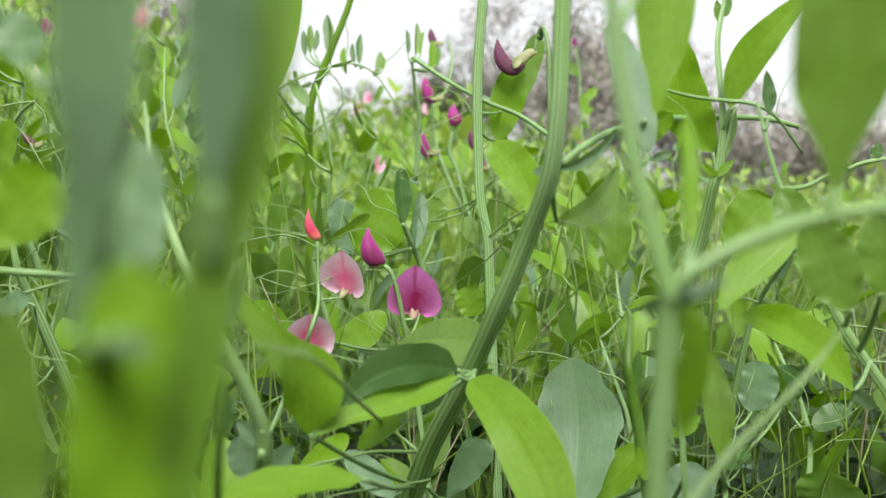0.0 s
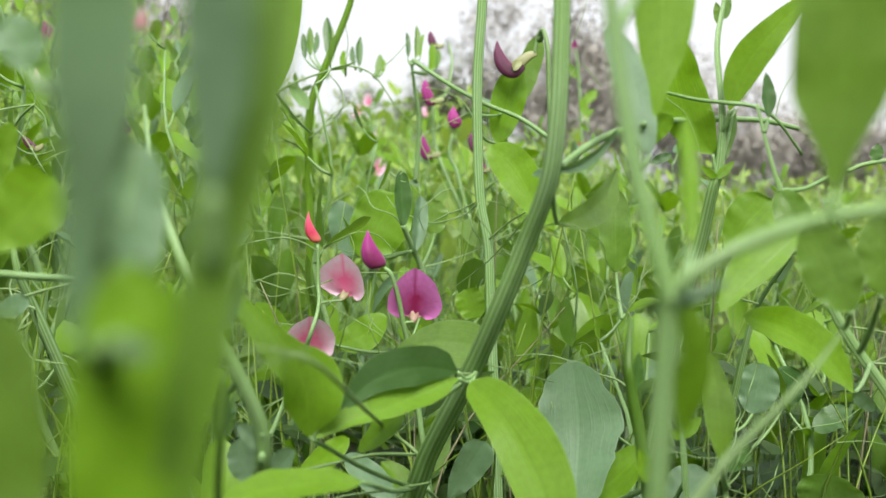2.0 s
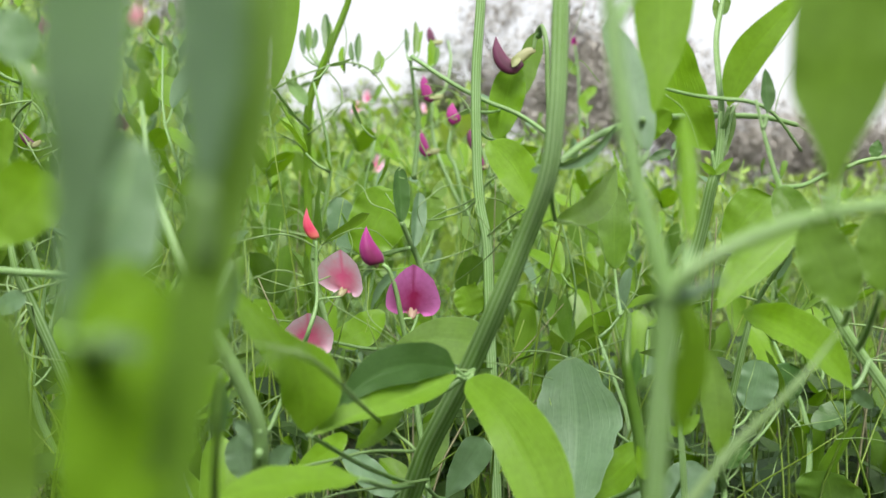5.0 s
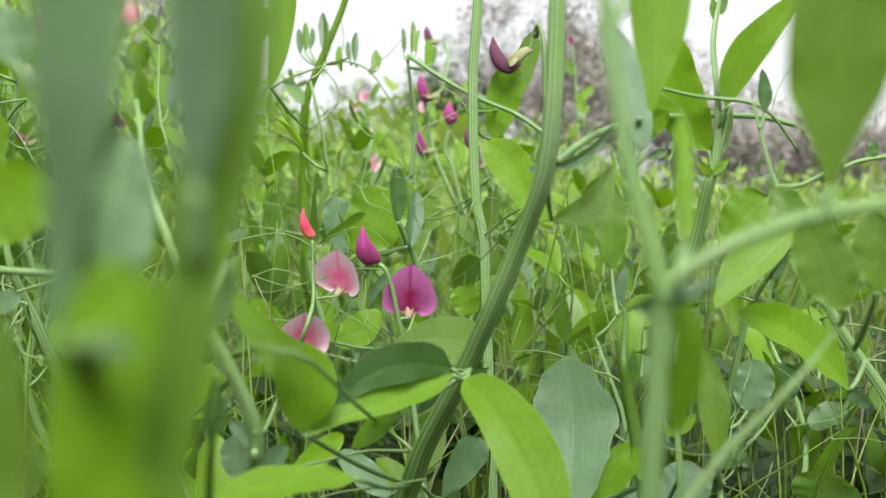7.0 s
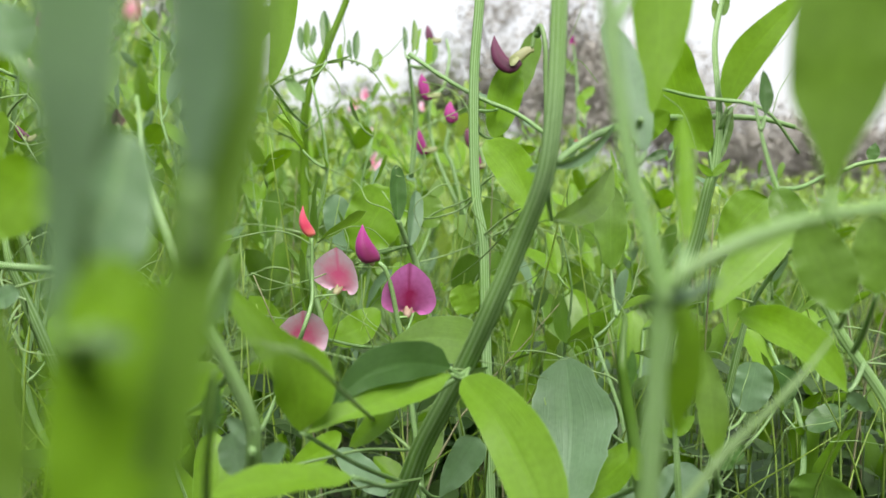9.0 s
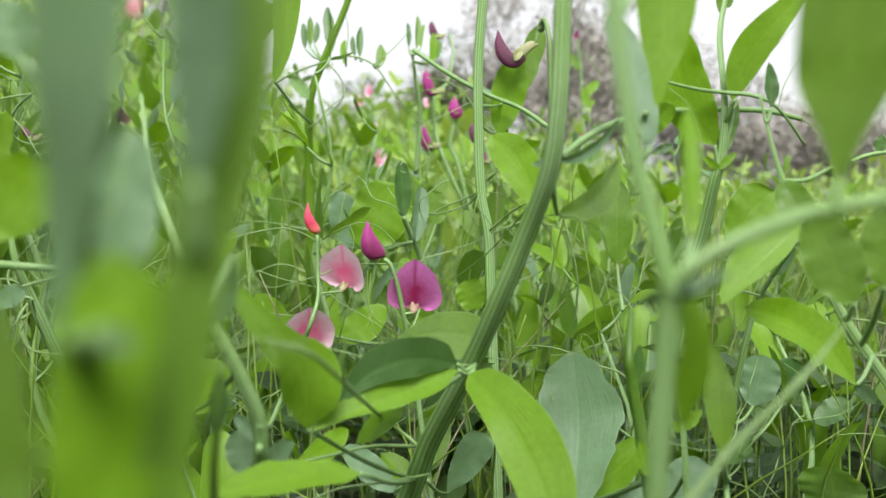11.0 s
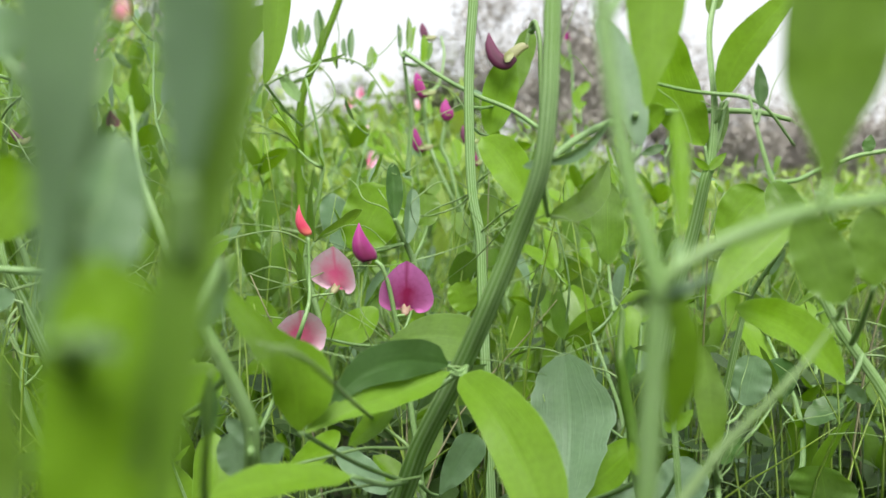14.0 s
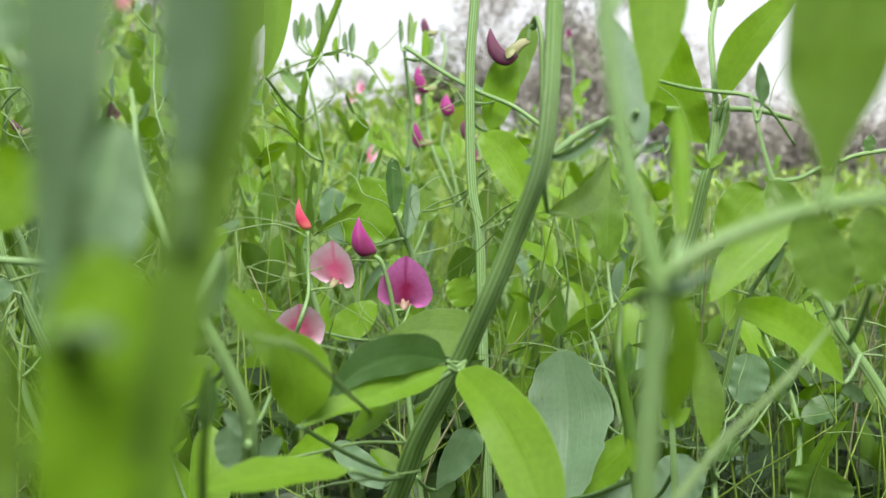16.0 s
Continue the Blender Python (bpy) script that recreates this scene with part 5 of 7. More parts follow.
tendril(p, [(-0.0245, 0.5221, 0.3123), (-0.029, 0.5219, 0.3095), (-0.0325, 0.5221, 0.3123), (-0.0221, 0.5217, 0.3061), (-0.0083, 0.5224, 0.3157), (-0.0135, 0.5236, 0.333), (0.0021, 0.5343, 0.3424), (0.0165, 0.5448, 0.3503)], 0.0014)
tendril(p, [(-0.0197, 0.529, 0.2669), (-0.0296, 0.5302, 0.2844), (-0.0445, 0.5407, 0.2906), (-0.0535, 0.5615, 0.3021), (-0.0773, 0.6023, 0.3122)], 0.0015)
tendril(p, [(-0.014, 0.538, 0.252), (0.0058, 0.5483, 0.2565), (0.0283, 0.5589, 0.265), (0.0447, 0.5797, 0.2753)], 0.0015)

# the tall thin plant with a climbing tendril
p = plant(-0.107, 0.706, "tall thin sweet pea with an arching tendril against the sky")
stem(p, [(-0.0948, 0.6399, -0.01), (-0.0989, 0.6496, 0.1277), (-0.1017, 0.656, 0.2194), (-0.103, 0.659, 0.2631), (-0.1039, 0.6627, 0.3156), (-0.1014, 0.656, 0.3627), (-0.0902, 0.6582, 0.395), (-0.0742, 0.6609, 0.4338), (-0.0656, 0.6629, 0.4617)], [0.0070, 0.0066, 0.0060, 0.0043], FRESH)
tendril(p, [(-0.1258, 0.6468, 0.3745), (-0.1122, 0.6473, 0.3821), (-0.0917, 0.6529, 0.3904), (-0.0742, 0.6583, 0.3963), (-0.0535, 0.6578, 0.3894), (-0.0363, 0.6562, 0.3662), (-0.0171, 0.6647, 0.3436)], 0.0026)
tendril(p, [(-0.0535, 0.6578, 0.3894), (-0.0368, 0.669, 0.4052), (-0.0249, 0.6802, 0.4223)], 0.0013)
tendril(p, [(-0.0742, 0.6583, 0.3963), (-0.0725, 0.6596, 0.4144), (-0.0751, 0.6608, 0.4316)], 0.0013)
leaflet(p, (-0.1006, 0.656, 0.3627), (-0.1173, 0.6474, 0.383), 0.0103, (0.49, -0.87, 0.03), 0.00, 0.00, 8, STEM, "long")
shaped_leaf(p, [(-0.0825, 0.424, 0.3493), (-0.0774, 0.425, 0.3708), (-0.074, 0.427, 0.412)], [0.0014, 0.0045, 0.0068, 0.0073, 0.0068], [0.0014, 0.0040, 0.0056, 0.0062, 0.0056], (0.2, -0.95, 0.1), (8, 8), FRESH, (0.05, 0.1), 0.012, 0.05, node=(-0.1014, 0.6548, 0.3455))
leaflet(p, (-0.1006, 0.7602, 0.4191), (-0.1035, 0.7728, 0.4559), 0.0100, (-0.34, -0.9, 0.28), 0.02, 0.00, 28.1508, DEEP, "oval", node=(-0.0916, 0.6684, 0.3965))
leaflet(p, (-0.0956, 0.7603, 0.4211), (-0.0995, 0.7723, 0.4488), 0.0060, (0.53, -0.75, 0.4), -0.05, 0.00, 18.3231, MID, "long", node=(-0.0903, 0.6685, 0.3987))
leaflet(p, (-0.0737, 0.7595, 0.4101), (-0.0734, 0.7716, 0.4388), 0.0075, (0.5, -0.8, 0.33), -0.04, 0.00, 18.4798, DEEP, "long", node=(-0.0631, 0.6682, 0.3943))
leaflet(p, (-0.0777, 0.7596, 0.4111), (-0.0808, 0.771, 0.4307), 0.0050, (-0.11, -0.87, 0.49), -0.05, 0.00, 8.33323, DEEP, "long", node=(-0.0675, 0.6683, 0.396))
leaflet(p, (-0.0578, 0.7589, 0.4012), (-0.0558, 0.7704, 0.4227), 0.0065, (-0.09, -0.87, 0.48), -0.00, 0.00, 8.68226, MID, "oval", node=(-0.0543, 0.668, 0.3908))
leaflet(p, (-0.0538, 0.7591, 0.4042), (-0.0532, 0.7702, 0.4186), 0.0040, (0.38, -0.74, 0.55), 0.04, 0.00, 28.2642, FRESH, "oval", node=(-0.0535, 0.668, 0.3908))
leaflet(p, (-0.1175, 0.7602, 0.4191), (-0.1186, 0.7722, 0.4478), 0.0075, (0.58, -0.74, 0.33), -0.00, 0.00, 10.144, MID, "long", node=(-0.0929, 0.6683, 0.3952))
leaflet(p, (-0.1215, 0.76, 0.4171), (-0.1246, 0.7717, 0.4413), 0.0060, (0.03, -0.9, 0.44), -0.01, 0.00, 21.7863, DEEP, "oval", node=(-0.0938, 0.6682, 0.3943))
leaflet(p, (-0.1135, 0.7603, 0.4211), (-0.113, 0.7718, 0.4428), 0.0055, (0.02, -0.88, 0.47), 0.06, 0.00, 20.8716, DEEP, "long", node=(-0.0929, 0.6683, 0.3952))
leaflet(p, (-0.0244, 0.76, 0.4171), (-0.0236, 0.7723, 0.4488), 0.0075, (0.47, -0.83, 0.31), 0.03, 0.00, 29.8018, MID, "long", node=(-0.0245, 0.6685, 0.3987))
leaflet(p, (-0.0309, 0.7601, 0.4181), (-0.0323, 0.7718, 0.4428), 0.0055, (0.48, -0.78, 0.4), 0.02, 0.00, 20.5204, DEEP, "long", node=(-0.0245, 0.6685, 0.3987))
leaflet(p, (-0.0199, 0.7601, 0.4181), (-0.0172, 0.7717, 0.4408), 0.0050, (-0.15, -0.87, 0.46), -0.07, 0.00, 9.39613, FRESH, "oval", node=(-0.0245, 0.6685, 0.3987))
leaflet(p, (-0.011, 0.7592, 0.4052), (-0.0093, 0.7711, 0.4327), 0.0090, (0.51, -0.8, 0.32), 0.04, 0.00, 8.44276, FRESH, "oval", node=(-0.0237, 0.6681, 0.3934))
leaflet(p, (-0.006, 0.7594, 0.4081), (-0.0038, 0.7707, 0.4267), 0.0050, (0.22, -0.84, 0.49), 0.03, 0.00, 24.756, MID, "oval", node=(-0.0237, 0.6681, 0.3934))
leaflet(p, (-0.0857, 0.759, 0.4022), (-0.0878, 0.7707, 0.4267), 0.0060, (0.09, -0.9, 0.44), -0.08, 0.00, 29.9672, FRESH, "oval", node=(-0.0754, 0.6684, 0.3974))
stem(p, [(-0.0228, 0.7022, 0.3073), (-0.0192, 0.6954, 0.3529), (-0.0226, 0.6875, 0.3836), (-0.0253, 0.689, 0.4044)], [0.0042, 0.0036, 0.0023], STEM, section=ROUND, name="branch")
tendril(p, [(-0.1007, 0.6446, 0.2639), (-0.1026, 0.6465, 0.274), (-0.11, 0.6538, 0.283), (-0.1225, 0.6485, 0.2872), (-0.137, 0.6496, 0.2892)], 0.0014)
tendril(p, [(-0.0974, 0.6256, 0.3394), (-0.0876, 0.6206, 0.3465), (-0.0818, 0.6238, 0.3554), (-0.0713, 0.6244, 0.3619), (-0.0619, 0.6257, 0.3691)], 0.0013)
tendril(p, [(-0.1032, 0.6601, 0.2631), (-0.0899, 0.658, 0.2684), (-0.0766, 0.657, 0.2734), (-0.0668, 0.6649, 0.2804), (-0.0556, 0.6696, 0.287), (-0.0463, 0.6801, 0.2949), (-0.033, 0.6764, 0.3004)], 0.0014)
tendril(p, [(-0.1004, 0.645, 0.3406), (-0.0916, 0.6537, 0.3486), (-0.0826, 0.6564, 0.3567), (-0.0757, 0.6515, 0.3654), (-0.0773, 0.6591, 0.3763), (-0.0829, 0.6564, 0.3853), (-0.093, 0.6623, 0.3939)], 0.0021)
tendril(p, [(-0.0935, 0.6038, 0.2339), (-0.1045, 0.6045, 0.2397), (-0.1167, 0.5991, 0.2426), (-0.13, 0.6041, 0.2378), (-0.1427, 0.6072, 0.2327), (-0.1495, 0.6034, 0.2251)], 0.0019)
tendril(p, [(-0.1059, 0.6776, 0.2621), (-0.1043, 0.6778, 0.2728), (-0.0985, 0.6782, 0.2827), (-0.0892, 0.6833, 0.2907), (-0.0785, 0.6895, 0.298), (-0.0683, 0.6978, 0.3058)], 0.0022)
tendril(p, [(-0.1001, 0.6406, 0.2642), (-0.1139, 0.6406, 0.2671), (-0.1297, 0.6498, 0.2693), (-0.1458, 0.6569, 0.2703), (-0.1592, 0.651, 0.2705)], 0.0021)
tendril(p, [(-0.0981, 0.6334, 0.2307), (-0.0833, 0.6303, 0.2316), (-0.072, 0.6335, 0.2371), (-0.0613, 0.6428, 0.2423), (-0.0573, 0.6525, 0.2513), (-0.0615, 0.6611, 0.2608)], 0.0014)
tendril(p, [(-0.103, 0.663, 0.3156), (-0.1001, 0.6574, 0.3053), (-0.0919, 0.6593, 0.2968), (-0.0787, 0.6573, 0.2919), (-0.0652, 0.6583, 0.2878), (-0.0505, 0.6598, 0.2872)], 0.0014)

# the second upright plant with a drooping dark flower
p = plant(0.038, 0.589, "upright sweet pea with one drooping dark maroon flower")
stem(p, [(0.0377, 0.4996, -0.01), (0.0325, 0.5096, 0.1338), (0.029, 0.5163, 0.2296), (0.0276, 0.519, 0.2675), (0.0228, 0.5209, 0.2951), (0.0211, 0.5241, 0.3398), (0.0214, 0.5265, 0.3743), (0.0238, 0.5289, 0.4087), (0.0249, 0.5306, 0.4328)], [0.0069, 0.0062, 0.0062, 0.0062], STEM)
leaflet(p, (0.0357, 0.5636, 0.3318), (0.0487, 0.5672, 0.3837), 0.0231, (0.14, -0.99, 0.03), 0.00, 0.00, 8, FRESH, "oval", node=(0.0214, 0.5238, 0.3364))
leaflet(p, (0.0466, 0.5853, 0.356), (0.0659, 0.5888, 0.4059), 0.0193, (0.45, -0.88, -0.11), 0.00, 0.00, 12, MID, "oval", node=(0.0214, 0.5245, 0.3467))
wilted_flower(p, [(0.0606, 0.5576, 0.3888), (0.0562, 0.5575, 0.388), (0.0504, 0.5572, 0.3837), (0.0446, 0.5568, 0.3786)], [(0.0517, 0.555, 0.3812), (0.0451, 0.5548, 0.3776), (0.0393, 0.555, 0.3812), (0.036, 0.5555, 0.3885), (0.0349, 0.5561, 0.3972)], 0.0058, 0.0099, MAROON)
stem(p, [(0.0685, 0.5437, 0.3342), (0.0674, 0.546, 0.3664), (0.0667, 0.5476, 0.3897), (0.0644, 0.5535, 0.4031), (0.0614, 0.5583, 0.3997), (0.0592, 0.5576, 0.3895)], [0.0036, 0.0032, 0.0022], STEM_PALE, section=ROUND, name="flower_stalk")
bud(p, (0.0614, 0.5581, 0.3968), (0.0654, 0.5587, 0.4055), 0.0044, DEEP, curve=0.06)
stem(p, [(-0.0204, 0.5776, 0.3882), (0.0059, 0.5662, 0.3696), (0.0278, 0.5553, 0.3567), (0.0497, 0.5547, 0.3476), (0.0674, 0.5437, 0.3342)], [0.0030, 0.0029, 0.0032], STEM, section=ROUND, name="leaf_stalk")
tendril(p, [(0.0059, 0.5662, 0.3696), (-0.0052, 0.5657, 0.3615), (-0.0356, 0.5755, 0.3588), (-0.067, 0.5851, 0.3521)], 0.0011)
tendril(p, [(0.028, 0.5192, 0.271), (0.0385, 0.5, 0.282), (0.0436, 0.4503, 0.2892)], 0.0020)
tendril(p, [(0.0811, 0.5675, 0.3874), (0.0915, 0.5693, 0.4134), (0.0952, 0.5703, 0.4282)], 0.0007)
tendril(p, [(0.0222, 0.5064, 0.2952), (0.0197, 0.5032, 0.287), (0.0254, 0.5076, 0.2793), (0.0309, 0.5113, 0.2714), (0.038, 0.5185, 0.2636), (0.0476, 0.5181, 0.2582), (0.0577, 0.5197, 0.2527)], 0.0011)
tendril(p, [(0.0229, 0.5228, 0.2951), (0.0351, 0.525, 0.2929), (0.0445, 0.5224, 0.2873), (0.0533, 0.5212, 0.2812), (0.061, 0.5229, 0.2741), (0.0602, 0.527, 0.2651), (0.0573, 0.5347, 0.256), (0.0477, 0.5401, 0.25)], 0.0011)
tendril(p, [(0.0291, 0.5185, 0.2363), (0.038, 0.5203, 0.2424), (0.0466, 0.5226, 0.2486), (0.0573, 0.525, 0.2532), (0.0688, 0.5249, 0.2567), (0.0825, 0.5334, 0.2577), (0.0953, 0.5366, 0.2599), (0.1093, 0.5422, 0.2598)], 0.0011)
tendril(p, [(0.0296, 0.5554, 0.2652), (0.0403, 0.5574, 0.2707), (0.053, 0.5645, 0.2744), (0.0668, 0.5674, 0.2731), (0.0795, 0.571, 0.2686), (0.0905, 0.5762, 0.2619), (0.0972, 0.5755, 0.2535)], 0.0018)
tendril(p, [(0.024, 0.548, 0.2948), (0.0184, 0.5431, 0.2866), (0.0183, 0.5373, 0.2778), (0.024, 0.5416, 0.2694), (0.0321, 0.5472, 0.2617), (0.0448, 0.5453, 0.2601)], 0.0012)
tendril(p, [(0.023, 0.5263, 0.295), (0.0142, 0.5247, 0.3013), (0.0017, 0.5206, 0.3012), (-0.0071, 0.5148, 0.2952), (-0.0142, 0.5143, 0.2882), (-0.0131, 0.5226, 0.2793), (-0.0081, 0.5244, 0.2712)], 0.0011)
tendril(p, [(0.0217, 0.5395, 0.341), (0.0179, 0.5492, 0.3503), (0.0119, 0.5558, 0.359), (0.0017, 0.5581, 0.365), (-0.0109, 0.5611, 0.368)], 0.0017)
tendril(p, [(0.0243, 0.5551, 0.2947), (0.029, 0.5533, 0.3033), (0.0389, 0.5528, 0.3094), (0.0496, 0.5543, 0.3149), (0.0623, 0.5504, 0.3149), (0.0744, 0.5504, 0.3112)], 0.0018)
tendril(p, [(0.0284, 0.5055, 0.2379), (0.04, 0.5109, 0.2405), (0.0522, 0.5158, 0.2426), (0.061, 0.5123, 0.2487), (0.0657, 0.5141, 0.2566), (0.0662, 0.5234, 0.2646), (0.0636, 0.5185, 0.2736), (0.0576, 0.5244, 0.2807)], 0.0011)
tendril(p, [(0.0282, 0.5017, 0.2384), (0.0284, 0.5019, 0.2298), (0.0246, 0.4955, 0.2227), (0.0216, 0.4955, 0.2145), (0.0185, 0.5004, 0.2055), (0.0138, 0.4955, 0.1985), (0.0084, 0.4927, 0.1915)], 0.0011)
tendril(p, [(0.0233, 0.5322, 0.295), (0.0131, 0.5403, 0.2897), (0.0017, 0.5457, 0.2853), (-0.0081, 0.5475, 0.2793), (-0.0166, 0.5418, 0.2726), (-0.0225, 0.5437, 0.2644), (-0.0231, 0.5385, 0.2557), (-0.0241, 0.5378, 0.2467)], 0.0017)
tendril(p, [(0.0235, 0.5376, 0.2949), (0.0165, 0.5451, 0.2873), (0.0054, 0.5404, 0.2827), (-0.0071, 0.5466, 0.28), (-0.0192, 0.5539, 0.2836), (-0.0303, 0.5585, 0.2888), (-0.0373, 0.5673, 0.2969)], 0.0018)

# the plant with a loose cluster of small purple flowers
p = plant(0.042, 0.883, "sweet pea with a loose cluster of small violet flowers")
stem(p, [(0.1524, 0.8003, -0.01), (0.0891, 0.8103, 0.1322), (0.0468, 0.8169, 0.227), (0.025, 0.8203, 0.2759), (0.0131, 0.8234, 0.3194), (0.006, 0.8245, 0.3357), (0.0087, 0.8258, 0.3547)], [0.0049, 0.0044, 0.0027], STEM, section=ROUND, name="flower_stalk")
stem(p, [(0.0563, 0.8384, 0.2475), (0.0485, 0.8322, 0.3031), (0.043, 0.8338, 0.3251), (0.0342, 0.8357, 0.3526), (0.0287, 0.8363, 0.3609)], [0.0045, 0.0039, 0.0028], STEM, section=ROUND, name="flower_stalk")
stem(p, [(0.0468, 0.8169, 0.227), (0.0088, 0.8322, 0.3031), (-0.0078, 0.8454, 0.3477), (-0.0089, 0.8481, 0.3866), (0.0034, 0.859, 0.3989), (0.0091, 0.8711, 0.4286), (0.0064, 0.8826, 0.4502)], [0.0044, 0.0033, 0.0023], STEM, section=ROUND, name="flower_stalk")
wilted_flower(p, [(0.0011, 0.8283, 0.39), (-0.0022, 0.8281, 0.3878), (-0.0065, 0.8281, 0.3873), (-0.0109, 0.8281, 0.3878)], [(-0.0065, 0.8281, 0.3867), (-0.012, 0.8281, 0.3878), (-0.0152, 0.8286, 0.3943), (-0.0169, 0.8291, 0.4019), (-0.0174, 0.8296, 0.4085)], 0.0054, 0.0103, VIOLET)
wilted_flower(p, [(0.0152, 0.8263, 0.3617), (0.0142, 0.8265, 0.3639), (0.012, 0.8266, 0.3661), (0.0109, 0.8267, 0.3672)], [(0.0152, 0.8264, 0.3628), (0.012, 0.8267, 0.3672), (0.0098, 0.8271, 0.3726), (0.0103, 0.8278, 0.3824)], 0.0065, 0.0131, VIOLET)
wilted_flower(p, [(0.0415, 0.825, 0.3426), (0.0389, 0.8249, 0.3409), (0.0354, 0.8248, 0.3405), (0.0319, 0.8249, 0.3409)], [(0.0354, 0.8248, 0.34), (0.031, 0.8249, 0.3409), (0.0284, 0.8252, 0.3461), (0.0271, 0.8257, 0.3522), (0.0267, 0.826, 0.3574)], 0.0044, 0.0083, MAROON)
wilted_flower(p, [(0.0478, 0.8236, 0.3228), (0.0455, 0.8235, 0.3212), (0.0425, 0.8235, 0.3208), (0.0394, 0.8235, 0.3212)], [(0.0425, 0.8234, 0.3205), (0.0387, 0.8235, 0.3212), (0.0364, 0.8238, 0.3258), (0.0352, 0.8242, 0.3311), (0.0348, 0.8245, 0.3357)], 0.0044, 0.0078, VIOLET)
wilted_flower(p, [(-0.0022, 0.8246, 0.3378), (-0.0054, 0.8245, 0.3357), (-0.0098, 0.8245, 0.3351), (-0.0142, 0.8245, 0.3357)], [(-0.0098, 0.8244, 0.3346), (-0.0152, 0.8245, 0.3357), (-0.0185, 0.825, 0.3422), (-0.0201, 0.8255, 0.3498), (-0.0207, 0.8259, 0.3563)], 0.0054, 0.0103, VIOLET)
wilted_flower(p, [(0.001, 0.8319, 0.4422), (-0.0013, 0.8318, 0.4407), (-0.0044, 0.8318, 0.4403), (-0.0074, 0.8318, 0.4407)], [(-0.0044, 0.8318, 0.44), (-0.0082, 0.8318, 0.4407), (-0.0105, 0.8322, 0.4453), (-0.0116, 0.8325, 0.4506), (-0.012, 0.8329, 0.4552)], 0.0044, 0.0078, MAROON)

# pink and violet flowers farther back
p = plant(-0.121, 1.547, "slender sweet pea holding up a single pink flower")
stem(p, [(-0.1007, 1.482, -0.01), (-0.1132, 1.4975, 0.2116), (-0.1215, 1.5078, 0.3593), (-0.1245, 1.5115, 0.4123), (-0.1295, 1.5138, 0.4447), (-0.1315, 1.5142, 0.451)], [0.0053, 0.0040, 0.0027], STEM, section=ROUND)
flower(p, (-0.1315, 1.5142, 0.451), (0.5, 0.62, 0.26), (0.1, -0.03, 1), 0.0219, PINK, PINK, 30, 0.05, 40, 1, 0)
leaflet(p, (-0.1245, 1.5114, 0.411), (-0.1471, 1.5132, 0.4361), 0.0133, (0.1, -0.98, 0.16), 0.00, 0.00, 8, MID, "oval")
leaflet(p, (-0.1225, 1.5087, 0.3725), (-0.0986, 1.5103, 0.3951), 0.0146, (-0.02, -1, 0.09), 0.00, 0.00, 8, FRESH, "oval")
p = plant(-0.141, 1.547, "slender sweet pea holding up a single pink flower")
stem(p, [(-0.1216, 1.482, -0.01), (-0.1335, 1.4967, 0.2009), (-0.1414, 1.5066, 0.3414), (-0.1444, 1.5103, 0.3944), (-0.1494, 1.5125, 0.4269), (-0.1514, 1.513, 0.4338)], [0.0053, 0.0040, 0.0027], STEM, section=ROUND)
flower(p, (-0.1514, 1.513, 0.4338), (-0.5, 0.62, 0.26), (0.1, -0.03, 1), 0.0199, PINK, PINK, 30, 0.05, 41, 1, 0)
leaflet(p, (-0.1444, 1.5102, 0.3931), (-0.1218, 1.5119, 0.4183), 0.0133, (0.24, -0.96, -0.15), 0.00, 0.00, 8, MID, "oval")
leaflet(p, (-0.1424, 1.5075, 0.3547), (-0.1663, 1.5091, 0.3772), 0.0146, (-0.13, -0.99, -0.07), 0.00, 0.00, 8, FRESH, "oval")
p = plant(-0.125, 1.649, "slender sweet pea holding up a single pink flower")
stem(p, [(-0.106, 1.5822, -0.01), (-0.1176, 1.5958, 0.1836), (-0.1254, 1.6048, 0.3127), (-0.1285, 1.6085, 0.3656), (-0.1339, 1.6107, 0.3972), (-0.136, 1.6113, 0.4053)], [0.0053, 0.0040, 0.0027], STEM, section=ROUND)
flower(p, (-0.136, 1.6113, 0.4053), (0.5, 0.62, 0.26), (0.1, -0.03, 1), 0.0191, PINK, PINK, 50, 0.05, 42, 1, 0)
leaflet(p, (-0.1285, 1.6084, 0.3643), (-0.1511, 1.6102, 0.3895), 0.0133, (0.12, -0.98, 0.18), 0.00, 0.00, 8, MID, "oval")
leaflet(p, (-0.1264, 1.6057, 0.3259), (-0.1025, 1.6073, 0.3484), 0.0146, (-0.04, -0.99, 0.11), 0.00, 0.00, 8, FRESH, "oval")
p = plant(-0.095, 1.395, "slender sweet pea holding up a single pink flower")
stem(p, [(-0.0825, 1.3316, -0.01), (-0.09, 1.3419, 0.1377), (-0.095, 1.3488, 0.2361), (-0.0977, 1.3525, 0.2891), (-0.1022, 1.3549, 0.323), (-0.104, 1.3551, 0.3261)], [0.0053, 0.0040, 0.0027], STEM, section=ROUND)
flower(p, (-0.104, 1.3551, 0.3261), (-0.5, 0.62, 0.26), (0.1, -0.03, 1), 0.0269, PINK, PINK, 30, 0.05, 43, 1, 0)
leaflet(p, (-0.0977, 1.3524, 0.2878), (-0.0751, 1.3542, 0.313), 0.0133, (0.2, -0.97, -0.11), 0.00, 0.00, 8, MID, "oval")
leaflet(p, (-0.0959, 1.3498, 0.2494), (-0.1198, 1.3513, 0.2719), 0.0146, (-0.1, -0.99, -0.04), 0.00, 0.00, 8, FRESH, "oval")
p = plant(0.604, 2.260, "slender sweet pea holding up a single pink flower")
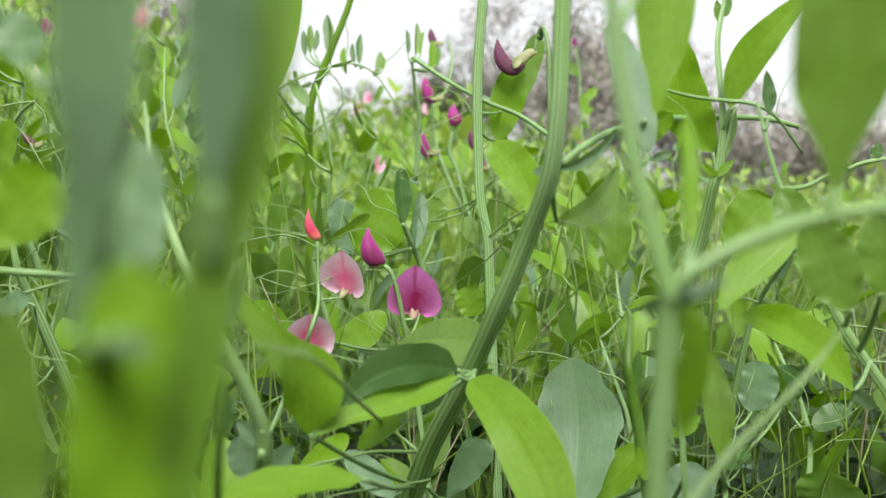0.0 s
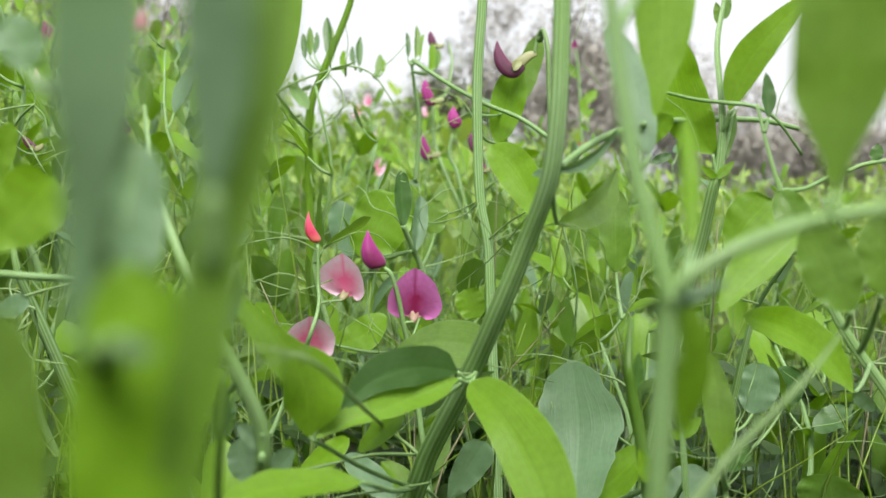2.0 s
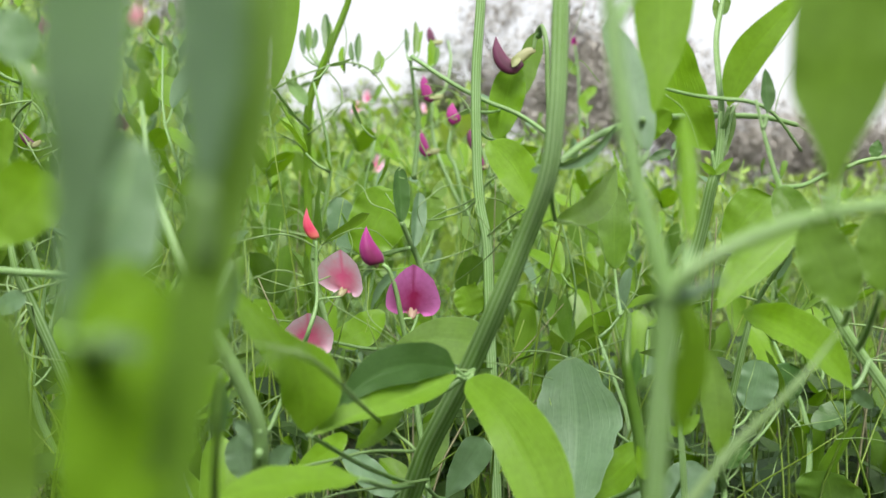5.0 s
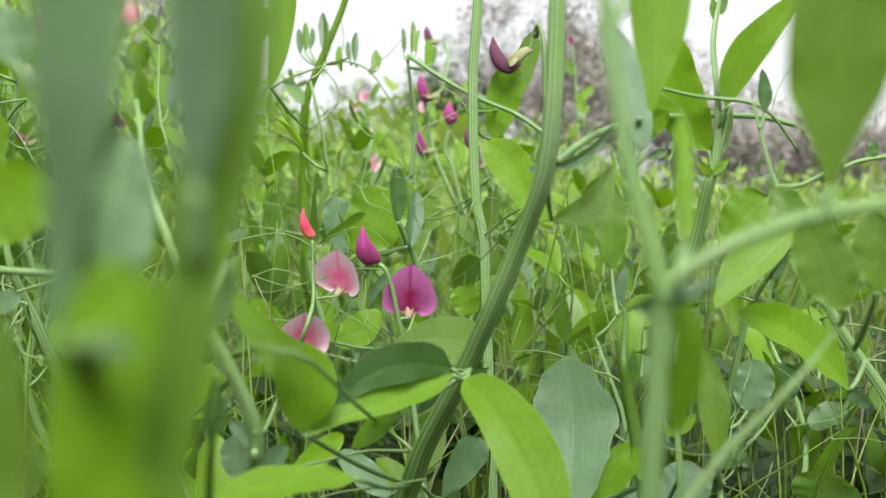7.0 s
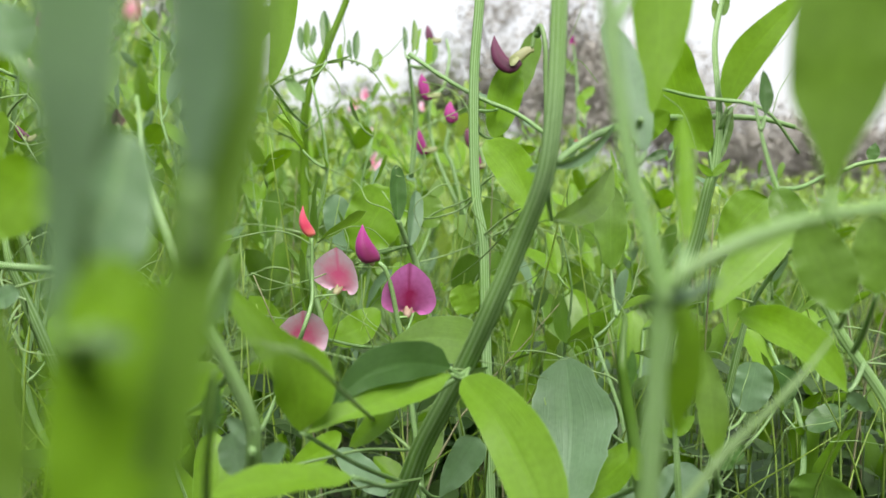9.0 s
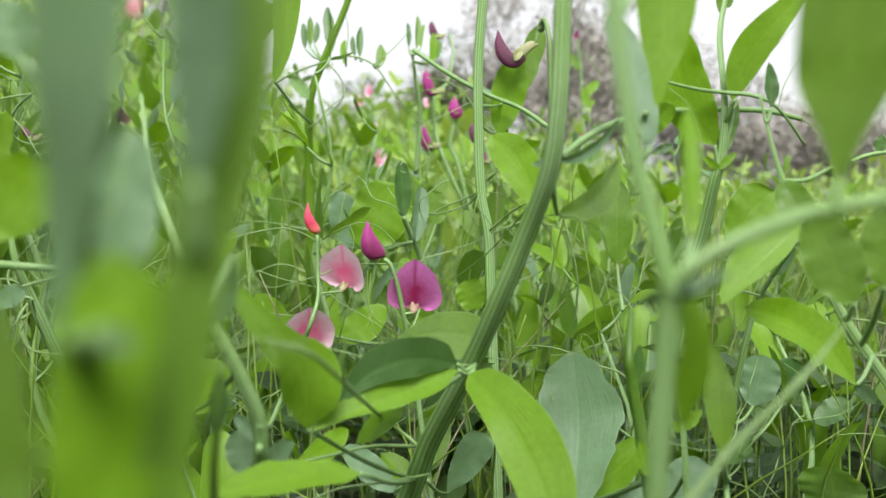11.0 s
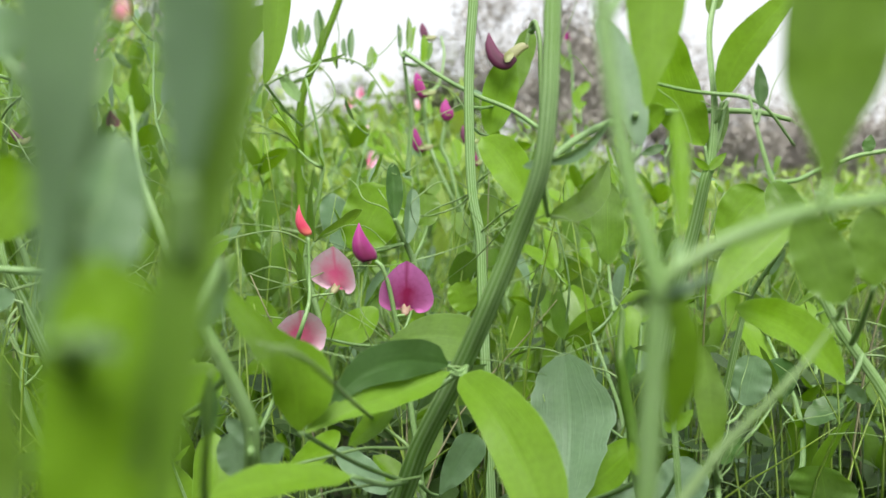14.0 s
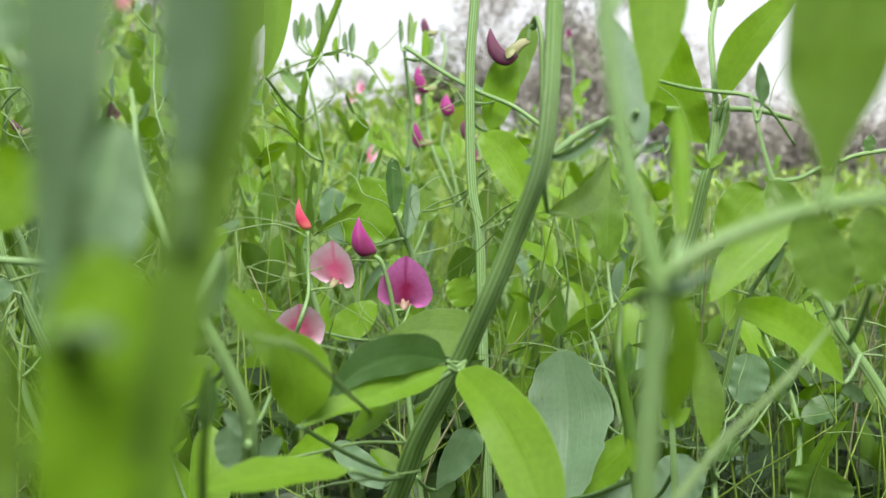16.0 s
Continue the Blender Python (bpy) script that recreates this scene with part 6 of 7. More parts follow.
stem(p, [(0.6102, 2.1837, -0.01), (0.6017, 2.1909, 0.0934), (0.596, 2.1957, 0.1623), (0.5916, 2.1994, 0.2153), (0.5843, 2.2013, 0.2413), (0.5814, 2.2019, 0.2504)], [0.0053, 0.0040, 0.0027], STEM, section=ROUND)
flower(p, (0.5814, 2.2019, 0.2504), (0.5, 0.62, 0.26), (0.1, -0.03, 1), 0.0321, PINK, PINK, 30, 0.05, 44, 1, 0)
leaflet(p, (0.5916, 2.1994, 0.214), (0.569, 2.2011, 0.2391), 0.0133, (-0.03, -1, 0.04), 0.00, 0.00, 8, MID, "oval")
leaflet(p, (0.5945, 2.1967, 0.1755), (0.6184, 2.1982, 0.1981), 0.0146, (-0.23, -0.92, 0.31), 0.00, 0.00, 8, FRESH, "oval")
p = plant(0.711, 2.056, "slender sweet pea holding up a single violet flower")
stem(p, [(0.714, 1.9832, -0.01), (0.7063, 1.9904, 0.0923), (0.7012, 1.9951, 0.1605), (0.6972, 1.9988, 0.2135), (0.6905, 2.0008, 0.2413), (0.6879, 2.0016, 0.2524)], [0.0053, 0.0040, 0.0027], STEM, section=ROUND)
flower(p, (0.6879, 2.0016, 0.2524), (-0.5, 0.62, 0.26), (0.1, -0.03, 1), 0.0212, VIOLET, VIOLET, 50, 0.05, 45, 1, 0)
leaflet(p, (0.6972, 1.9987, 0.2122), (0.7198, 2.0005, 0.2373), 0.0133, (-0.05, -0.99, 0.11), 0.00, 0.00, 8, MID, "oval")
leaflet(p, (0.6998, 1.9961, 0.1737), (0.6759, 1.9976, 0.1963), 0.0146, (-0.28, -0.93, -0.23), 0.00, 0.00, 8, FRESH, "oval")
p = plant(0.739, 1.955, "slender sweet pea holding up a single violet flower")
stem(p, [(0.7385, 1.883, -0.01), (0.7329, 1.8884, 0.0678), (0.7292, 1.892, 0.1197), (0.7254, 1.8957, 0.1727), (0.7191, 1.8977, 0.2014), (0.7166, 1.8985, 0.2125)], [0.0053, 0.0040, 0.0027], STEM, section=ROUND)
flower(p, (0.7166, 1.8985, 0.2125), (0.5, 0.62, 0.26), (0.1, -0.03, 1), 0.0189, VIOLET, VIOLET, 50, 0.05, 46, 1, 0)
leaflet(p, (0.7254, 1.8956, 0.1714), (0.7028, 1.8974, 0.1965), 0.0133, (-0.08, -1, 0), 0.00, 0.00, 8, MID, "oval")
leaflet(p, (0.7279, 1.893, 0.133), (0.7518, 1.8945, 0.1555), 0.0146, (-0.3, -0.88, 0.37), 0.00, 0.00, 8, FRESH, "oval")
p = plant(0.241, 1.446, "slender sweet pea holding up a single red flower")
stem(p, [(0.2514, 1.3817, -0.01), (0.2422, 1.3939, 0.1641), (0.2361, 1.402, 0.2801), (0.2333, 1.4057, 0.3331), (0.2287, 1.4081, 0.3665), (0.2268, 1.4087, 0.3749)], [0.0053, 0.0040, 0.0027], STEM, section=ROUND)
flower(p, (0.2268, 1.4087, 0.3749), (-0.5, 0.62, 0.26), (0.1, -0.03, 1), 0.0130, RED, RED, 50, 0.05, 47, 1, 0)
leaflet(p, (0.2333, 1.4056, 0.3318), (0.2559, 1.4074, 0.3569), 0.0133, (0.08, -1, 0), 0.00, 0.00, 8, MID, "oval")
leaflet(p, (0.2352, 1.403, 0.2934), (0.2113, 1.4045, 0.3159), 0.0146, (-0.23, -0.96, -0.17), 0.00, 0.00, 8, FRESH, "oval")
p = plant(0.551, 1.242, "slender sweet pea holding up a single violet flower")
stem(p, [(0.5421, 1.1813, -0.01), (0.541, 1.183, 0.0151), (0.5402, 1.1842, 0.0319), (0.5378, 1.1879, 0.0849), (0.5338, 1.1904, 0.1201), (0.5323, 1.1907, 0.1257)], [0.0053, 0.0040, 0.0027], STEM, section=ROUND)
flower(p, (0.5323, 1.1907, 0.1257), (0.5, 0.62, 0.26), (0.1, -0.03, 1), 0.0159, VIOLET, VIOLET, 30, 0.05, 48, 1, 0)
leaflet(p, (0.5378, 1.1878, 0.0836), (0.5153, 1.1896, 0.1087), 0.0133, (-0.06, -1, 0.02), 0.00, 0.00, 8, MID, "oval")
leaflet(p, (0.5394, 1.1851, 0.0451), (0.5633, 1.1867, 0.0677), 0.0146, (-0.37, -0.81, 0.45), 0.00, 0.00, 8, FRESH, "oval")
p = plant(0.585, 1.242, "slender sweet pea holding up a single pink flower")
stem(p, [(0.5751, 1.1813, -0.01), (0.5743, 1.1826, 0.0094), (0.5737, 1.1835, 0.0223), (0.5713, 1.1872, 0.0753), (0.5673, 1.1897, 0.1106), (0.5657, 1.1901, 0.1167)], [0.0053, 0.0040, 0.0027], STEM, section=ROUND)
flower(p, (0.5657, 1.1901, 0.1167), (-0.5, 0.62, 0.26), (0.1, -0.03, 1), 0.0143, PINK, PINK, 30, 0.05, 49, 1, 0)
leaflet(p, (0.5713, 1.1871, 0.074), (0.5939, 1.1889, 0.0992), 0.0133, (-0.17, -0.96, 0.22), 0.00, 0.00, 8, MID, "oval")
leaflet(p, (0.5729, 1.1844, 0.0356), (0.549, 1.186, 0.0581), 0.0146, (-0.26, -0.94, -0.21), 0.00, 0.00, 8, FRESH, "oval")
p = plant(0.199, 1.242, "slender sweet pea holding up a single violet flower")
stem(p, [(0.2132, 1.1813, -0.01), (0.2019, 1.1988, 0.2402), (0.1944, 1.2104, 0.4071), (0.192, 1.2141, 0.46), (0.188, 1.2166, 0.4953), (0.1864, 1.2171, 0.5025)], [0.0053, 0.0040, 0.0027], STEM, section=ROUND)
flower(p, (0.1864, 1.2171, 0.5025), (0.5, 0.62, 0.26), (0.1, -0.03, 1), 0.0112, VIOLET, VIOLET, 50, 0.05, 50, 1, 0)
leaflet(p, (0.192, 1.214, 0.4587), (0.1694, 1.2158, 0.4839), 0.0133, (-0.06, -1, 0.02), 0.00, 0.00, 8, MID, "oval")
leaflet(p, (0.1936, 1.2113, 0.4203), (0.2175, 1.2129, 0.4428), 0.0146, (-0.11, -0.98, 0.19), 0.00, 0.00, 8, FRESH, "oval")
p = plant(-0.377, 1.038, "slender sweet pea holding up a single dark flower")
stem(p, [(-0.3604, 0.9808, -0.01), (-0.3669, 0.9928, 0.1616), (-0.3712, 1.0008, 0.2759), (-0.3732, 1.0045, 0.3289), (-0.3765, 1.0071, 0.366), (-0.3778, 1.0073, 0.3688)], [0.0053, 0.0040, 0.0027], STEM, section=ROUND)
flower(p, (-0.3778, 1.0073, 0.3688), (-0.5, 0.62, 0.26), (0.1, -0.03, 1), 0.0186, MAROON, MAROON, 30, 0.05, 51, 1, 0)
leaflet(p, (-0.3732, 1.0044, 0.3276), (-0.3506, 1.0061, 0.3528), 0.0133, (0.36, -0.9, -0.26), 0.00, 0.00, 8, MID, "oval")
leaflet(p, (-0.3718, 1.0017, 0.2892), (-0.3957, 1.0033, 0.3117), 0.0146, (0.02, -1, 0.09), 0.00, 0.00, 8, FRESH, "oval")

# ---- ground ----
def ground_height(x, y):
    return 0.012 * noise.noise(Vector((x * 2.3, y * 2.3, 0.4))) + 0.05 * noise.noise(Vector((x * 0.3, y * 0.3, 2.0))) * min(1.0, math.hypot(x, y) / 4)


def make_ground():
    steps = [math.copysign(abs(t) ** 3.2, t) * 400 for t in np.linspace(-1, 1, 121)]
    verts = [(x, y + 1.5, ground_height(x, y + 1.5)) for y in steps for x in steps]
    ob = build("ground", verts, quads(121, 121), SOIL)
    return tagged(ob, "bare brown soil with crumbs between the plants", "ground", "", "structure")


make_ground()


# ---- the patch behind: whole plants, built once each and copied ----
def field_parts(rnd, height, rows, cols, flowers=0, dense=1.0):
    """The pieces of one upright plant: stem line, leaflets, tendrils, stipules and flower stalks, at the origin."""
    pieces = {"stem": [], "leaflet": [], "tendril": [], "stipule": [], "flower": []}
    lean, way = rnd.uniform(0.02, 0.14), rnd.uniform(0, 6.28)
    count = max(4, int(height / 0.06 * dense))
    line = []
    for i in range(count + 1):
        t = i / count
        zig = 0.006 * (-1) ** i
        line.append((math.cos(way) * lean * t * t * height * 2 + zig * math.cos(way + 1.5), math.sin(way) * lean * t * t * height * 2 + zig * math.sin(way + 1.5), height * t - 0.01))
    pieces["stem"].append(tube(line, [0.0050, 0.0046, 0.0036, 0.0016], WINGED[::3] if rows < 9 else WINGED, (math.cos(way), math.sin(way), 0), 2 if rows < 9 else 3))
    for i in range(1, count + 1):
        t = i / count
        node = np.array(line[i])
        side = way + (1.57 if i % 2 else -1.57) + rnd.uniform(-0.7, 0.7)
        out = np.array([math.cos(side), math.sin(side), 0])
        rise = rnd.uniform(0.5, 1.3)
        reach = rnd.uniform(0.010, 0.024)
        fork = node + unit(out + np.array([0, 0, rise])) * reach
        pieces["stem"].append(tube([node, (node + fork) / 2 + np.array([0, 0, -0.002]), fork], [0.0022, 0.0014], ROUND[::2] if rows < 9 else ROUND, (0, -1, 0.3), 1 if rows < 9 else 2))
        scale = 1.0 if t < 0.75 else 1.0 - 2.2 * (t - 0.75)
        cross = np.array([-out[1], out[0], 0])
        for k in (-1, 1):
            size = rnd.uniform(0.036, 0.068) * scale
            to = unit(out * rnd.uniform(0.2, 0.9) + cross * k * rnd.uniform(0.35, 0.8) + np.array([0, 0, rnd.uniform(0.3, 1.9)]))
            face = unit(np.array([0, 0, 1.0]) - out * rnd.uniform(0.2, 1.2) + cross * k * rnd.uniform(-0.5, 0.5))
            pieces["leaflet"].append(blade(fork, fork + to * size, size * rnd.uniform(0.32, 0.50), face, rnd.uniform(-0.05, 0.05), rnd.uniform(-0.08, 0.08),
                                           rnd.uniform(4, 26), rnd.choice(("oval", "oval", "long", "spoon")), 0.02, rows, cols, rnd.uniform(-25, 25), rnd))
        for k in ((-1, 1) if rows < 9 else (1,)):
            to = unit(cross * k + np.array([0, 0, 0.9]) + out * 0.3)
            pieces["stipule"].append(blade(node, node + to * rnd.uniform(0.010, 0.016), 0.005, (0.2, -1, 0.4), 0, 0, 15, "lance", 0, 4, 3, 0, rnd))
        if rnd.random() < 0.8:
            p, d = fork.copy(), unit(out + np.array([0, 0, rnd.uniform(0.2, 1.4)]))
            curl, pts = rnd.uniform(-0.7, 0.7), [fork]
            for _ in range(6):
                p = p + d * rnd.uniform(0.008, 0.016)
                d = unit(d + cross * curl * 0.45 + np.array([rnd.uniform(-0.35, 0.35), rnd.uniform(-0.35, 0.35), rnd.uniform(-0.5, 0.2)]))
                pts.append(p)
            pieces["tendril"].append(tube(pts, [0.0011, 0.0006], ROUND[::2], (0, -1, 0.3), 1 if rows < 9 else 3))
            q, e, pts2 = pts[2], unit(d - cross * curl), [pts[2]]
            for _ in range(4):
                q = q + e * rnd.uniform(0.008, 0.014)
                e = unit(e + np.array([rnd.uniform(-0.5, 0.5), rnd.uniform(-0.5, 0.5), rnd.uniform(-0.3, 0.4)]))
                pts2.append(q)
            pieces["tendril"].append(tube(pts2, [0.0009, 0.0005], ROUND[::2], (0, -1, 0.3), 1 if rows < 9 else 3))
    for k in range(flowers):
        node = np.array(line[rnd.randint(int(count * 0.55), count)])
        a = rnd.uniform(0, 6.28)
        end = node + np.array([math.cos(a) * 0.03, math.sin(a) * 0.03, rnd.uniform(0.04, 0.09)])
        pieces["stem"].append(tube([node, (node + end) / 2 + np.array([0, 0, 0.01]), end], [0.0018, 0.0012], ROUND, (0, -1, 0.3), 3))
        pieces["flower"].append((end, (math.cos(a), math.sin(a), 0.1)))
    return pieces


NEAR_LABEL = "leafy green sweet pea with forked tendrils"
FAR_LABEL = "leafy sweet pea standing farther back in the patch"


def near_plant(seed, height, flowers, petal):
    rnd = random.Random(seed)
    pieces = field_parts(rnd, height, 11, 5, flowers)
    ob = plant(0, 0, NEAR_LABEL + (" and a few flowers" if flowers else ""))
    v, f, u = merge(pieces["stem"])
    build("stem", v, f, STEM, ob, "", u)
    for i, (v, f, u) in enumerate(pieces["leaflet"]):
        build("leaflet", v, f, (FRESH, FRESH, MID, WAXY)[rnd.randint(0, 3)], ob, "", u)
    for v, f, u in pieces["tendril"]:
        build("tendril", v, f, STEM_PALE, ob, "", u)
    for v, f, u in pieces["stipule"]:
        build("stipule", v, f, FRESH, ob, "", u)
    for i, (at, to) in enumerate(pieces["flower"]):
        flower(ob, at, to, (0, 0, 1), 0.026, petal, CREAM, 40, 0.1, seed + i)
    return ob


def far_plant(seed, height, flowers, petal):
    rnd = random.Random(seed)
    pieces = field_parts(rnd, height, 6, 3, flowers)
    ob = plant(0, 0, FAR_LABEL + (" with open flowers" if flowers else ""))
    v, f, u = merge(pieces["stem"])
    build("stem", v, f, STEM, ob, "", u)
    leaves, curls = pieces["leaflet"] + pieces["stipule"], pieces["tendril"]
    for k in range(3):
        shoot = field_parts(rnd, height * rnd.uniform(0.6, 0.95), 5, 3)
        off = np.array([rnd.uniform(-0.05, 0.05), rnd.uniform(-0.05, 0.05), 0])
        v, f, u = merge(shoot["stem"])
        build("side_shoot", v + off, f, STEM, ob, "", u)
        leaves += [(v + off, f, u) for v, f, u in shoot["leaflet"]]
        curls += [(v + off, f, u) for v, f, u in shoot["tendril"][::2]]
    v, f, u = merge(leaves)
    tagged(build("foliage", v, f, FIELD, ob, "", u), kind="stuff")
    v, f, u = merge(curls)
    tagged(build("tendril_tangle", v, f, STEM_PALE, ob, "", u), kind="stuff")
    for i, (at, to) in enumerate(pieces["flower"]):
        flower(ob, at, to, (0, 0, 1), 0.028, petal, petal, 35, 0.1, seed + i)
    return ob


def stand_height(x, y):
    """How tall the stand grows: tall on one flank, knee-high across the middle, low in the open corner."""
    s = x / max(y, 0.1)
    rise = np.interp(s, [-0.6, -0.34, -0.22, -0.12, 0.02, 0.16, 0.30, 0.55], [0.27, 0.25, 0.13, 0.118, 0.105, 0.075, 0.03, 0.03])
    return 0.29 + rise * min(y, 3.2)


def place_field():
    rnd = random.Random(11)
    kinds_near = [near_plant(100 + i, 0.42 + 0.03 * i, (0, 0, 0, 0, 0, 1)[i], (VIOLET, VIOLET, MAROON, PINK, VIOLET, PINK)[i]) for i in range(6)]
    kinds_far = [far_plant(200 + i, 0.42 + 0.04 * i, (0, 0, 0, 0, 0, 1, 2)[i], (PINK, VIOLET, RED, PINK, PINK, VIOLET, PINK)[i]) for i in range(7)]
    near_h = [0.42 + 0.03 * i for i in range(6)]
    far_h = [0.42 + 0.04 * i for i in range(7)]
    spots, used = [], set()

    def put(kinds, heights, x, y):
        want = stand_height(x, y) * rnd.uniform(0.82, 1.06)
        i = min(range(len(kinds)), key=lambda k: abs(heights[k] - want) + rnd.uniform(0, 0.10) + (0.3 if k > 4 and rnd.random() < 0.9 else 0.0))
        sc = max(0.45, min(1.35, want / heights[i]))
        m = pose(x, y, ground_height(x, y) - 0.004, rnd.uniform(-7, 7), rnd.uniform(-7, 7), rnd.uniform(0, 360))
        if i not in used and kinds is kinds_near or (i + 50) not in used and kinds is kinds_far:
            used.add(i if kinds is kinds_near else i + 50)
            kinds[i].matrix_basis = m
            kinds[i].scale = (sc, sc, sc)
        else:
            keep = kinds[i].scale.copy()
            kinds[i].scale = (sc, sc, sc)
            copy_thing(kinds[i], m)
            kinds[i].scale = keep
        spots.append((x, y))

    def free(x, y, gap):
        return all((x - a) ** 2 + (y - b) ** 2 > gap * gap for a, b in spots)

    tries = 0
    while len(spots) < 128 and tries < 9000:
        tries += 1
        y = rnd.uniform(0.52, 1.25)
        x = rnd.uniform(-0.62 * y - 0.1, 0.62 * y + 0.1)
        if x / y > 0.12 and rnd.random() < 0.4:
            continue
        if free(x, y, 0.056):
            put(kinds_near, near_h, x, y)
    done = len(spots)
    tries = 0
    while len(spots) < done + 165 and tries < 9000:
        tries += 1
        y = 1.15 + 1.75 * rnd.random() ** 1.1
        x = rnd.uniform(-0.68 * y - 0.2, 0.68 * y + 0.2)
        if x / y > 0.14 and rnd.random() < 0.45:
            continue
        if free(x, y, 0.07 + 0.012 * y):
            put(kinds_far, far_h, x, y)
    for k, ob in enumerate(kinds_near + kinds_far):
        if (k if k < 6 else k + 44) not in used:
            x, y = -1.1 + 0.19 * k, 1.9 + 0.13 * (k % 3)
            ob.matrix_basis = pose(x, y, ground_height(x, y) - 0.004, 3, -4, 50 * k)


def far_field():
    """All that grows beyond arm's reach, and behind the eye, too small to tell apart, plus an unseen ring added for
    shade.
    """
    rnd = random.Random(23)
    kinds = []
    for k in range(6):
        piece = field_parts(rnd, 0.45 + 0.03 * k, 4, 3, 0)
        leaves, stalks = list(piece["leaflet"]), list(piece["stem"])
        for _ in range(3):
            shoot = field_parts(rnd, 0.38 + 0.03 * k, 4, 3, 0)
            off = np.array([rnd.uniform(-0.09, 0.09), rnd.uniform(-0.09, 0.09), 0])
            leaves += [(v + off, f, u) for v, f, u in shoot["leaflet"]]
            stalks += [(v + off, f, u) for v, f, u in shoot["stem"][::3]]
        kinds.append((merge(leaves), merge(stalks), 0.45 + 0.03 * k))
    leaf_out, stem_out = [], []

    def put(x, y, want):
        leaf, stalk, h = kinds[rnd.randint(0, 5)]
        a, sc = rnd.uniform(0, 6.28), want / h
        turn = np.array([[math.cos(a), -math.sin(a), 0], [math.sin(a), math.cos(a), 0], [rnd.uniform(-0.1, 0.1), rnd.uniform(-0.1, 0.1), 1]]).T * sc
        at = np.array([x, y, ground_height(x, y)])
        leaf_out.append((leaf[0] @ turn + at, leaf[1], leaf[2]))
        stem_out.append((stalk[0] @ turn + at, stalk[1], stalk[2]))

    for _ in range(620):
        y = 2.7 + 6.2 * rnd.random() ** 1.3
        x = rnd.uniform(-0.68 * y - 0.2, 0.68 * y + 0.2)
        if x / y > 0.14 and rnd.random() < 0.35:
            continue
        put(x, y, stand_height(x, y) * rnd.uniform(0.75, 1.08))
    for _ in range(2300):
        a, r = rnd.uniform(0, 6.28), 0.55 + 6.8 * rnd.random() ** 0.6
        x, y = r * math.cos(a), r * math.sin(a) - 0.2
        if y < 1.42 * abs(x) - 0.25 and (y > 0.1 or r > 0.9):
            put(x, y, rnd.uniform(0.32, 0.58))
    # tall plants out of view, added to keep sun off the near leaves
    for _ in range(75):
        a, r = rnd.uniform(3.0, 6.42), 0.30 + 0.65 * rnd.random()
        put(r * math.cos(a), r * math.sin(a) - 0.06, rnd.uniform(0.66, 0.86))
    v, f, u = merge(leaf_out)
    tagged(build("distant_foliage", v, f, FIELD, None, "", u), "light green leaves of the pea stand farther off, and of an unseen shading ring", "foliage", "", "stuff")
    v, f, u = merge(stem_out)
    tagged(build("distant_stalks", v, f, STEM, None, "", u), "thin green stalks of the pea stand farther off, and of an unseen shading ring", "foliage", "", "stuff")


def young_plants():
    """Short leafy shoots filling the foot of the stand."""
    rnd = random.Random(71)
    kinds, spots = [near_plant(300 + i, 0.22, 0, VIOLET) for i in range(4)], []
    while len(spots) < 30:
        y = 0.44 + 0.34 * rnd.random()
        x = rnd.uniform(-0.55 * y, 0.58 * y)
        if any((x - a) ** 2 + (y - b) ** 2 < 0.045 ** 2 for a, b in spots):
            continue
        m = pose(x, y, ground_height(x, y) - 0.004, rnd.uniform(-9, 9), rnd.uniform(-9, 9), rnd.uniform(0, 360))
        k = len(spots)
        if k < 4:
            kinds[k].matrix_basis = m
        else:
            copy_thing(kinds[k % 4], m)
        spots.append((x, y))


place_field()
young_plants()
far_field()


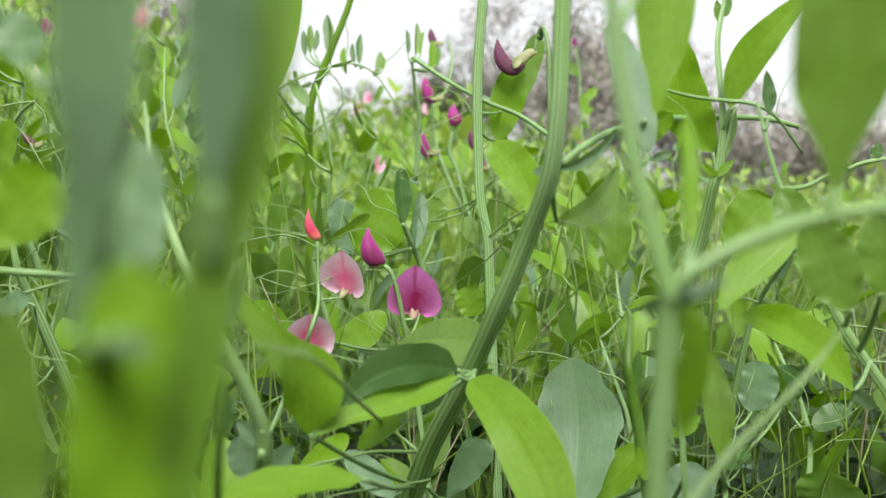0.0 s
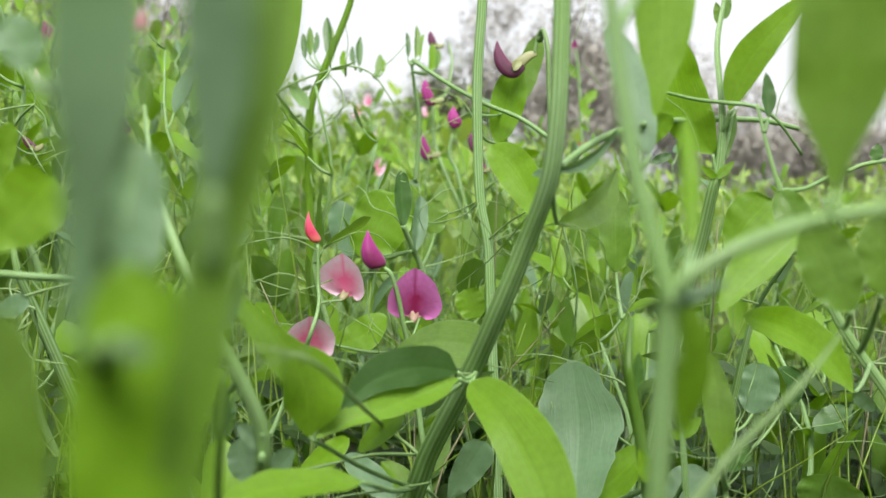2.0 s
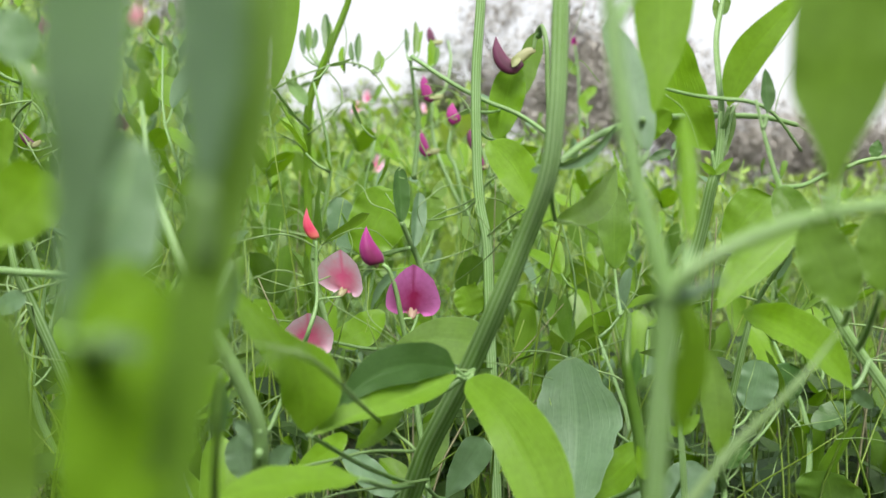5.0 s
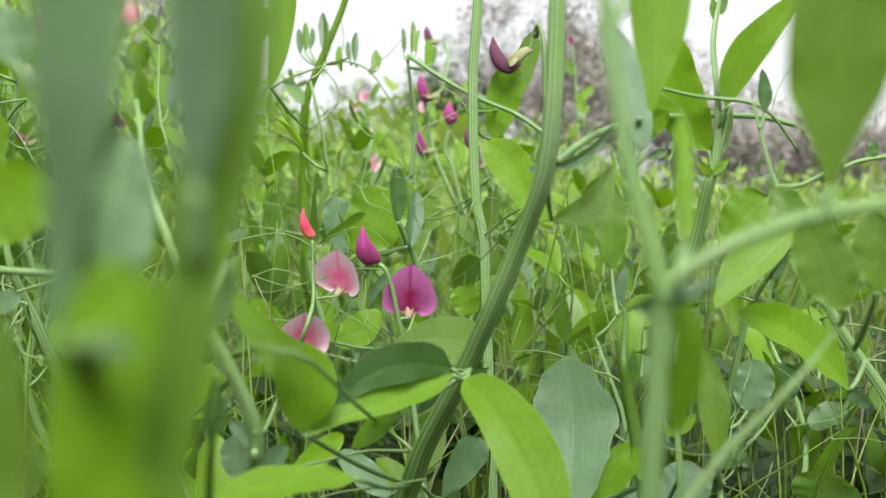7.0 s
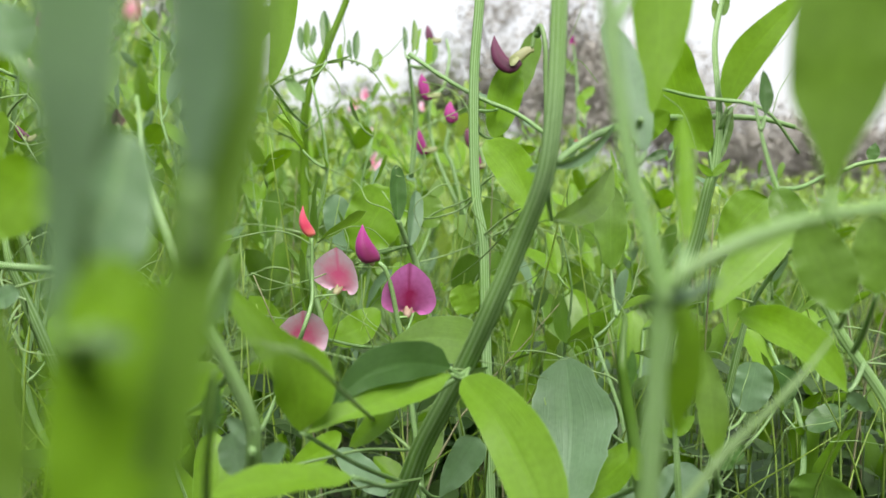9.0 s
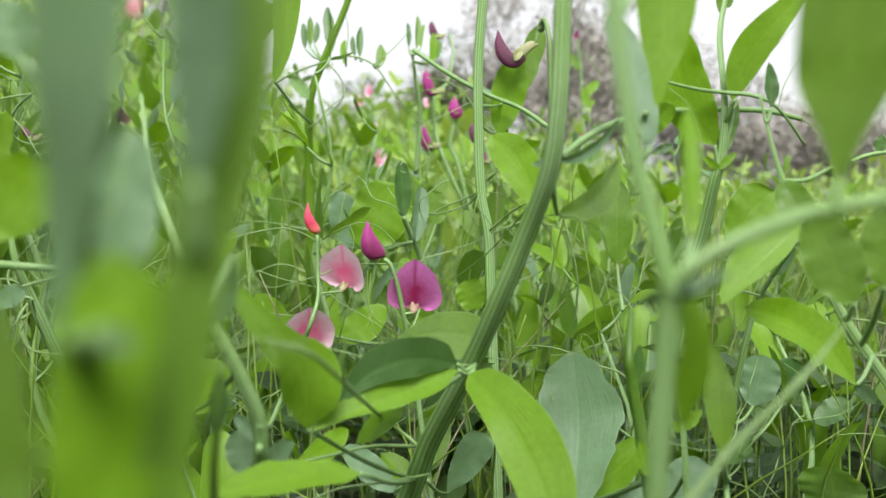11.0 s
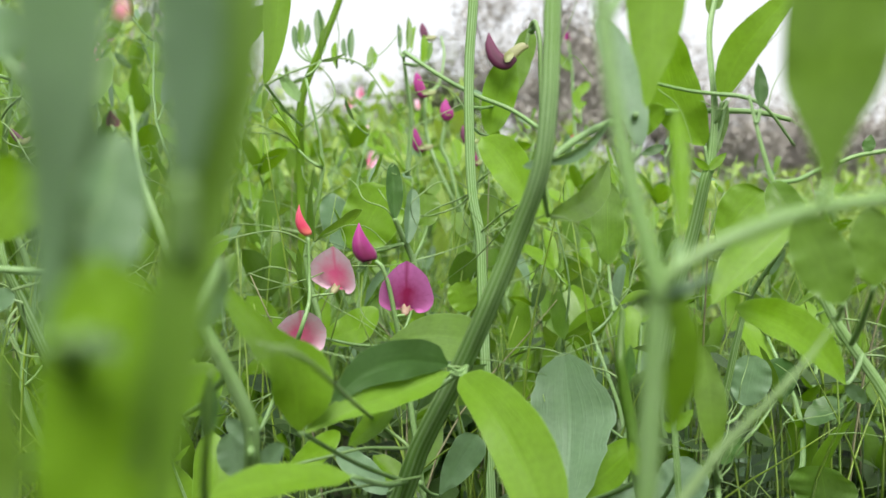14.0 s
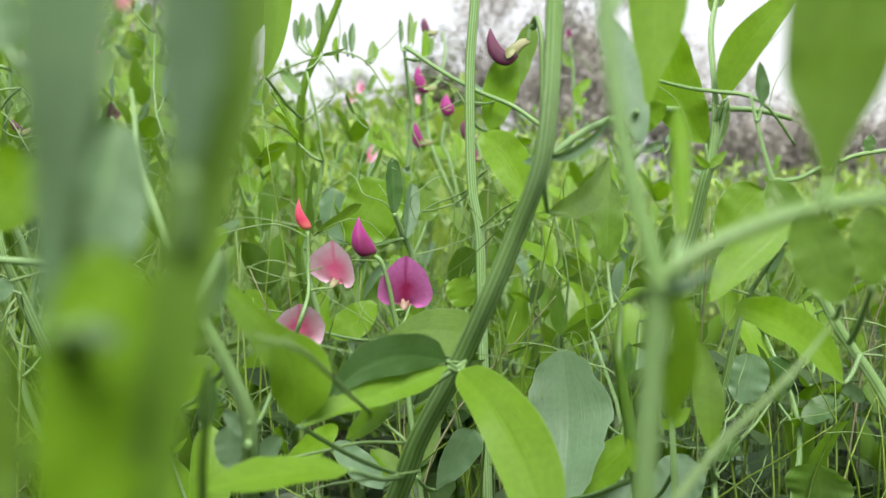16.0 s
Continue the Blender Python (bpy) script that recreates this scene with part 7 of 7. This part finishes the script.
# ---- undergrowth ----
def undergrowth():
    rnd = random.Random(5)
    leaves, blades_, straws = [], [], []
    for _ in range(11000):
        y = 0.36 + 3.0 * rnd.random() ** 2.0
        x = rnd.uniform(-0.75 * y - 0.1, 0.75 * y + 0.1)
        z = ground_height(x, y)
        top = z + rnd.uniform(0.015, 0.11 if y < 0.5 else 0.20 if y < 1.0 else 0.14) * (0.3 + 0.7 * rnd.random())
        base = np.array([x, y, top])
        a = rnd.uniform(0, 6.28)
        size = rnd.uniform(0.014, 0.042)
        tip = base + np.array([math.cos(a), math.sin(a), rnd.uniform(-0.2, 0.6)]) * size
        leaves.append(blade(base, tip, size * rnd.uniform(0.45, 0.8), (rnd.uniform(-0.4, 0.4), rnd.uniform(-0.6, 0.2), 1), 0, 0, rnd.uniform(2, 20),
                            rnd.choice(("oval", "round", "spoon")), 0.02, 5, 3, 0, rnd))
        if rnd.random() < 0.45:
            leaves.append(tube([(x + rnd.uniform(-0.01, 0.01), y, z - 0.004), (x, y, (z + top) / 2), tuple(base)], [0.0016, 0.001], ROUND[::2], (0, -1, 0.2), 1))
    for _ in range(1700):
        y = 0.46 + 3.4 * rnd.random() ** 1.5
        x = rnd.uniform(-0.7 * y - 0.1, 0.7 * y + 0.1)
        z = ground_height(x, y) - 0.004
        h, a, out = rnd.uniform(0.06, 0.24), rnd.uniform(0, 6.28), rnd.uniform(0.02, 0.12)
        d = np.array([math.cos(a), math.sin(a), 0])
        p = np.array([x, y, z])
        pts = [p, p + d * out * 0.25 + np.array([0, 0, h * 0.6]), p + d * out + np.array([0, 0, h])]
        (straws if rnd.random() < 0.12 else blades_).append(tube(pts, [0.0022, 0.0018, 0.0005], ROUND[::2], (0.2, -1, 0.2), 4))
    for _ in range(750):
        y = 0.50 + 2.2 * rnd.random() ** 1.3
        x = rnd.uniform(-0.6 * y, 0.62 * y)
        p = np.array([x, y, ground_height(x, y) - 0.004])
        h, a, out = rnd.uniform(0.16, 0.33), rnd.uniform(0, 6.28), rnd.uniform(0.01, 0.09)
        d = np.array([math.cos(a), math.sin(a), 0])
        pts = [p, p + d * out * 0.3 + np.array([0, 0, h * 0.6]), p + d * out + np.array([0, 0, h])]
        (straws if rnd.random() < 0.10 else blades_).append(tube(pts, [0.0024, 0.0018, 0.0007], ROUND[::2], (0.2, -1, 0.2), 4))
    for _ in range(7000):
        a, r = rnd.uniform(0, 6.28), 0.35 + 8.4 * rnd.random() ** 0.62
        x, y = r * math.cos(a), r * math.sin(a)
        if y > 1.2 * abs(x):
            continue
        p = np.array([x, y, ground_height(x, y)])
        for k in range(3):
            to = np.array([rnd.gauss(0, 0.5), rnd.gauss(0, 0.5), 1.0]) * rnd.uniform(0.04, 0.13)
            leaves.append(blade(p, p + to, rnd.uniform(0.01, 0.03), (rnd.gauss(0, 1), rnd.gauss(0, 1), 0.6), 0, 0.1, 10, "oval", 0, 3, 3, 0, rnd))
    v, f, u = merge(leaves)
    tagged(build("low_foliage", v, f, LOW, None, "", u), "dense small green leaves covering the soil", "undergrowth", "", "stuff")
    v, f, u = merge(blades_)
    tagged(build("grass", v, f, FIELD, None, "", u), "thin green grass and runners among the stems", "grass", "", "stuff")
    v, f, u = merge(straws)
    tagged(build("dry_grass", v, f, STRAW, None, "", u), "pale dry stalks lying among the grass", "dry grass", "", "stuff")


undergrowth()


# ---- scrub and trees beyond the patch ----
def scrub_tree(x, y, height, spread, seed, mat, label):
    rnd = random.Random(seed)
    ob = new("scrub_tree")
    ob.location = (x, y, ground_height(x, y) - 0.05)
    tagged(ob, label, "tree", "scrub beyond the patch")
    v, f, u = tube([(0, 0, 0), (0.05, 0.02, height * 0.25), (rnd.uniform(-0.15, 0.15), 0.05, height * 0.6)], [height * 0.07, height * 0.035], ROUND, (0, -1, 0), 5)
    build("trunk", v, f, BARK, ob, "", u)
    tips = []
    for k in range(11):
        a, lift = rnd.uniform(0, 6.28), rnd.uniform(0.12, 0.5)
        start = np.array([0.03, 0.02, height * lift])
        end = np.array([math.cos(a) * spread * rnd.uniform(0.5, 1), math.sin(a) * spread * rnd.uniform(0.5, 1), height * rnd.uniform(0.5, 0.98)])
        mid = (start + end) / 2 + np.array([rnd.uniform(-0.1, 0.1), rnd.uniform(-0.1, 0.1), -0.06 * height])
        v, f, u = tube([start, mid, end], [height * 0.026, height * 0.008], ROUND, (0, -1, 0), 4)
        build("limb", v, f, BARK, ob, "", u)
        tips += [end, (mid + end) / 2, mid + (end - mid) * 0.75]
    rng = np.random.RandomState(seed)
    at, reach = [], []
    for tip in tips:
        for c in range(rnd.randint(5, 7)):
            center = tip + np.array([rnd.gauss(0, 1), rnd.gauss(0, 1), rnd.gauss(0, 0.8)]) * spread * 0.2
            r = rnd.uniform(0.10, 0.24) * spread
            d = rng.normal(size=(66, 3))
            at.append(center + d / np.linalg.norm(d, axis=1)[:, None] * r * rng.rand(66, 1) ** 0.4)
    at = np.vstack(at)
    at = at[at[:, 2] > height * 0.10]
    count = len(at)
    way = rng.normal(size=(count, 3))
    way /= np.linalg.norm(way, axis=1)[:, None]
    side = np.cross(way, rng.normal(size=(count, 3)) + np.array([0, 0, 1.2]))
    side /= np.linalg.norm(side, axis=1)[:, None] + 1e-6
    length, width = rng.uniform(0.04, 0.085, (count, 1)), rng.uniform(0.010, 0.019, (count, 1))
    sag = np.cross(way, side) * length * 0.12
    v = np.stack([at, at + way * length * 0.45 + side * width + sag, at + way * length, at + way * length * 0.45 - side * width + sag], axis=1).reshape(-1, 3)
    f = [(4 * k, 4 * k + 1, 4 * k + 2, 4 * k + 3) for k in range(count)]
    u = np.tile(np.array([[0.5, 0], [1, 0.5], [0.5, 1], [0, 0.5]]), (count, 1))
    build("crown", v, f, mat, ob, "", u)
    return ob


TREE_LABEL = "grey-green scrubby tree with an open crown"
scrub_tree(1.05, 10.0, 2.30, 1.15, 31, SCRUB, TREE_LABEL)
scrub_tree(2.35, 10.6, 1.95, 1.15, 32, SCRUB, TREE_LABEL)
scrub_tree(3.8, 10.2, 1.25, 1.0, 33, SCRUB, "low grey-green scrub bush")
scrub_tree(5.4, 10.9, 1.15, 1.1, 34, SCRUB, "low grey-green scrub bush")
scrub_tree(-0.1, 11.5, 1.75, 1.0, 35, SCRUB_GREEN, TREE_LABEL)
scrub_tree(-4.6, 9.5, 3.0, 1.3, 36, SCRUB_GREEN, TREE_LABEL)
scrub_tree(-6.2, 10.5, 3.4, 1.5, 37, SCRUB, TREE_LABEL)
scrub_tree(-3.3, 9.6, 3.1, 1.15, 40, SCRUB, TREE_LABEL)
scrub_tree(-5.3, 8.8, 2.8, 1.2, 41, SCRUB_GREEN, TREE_LABEL)
scrub_tree(-1.7, 11.5, 1.2, 0.9, 38, SCRUB_GREEN, "low grey-green scrub bush")
scrub_tree(-3.1, 11.0, 1.8, 1.0, 39, SCRUB_GREEN, TREE_LABEL)
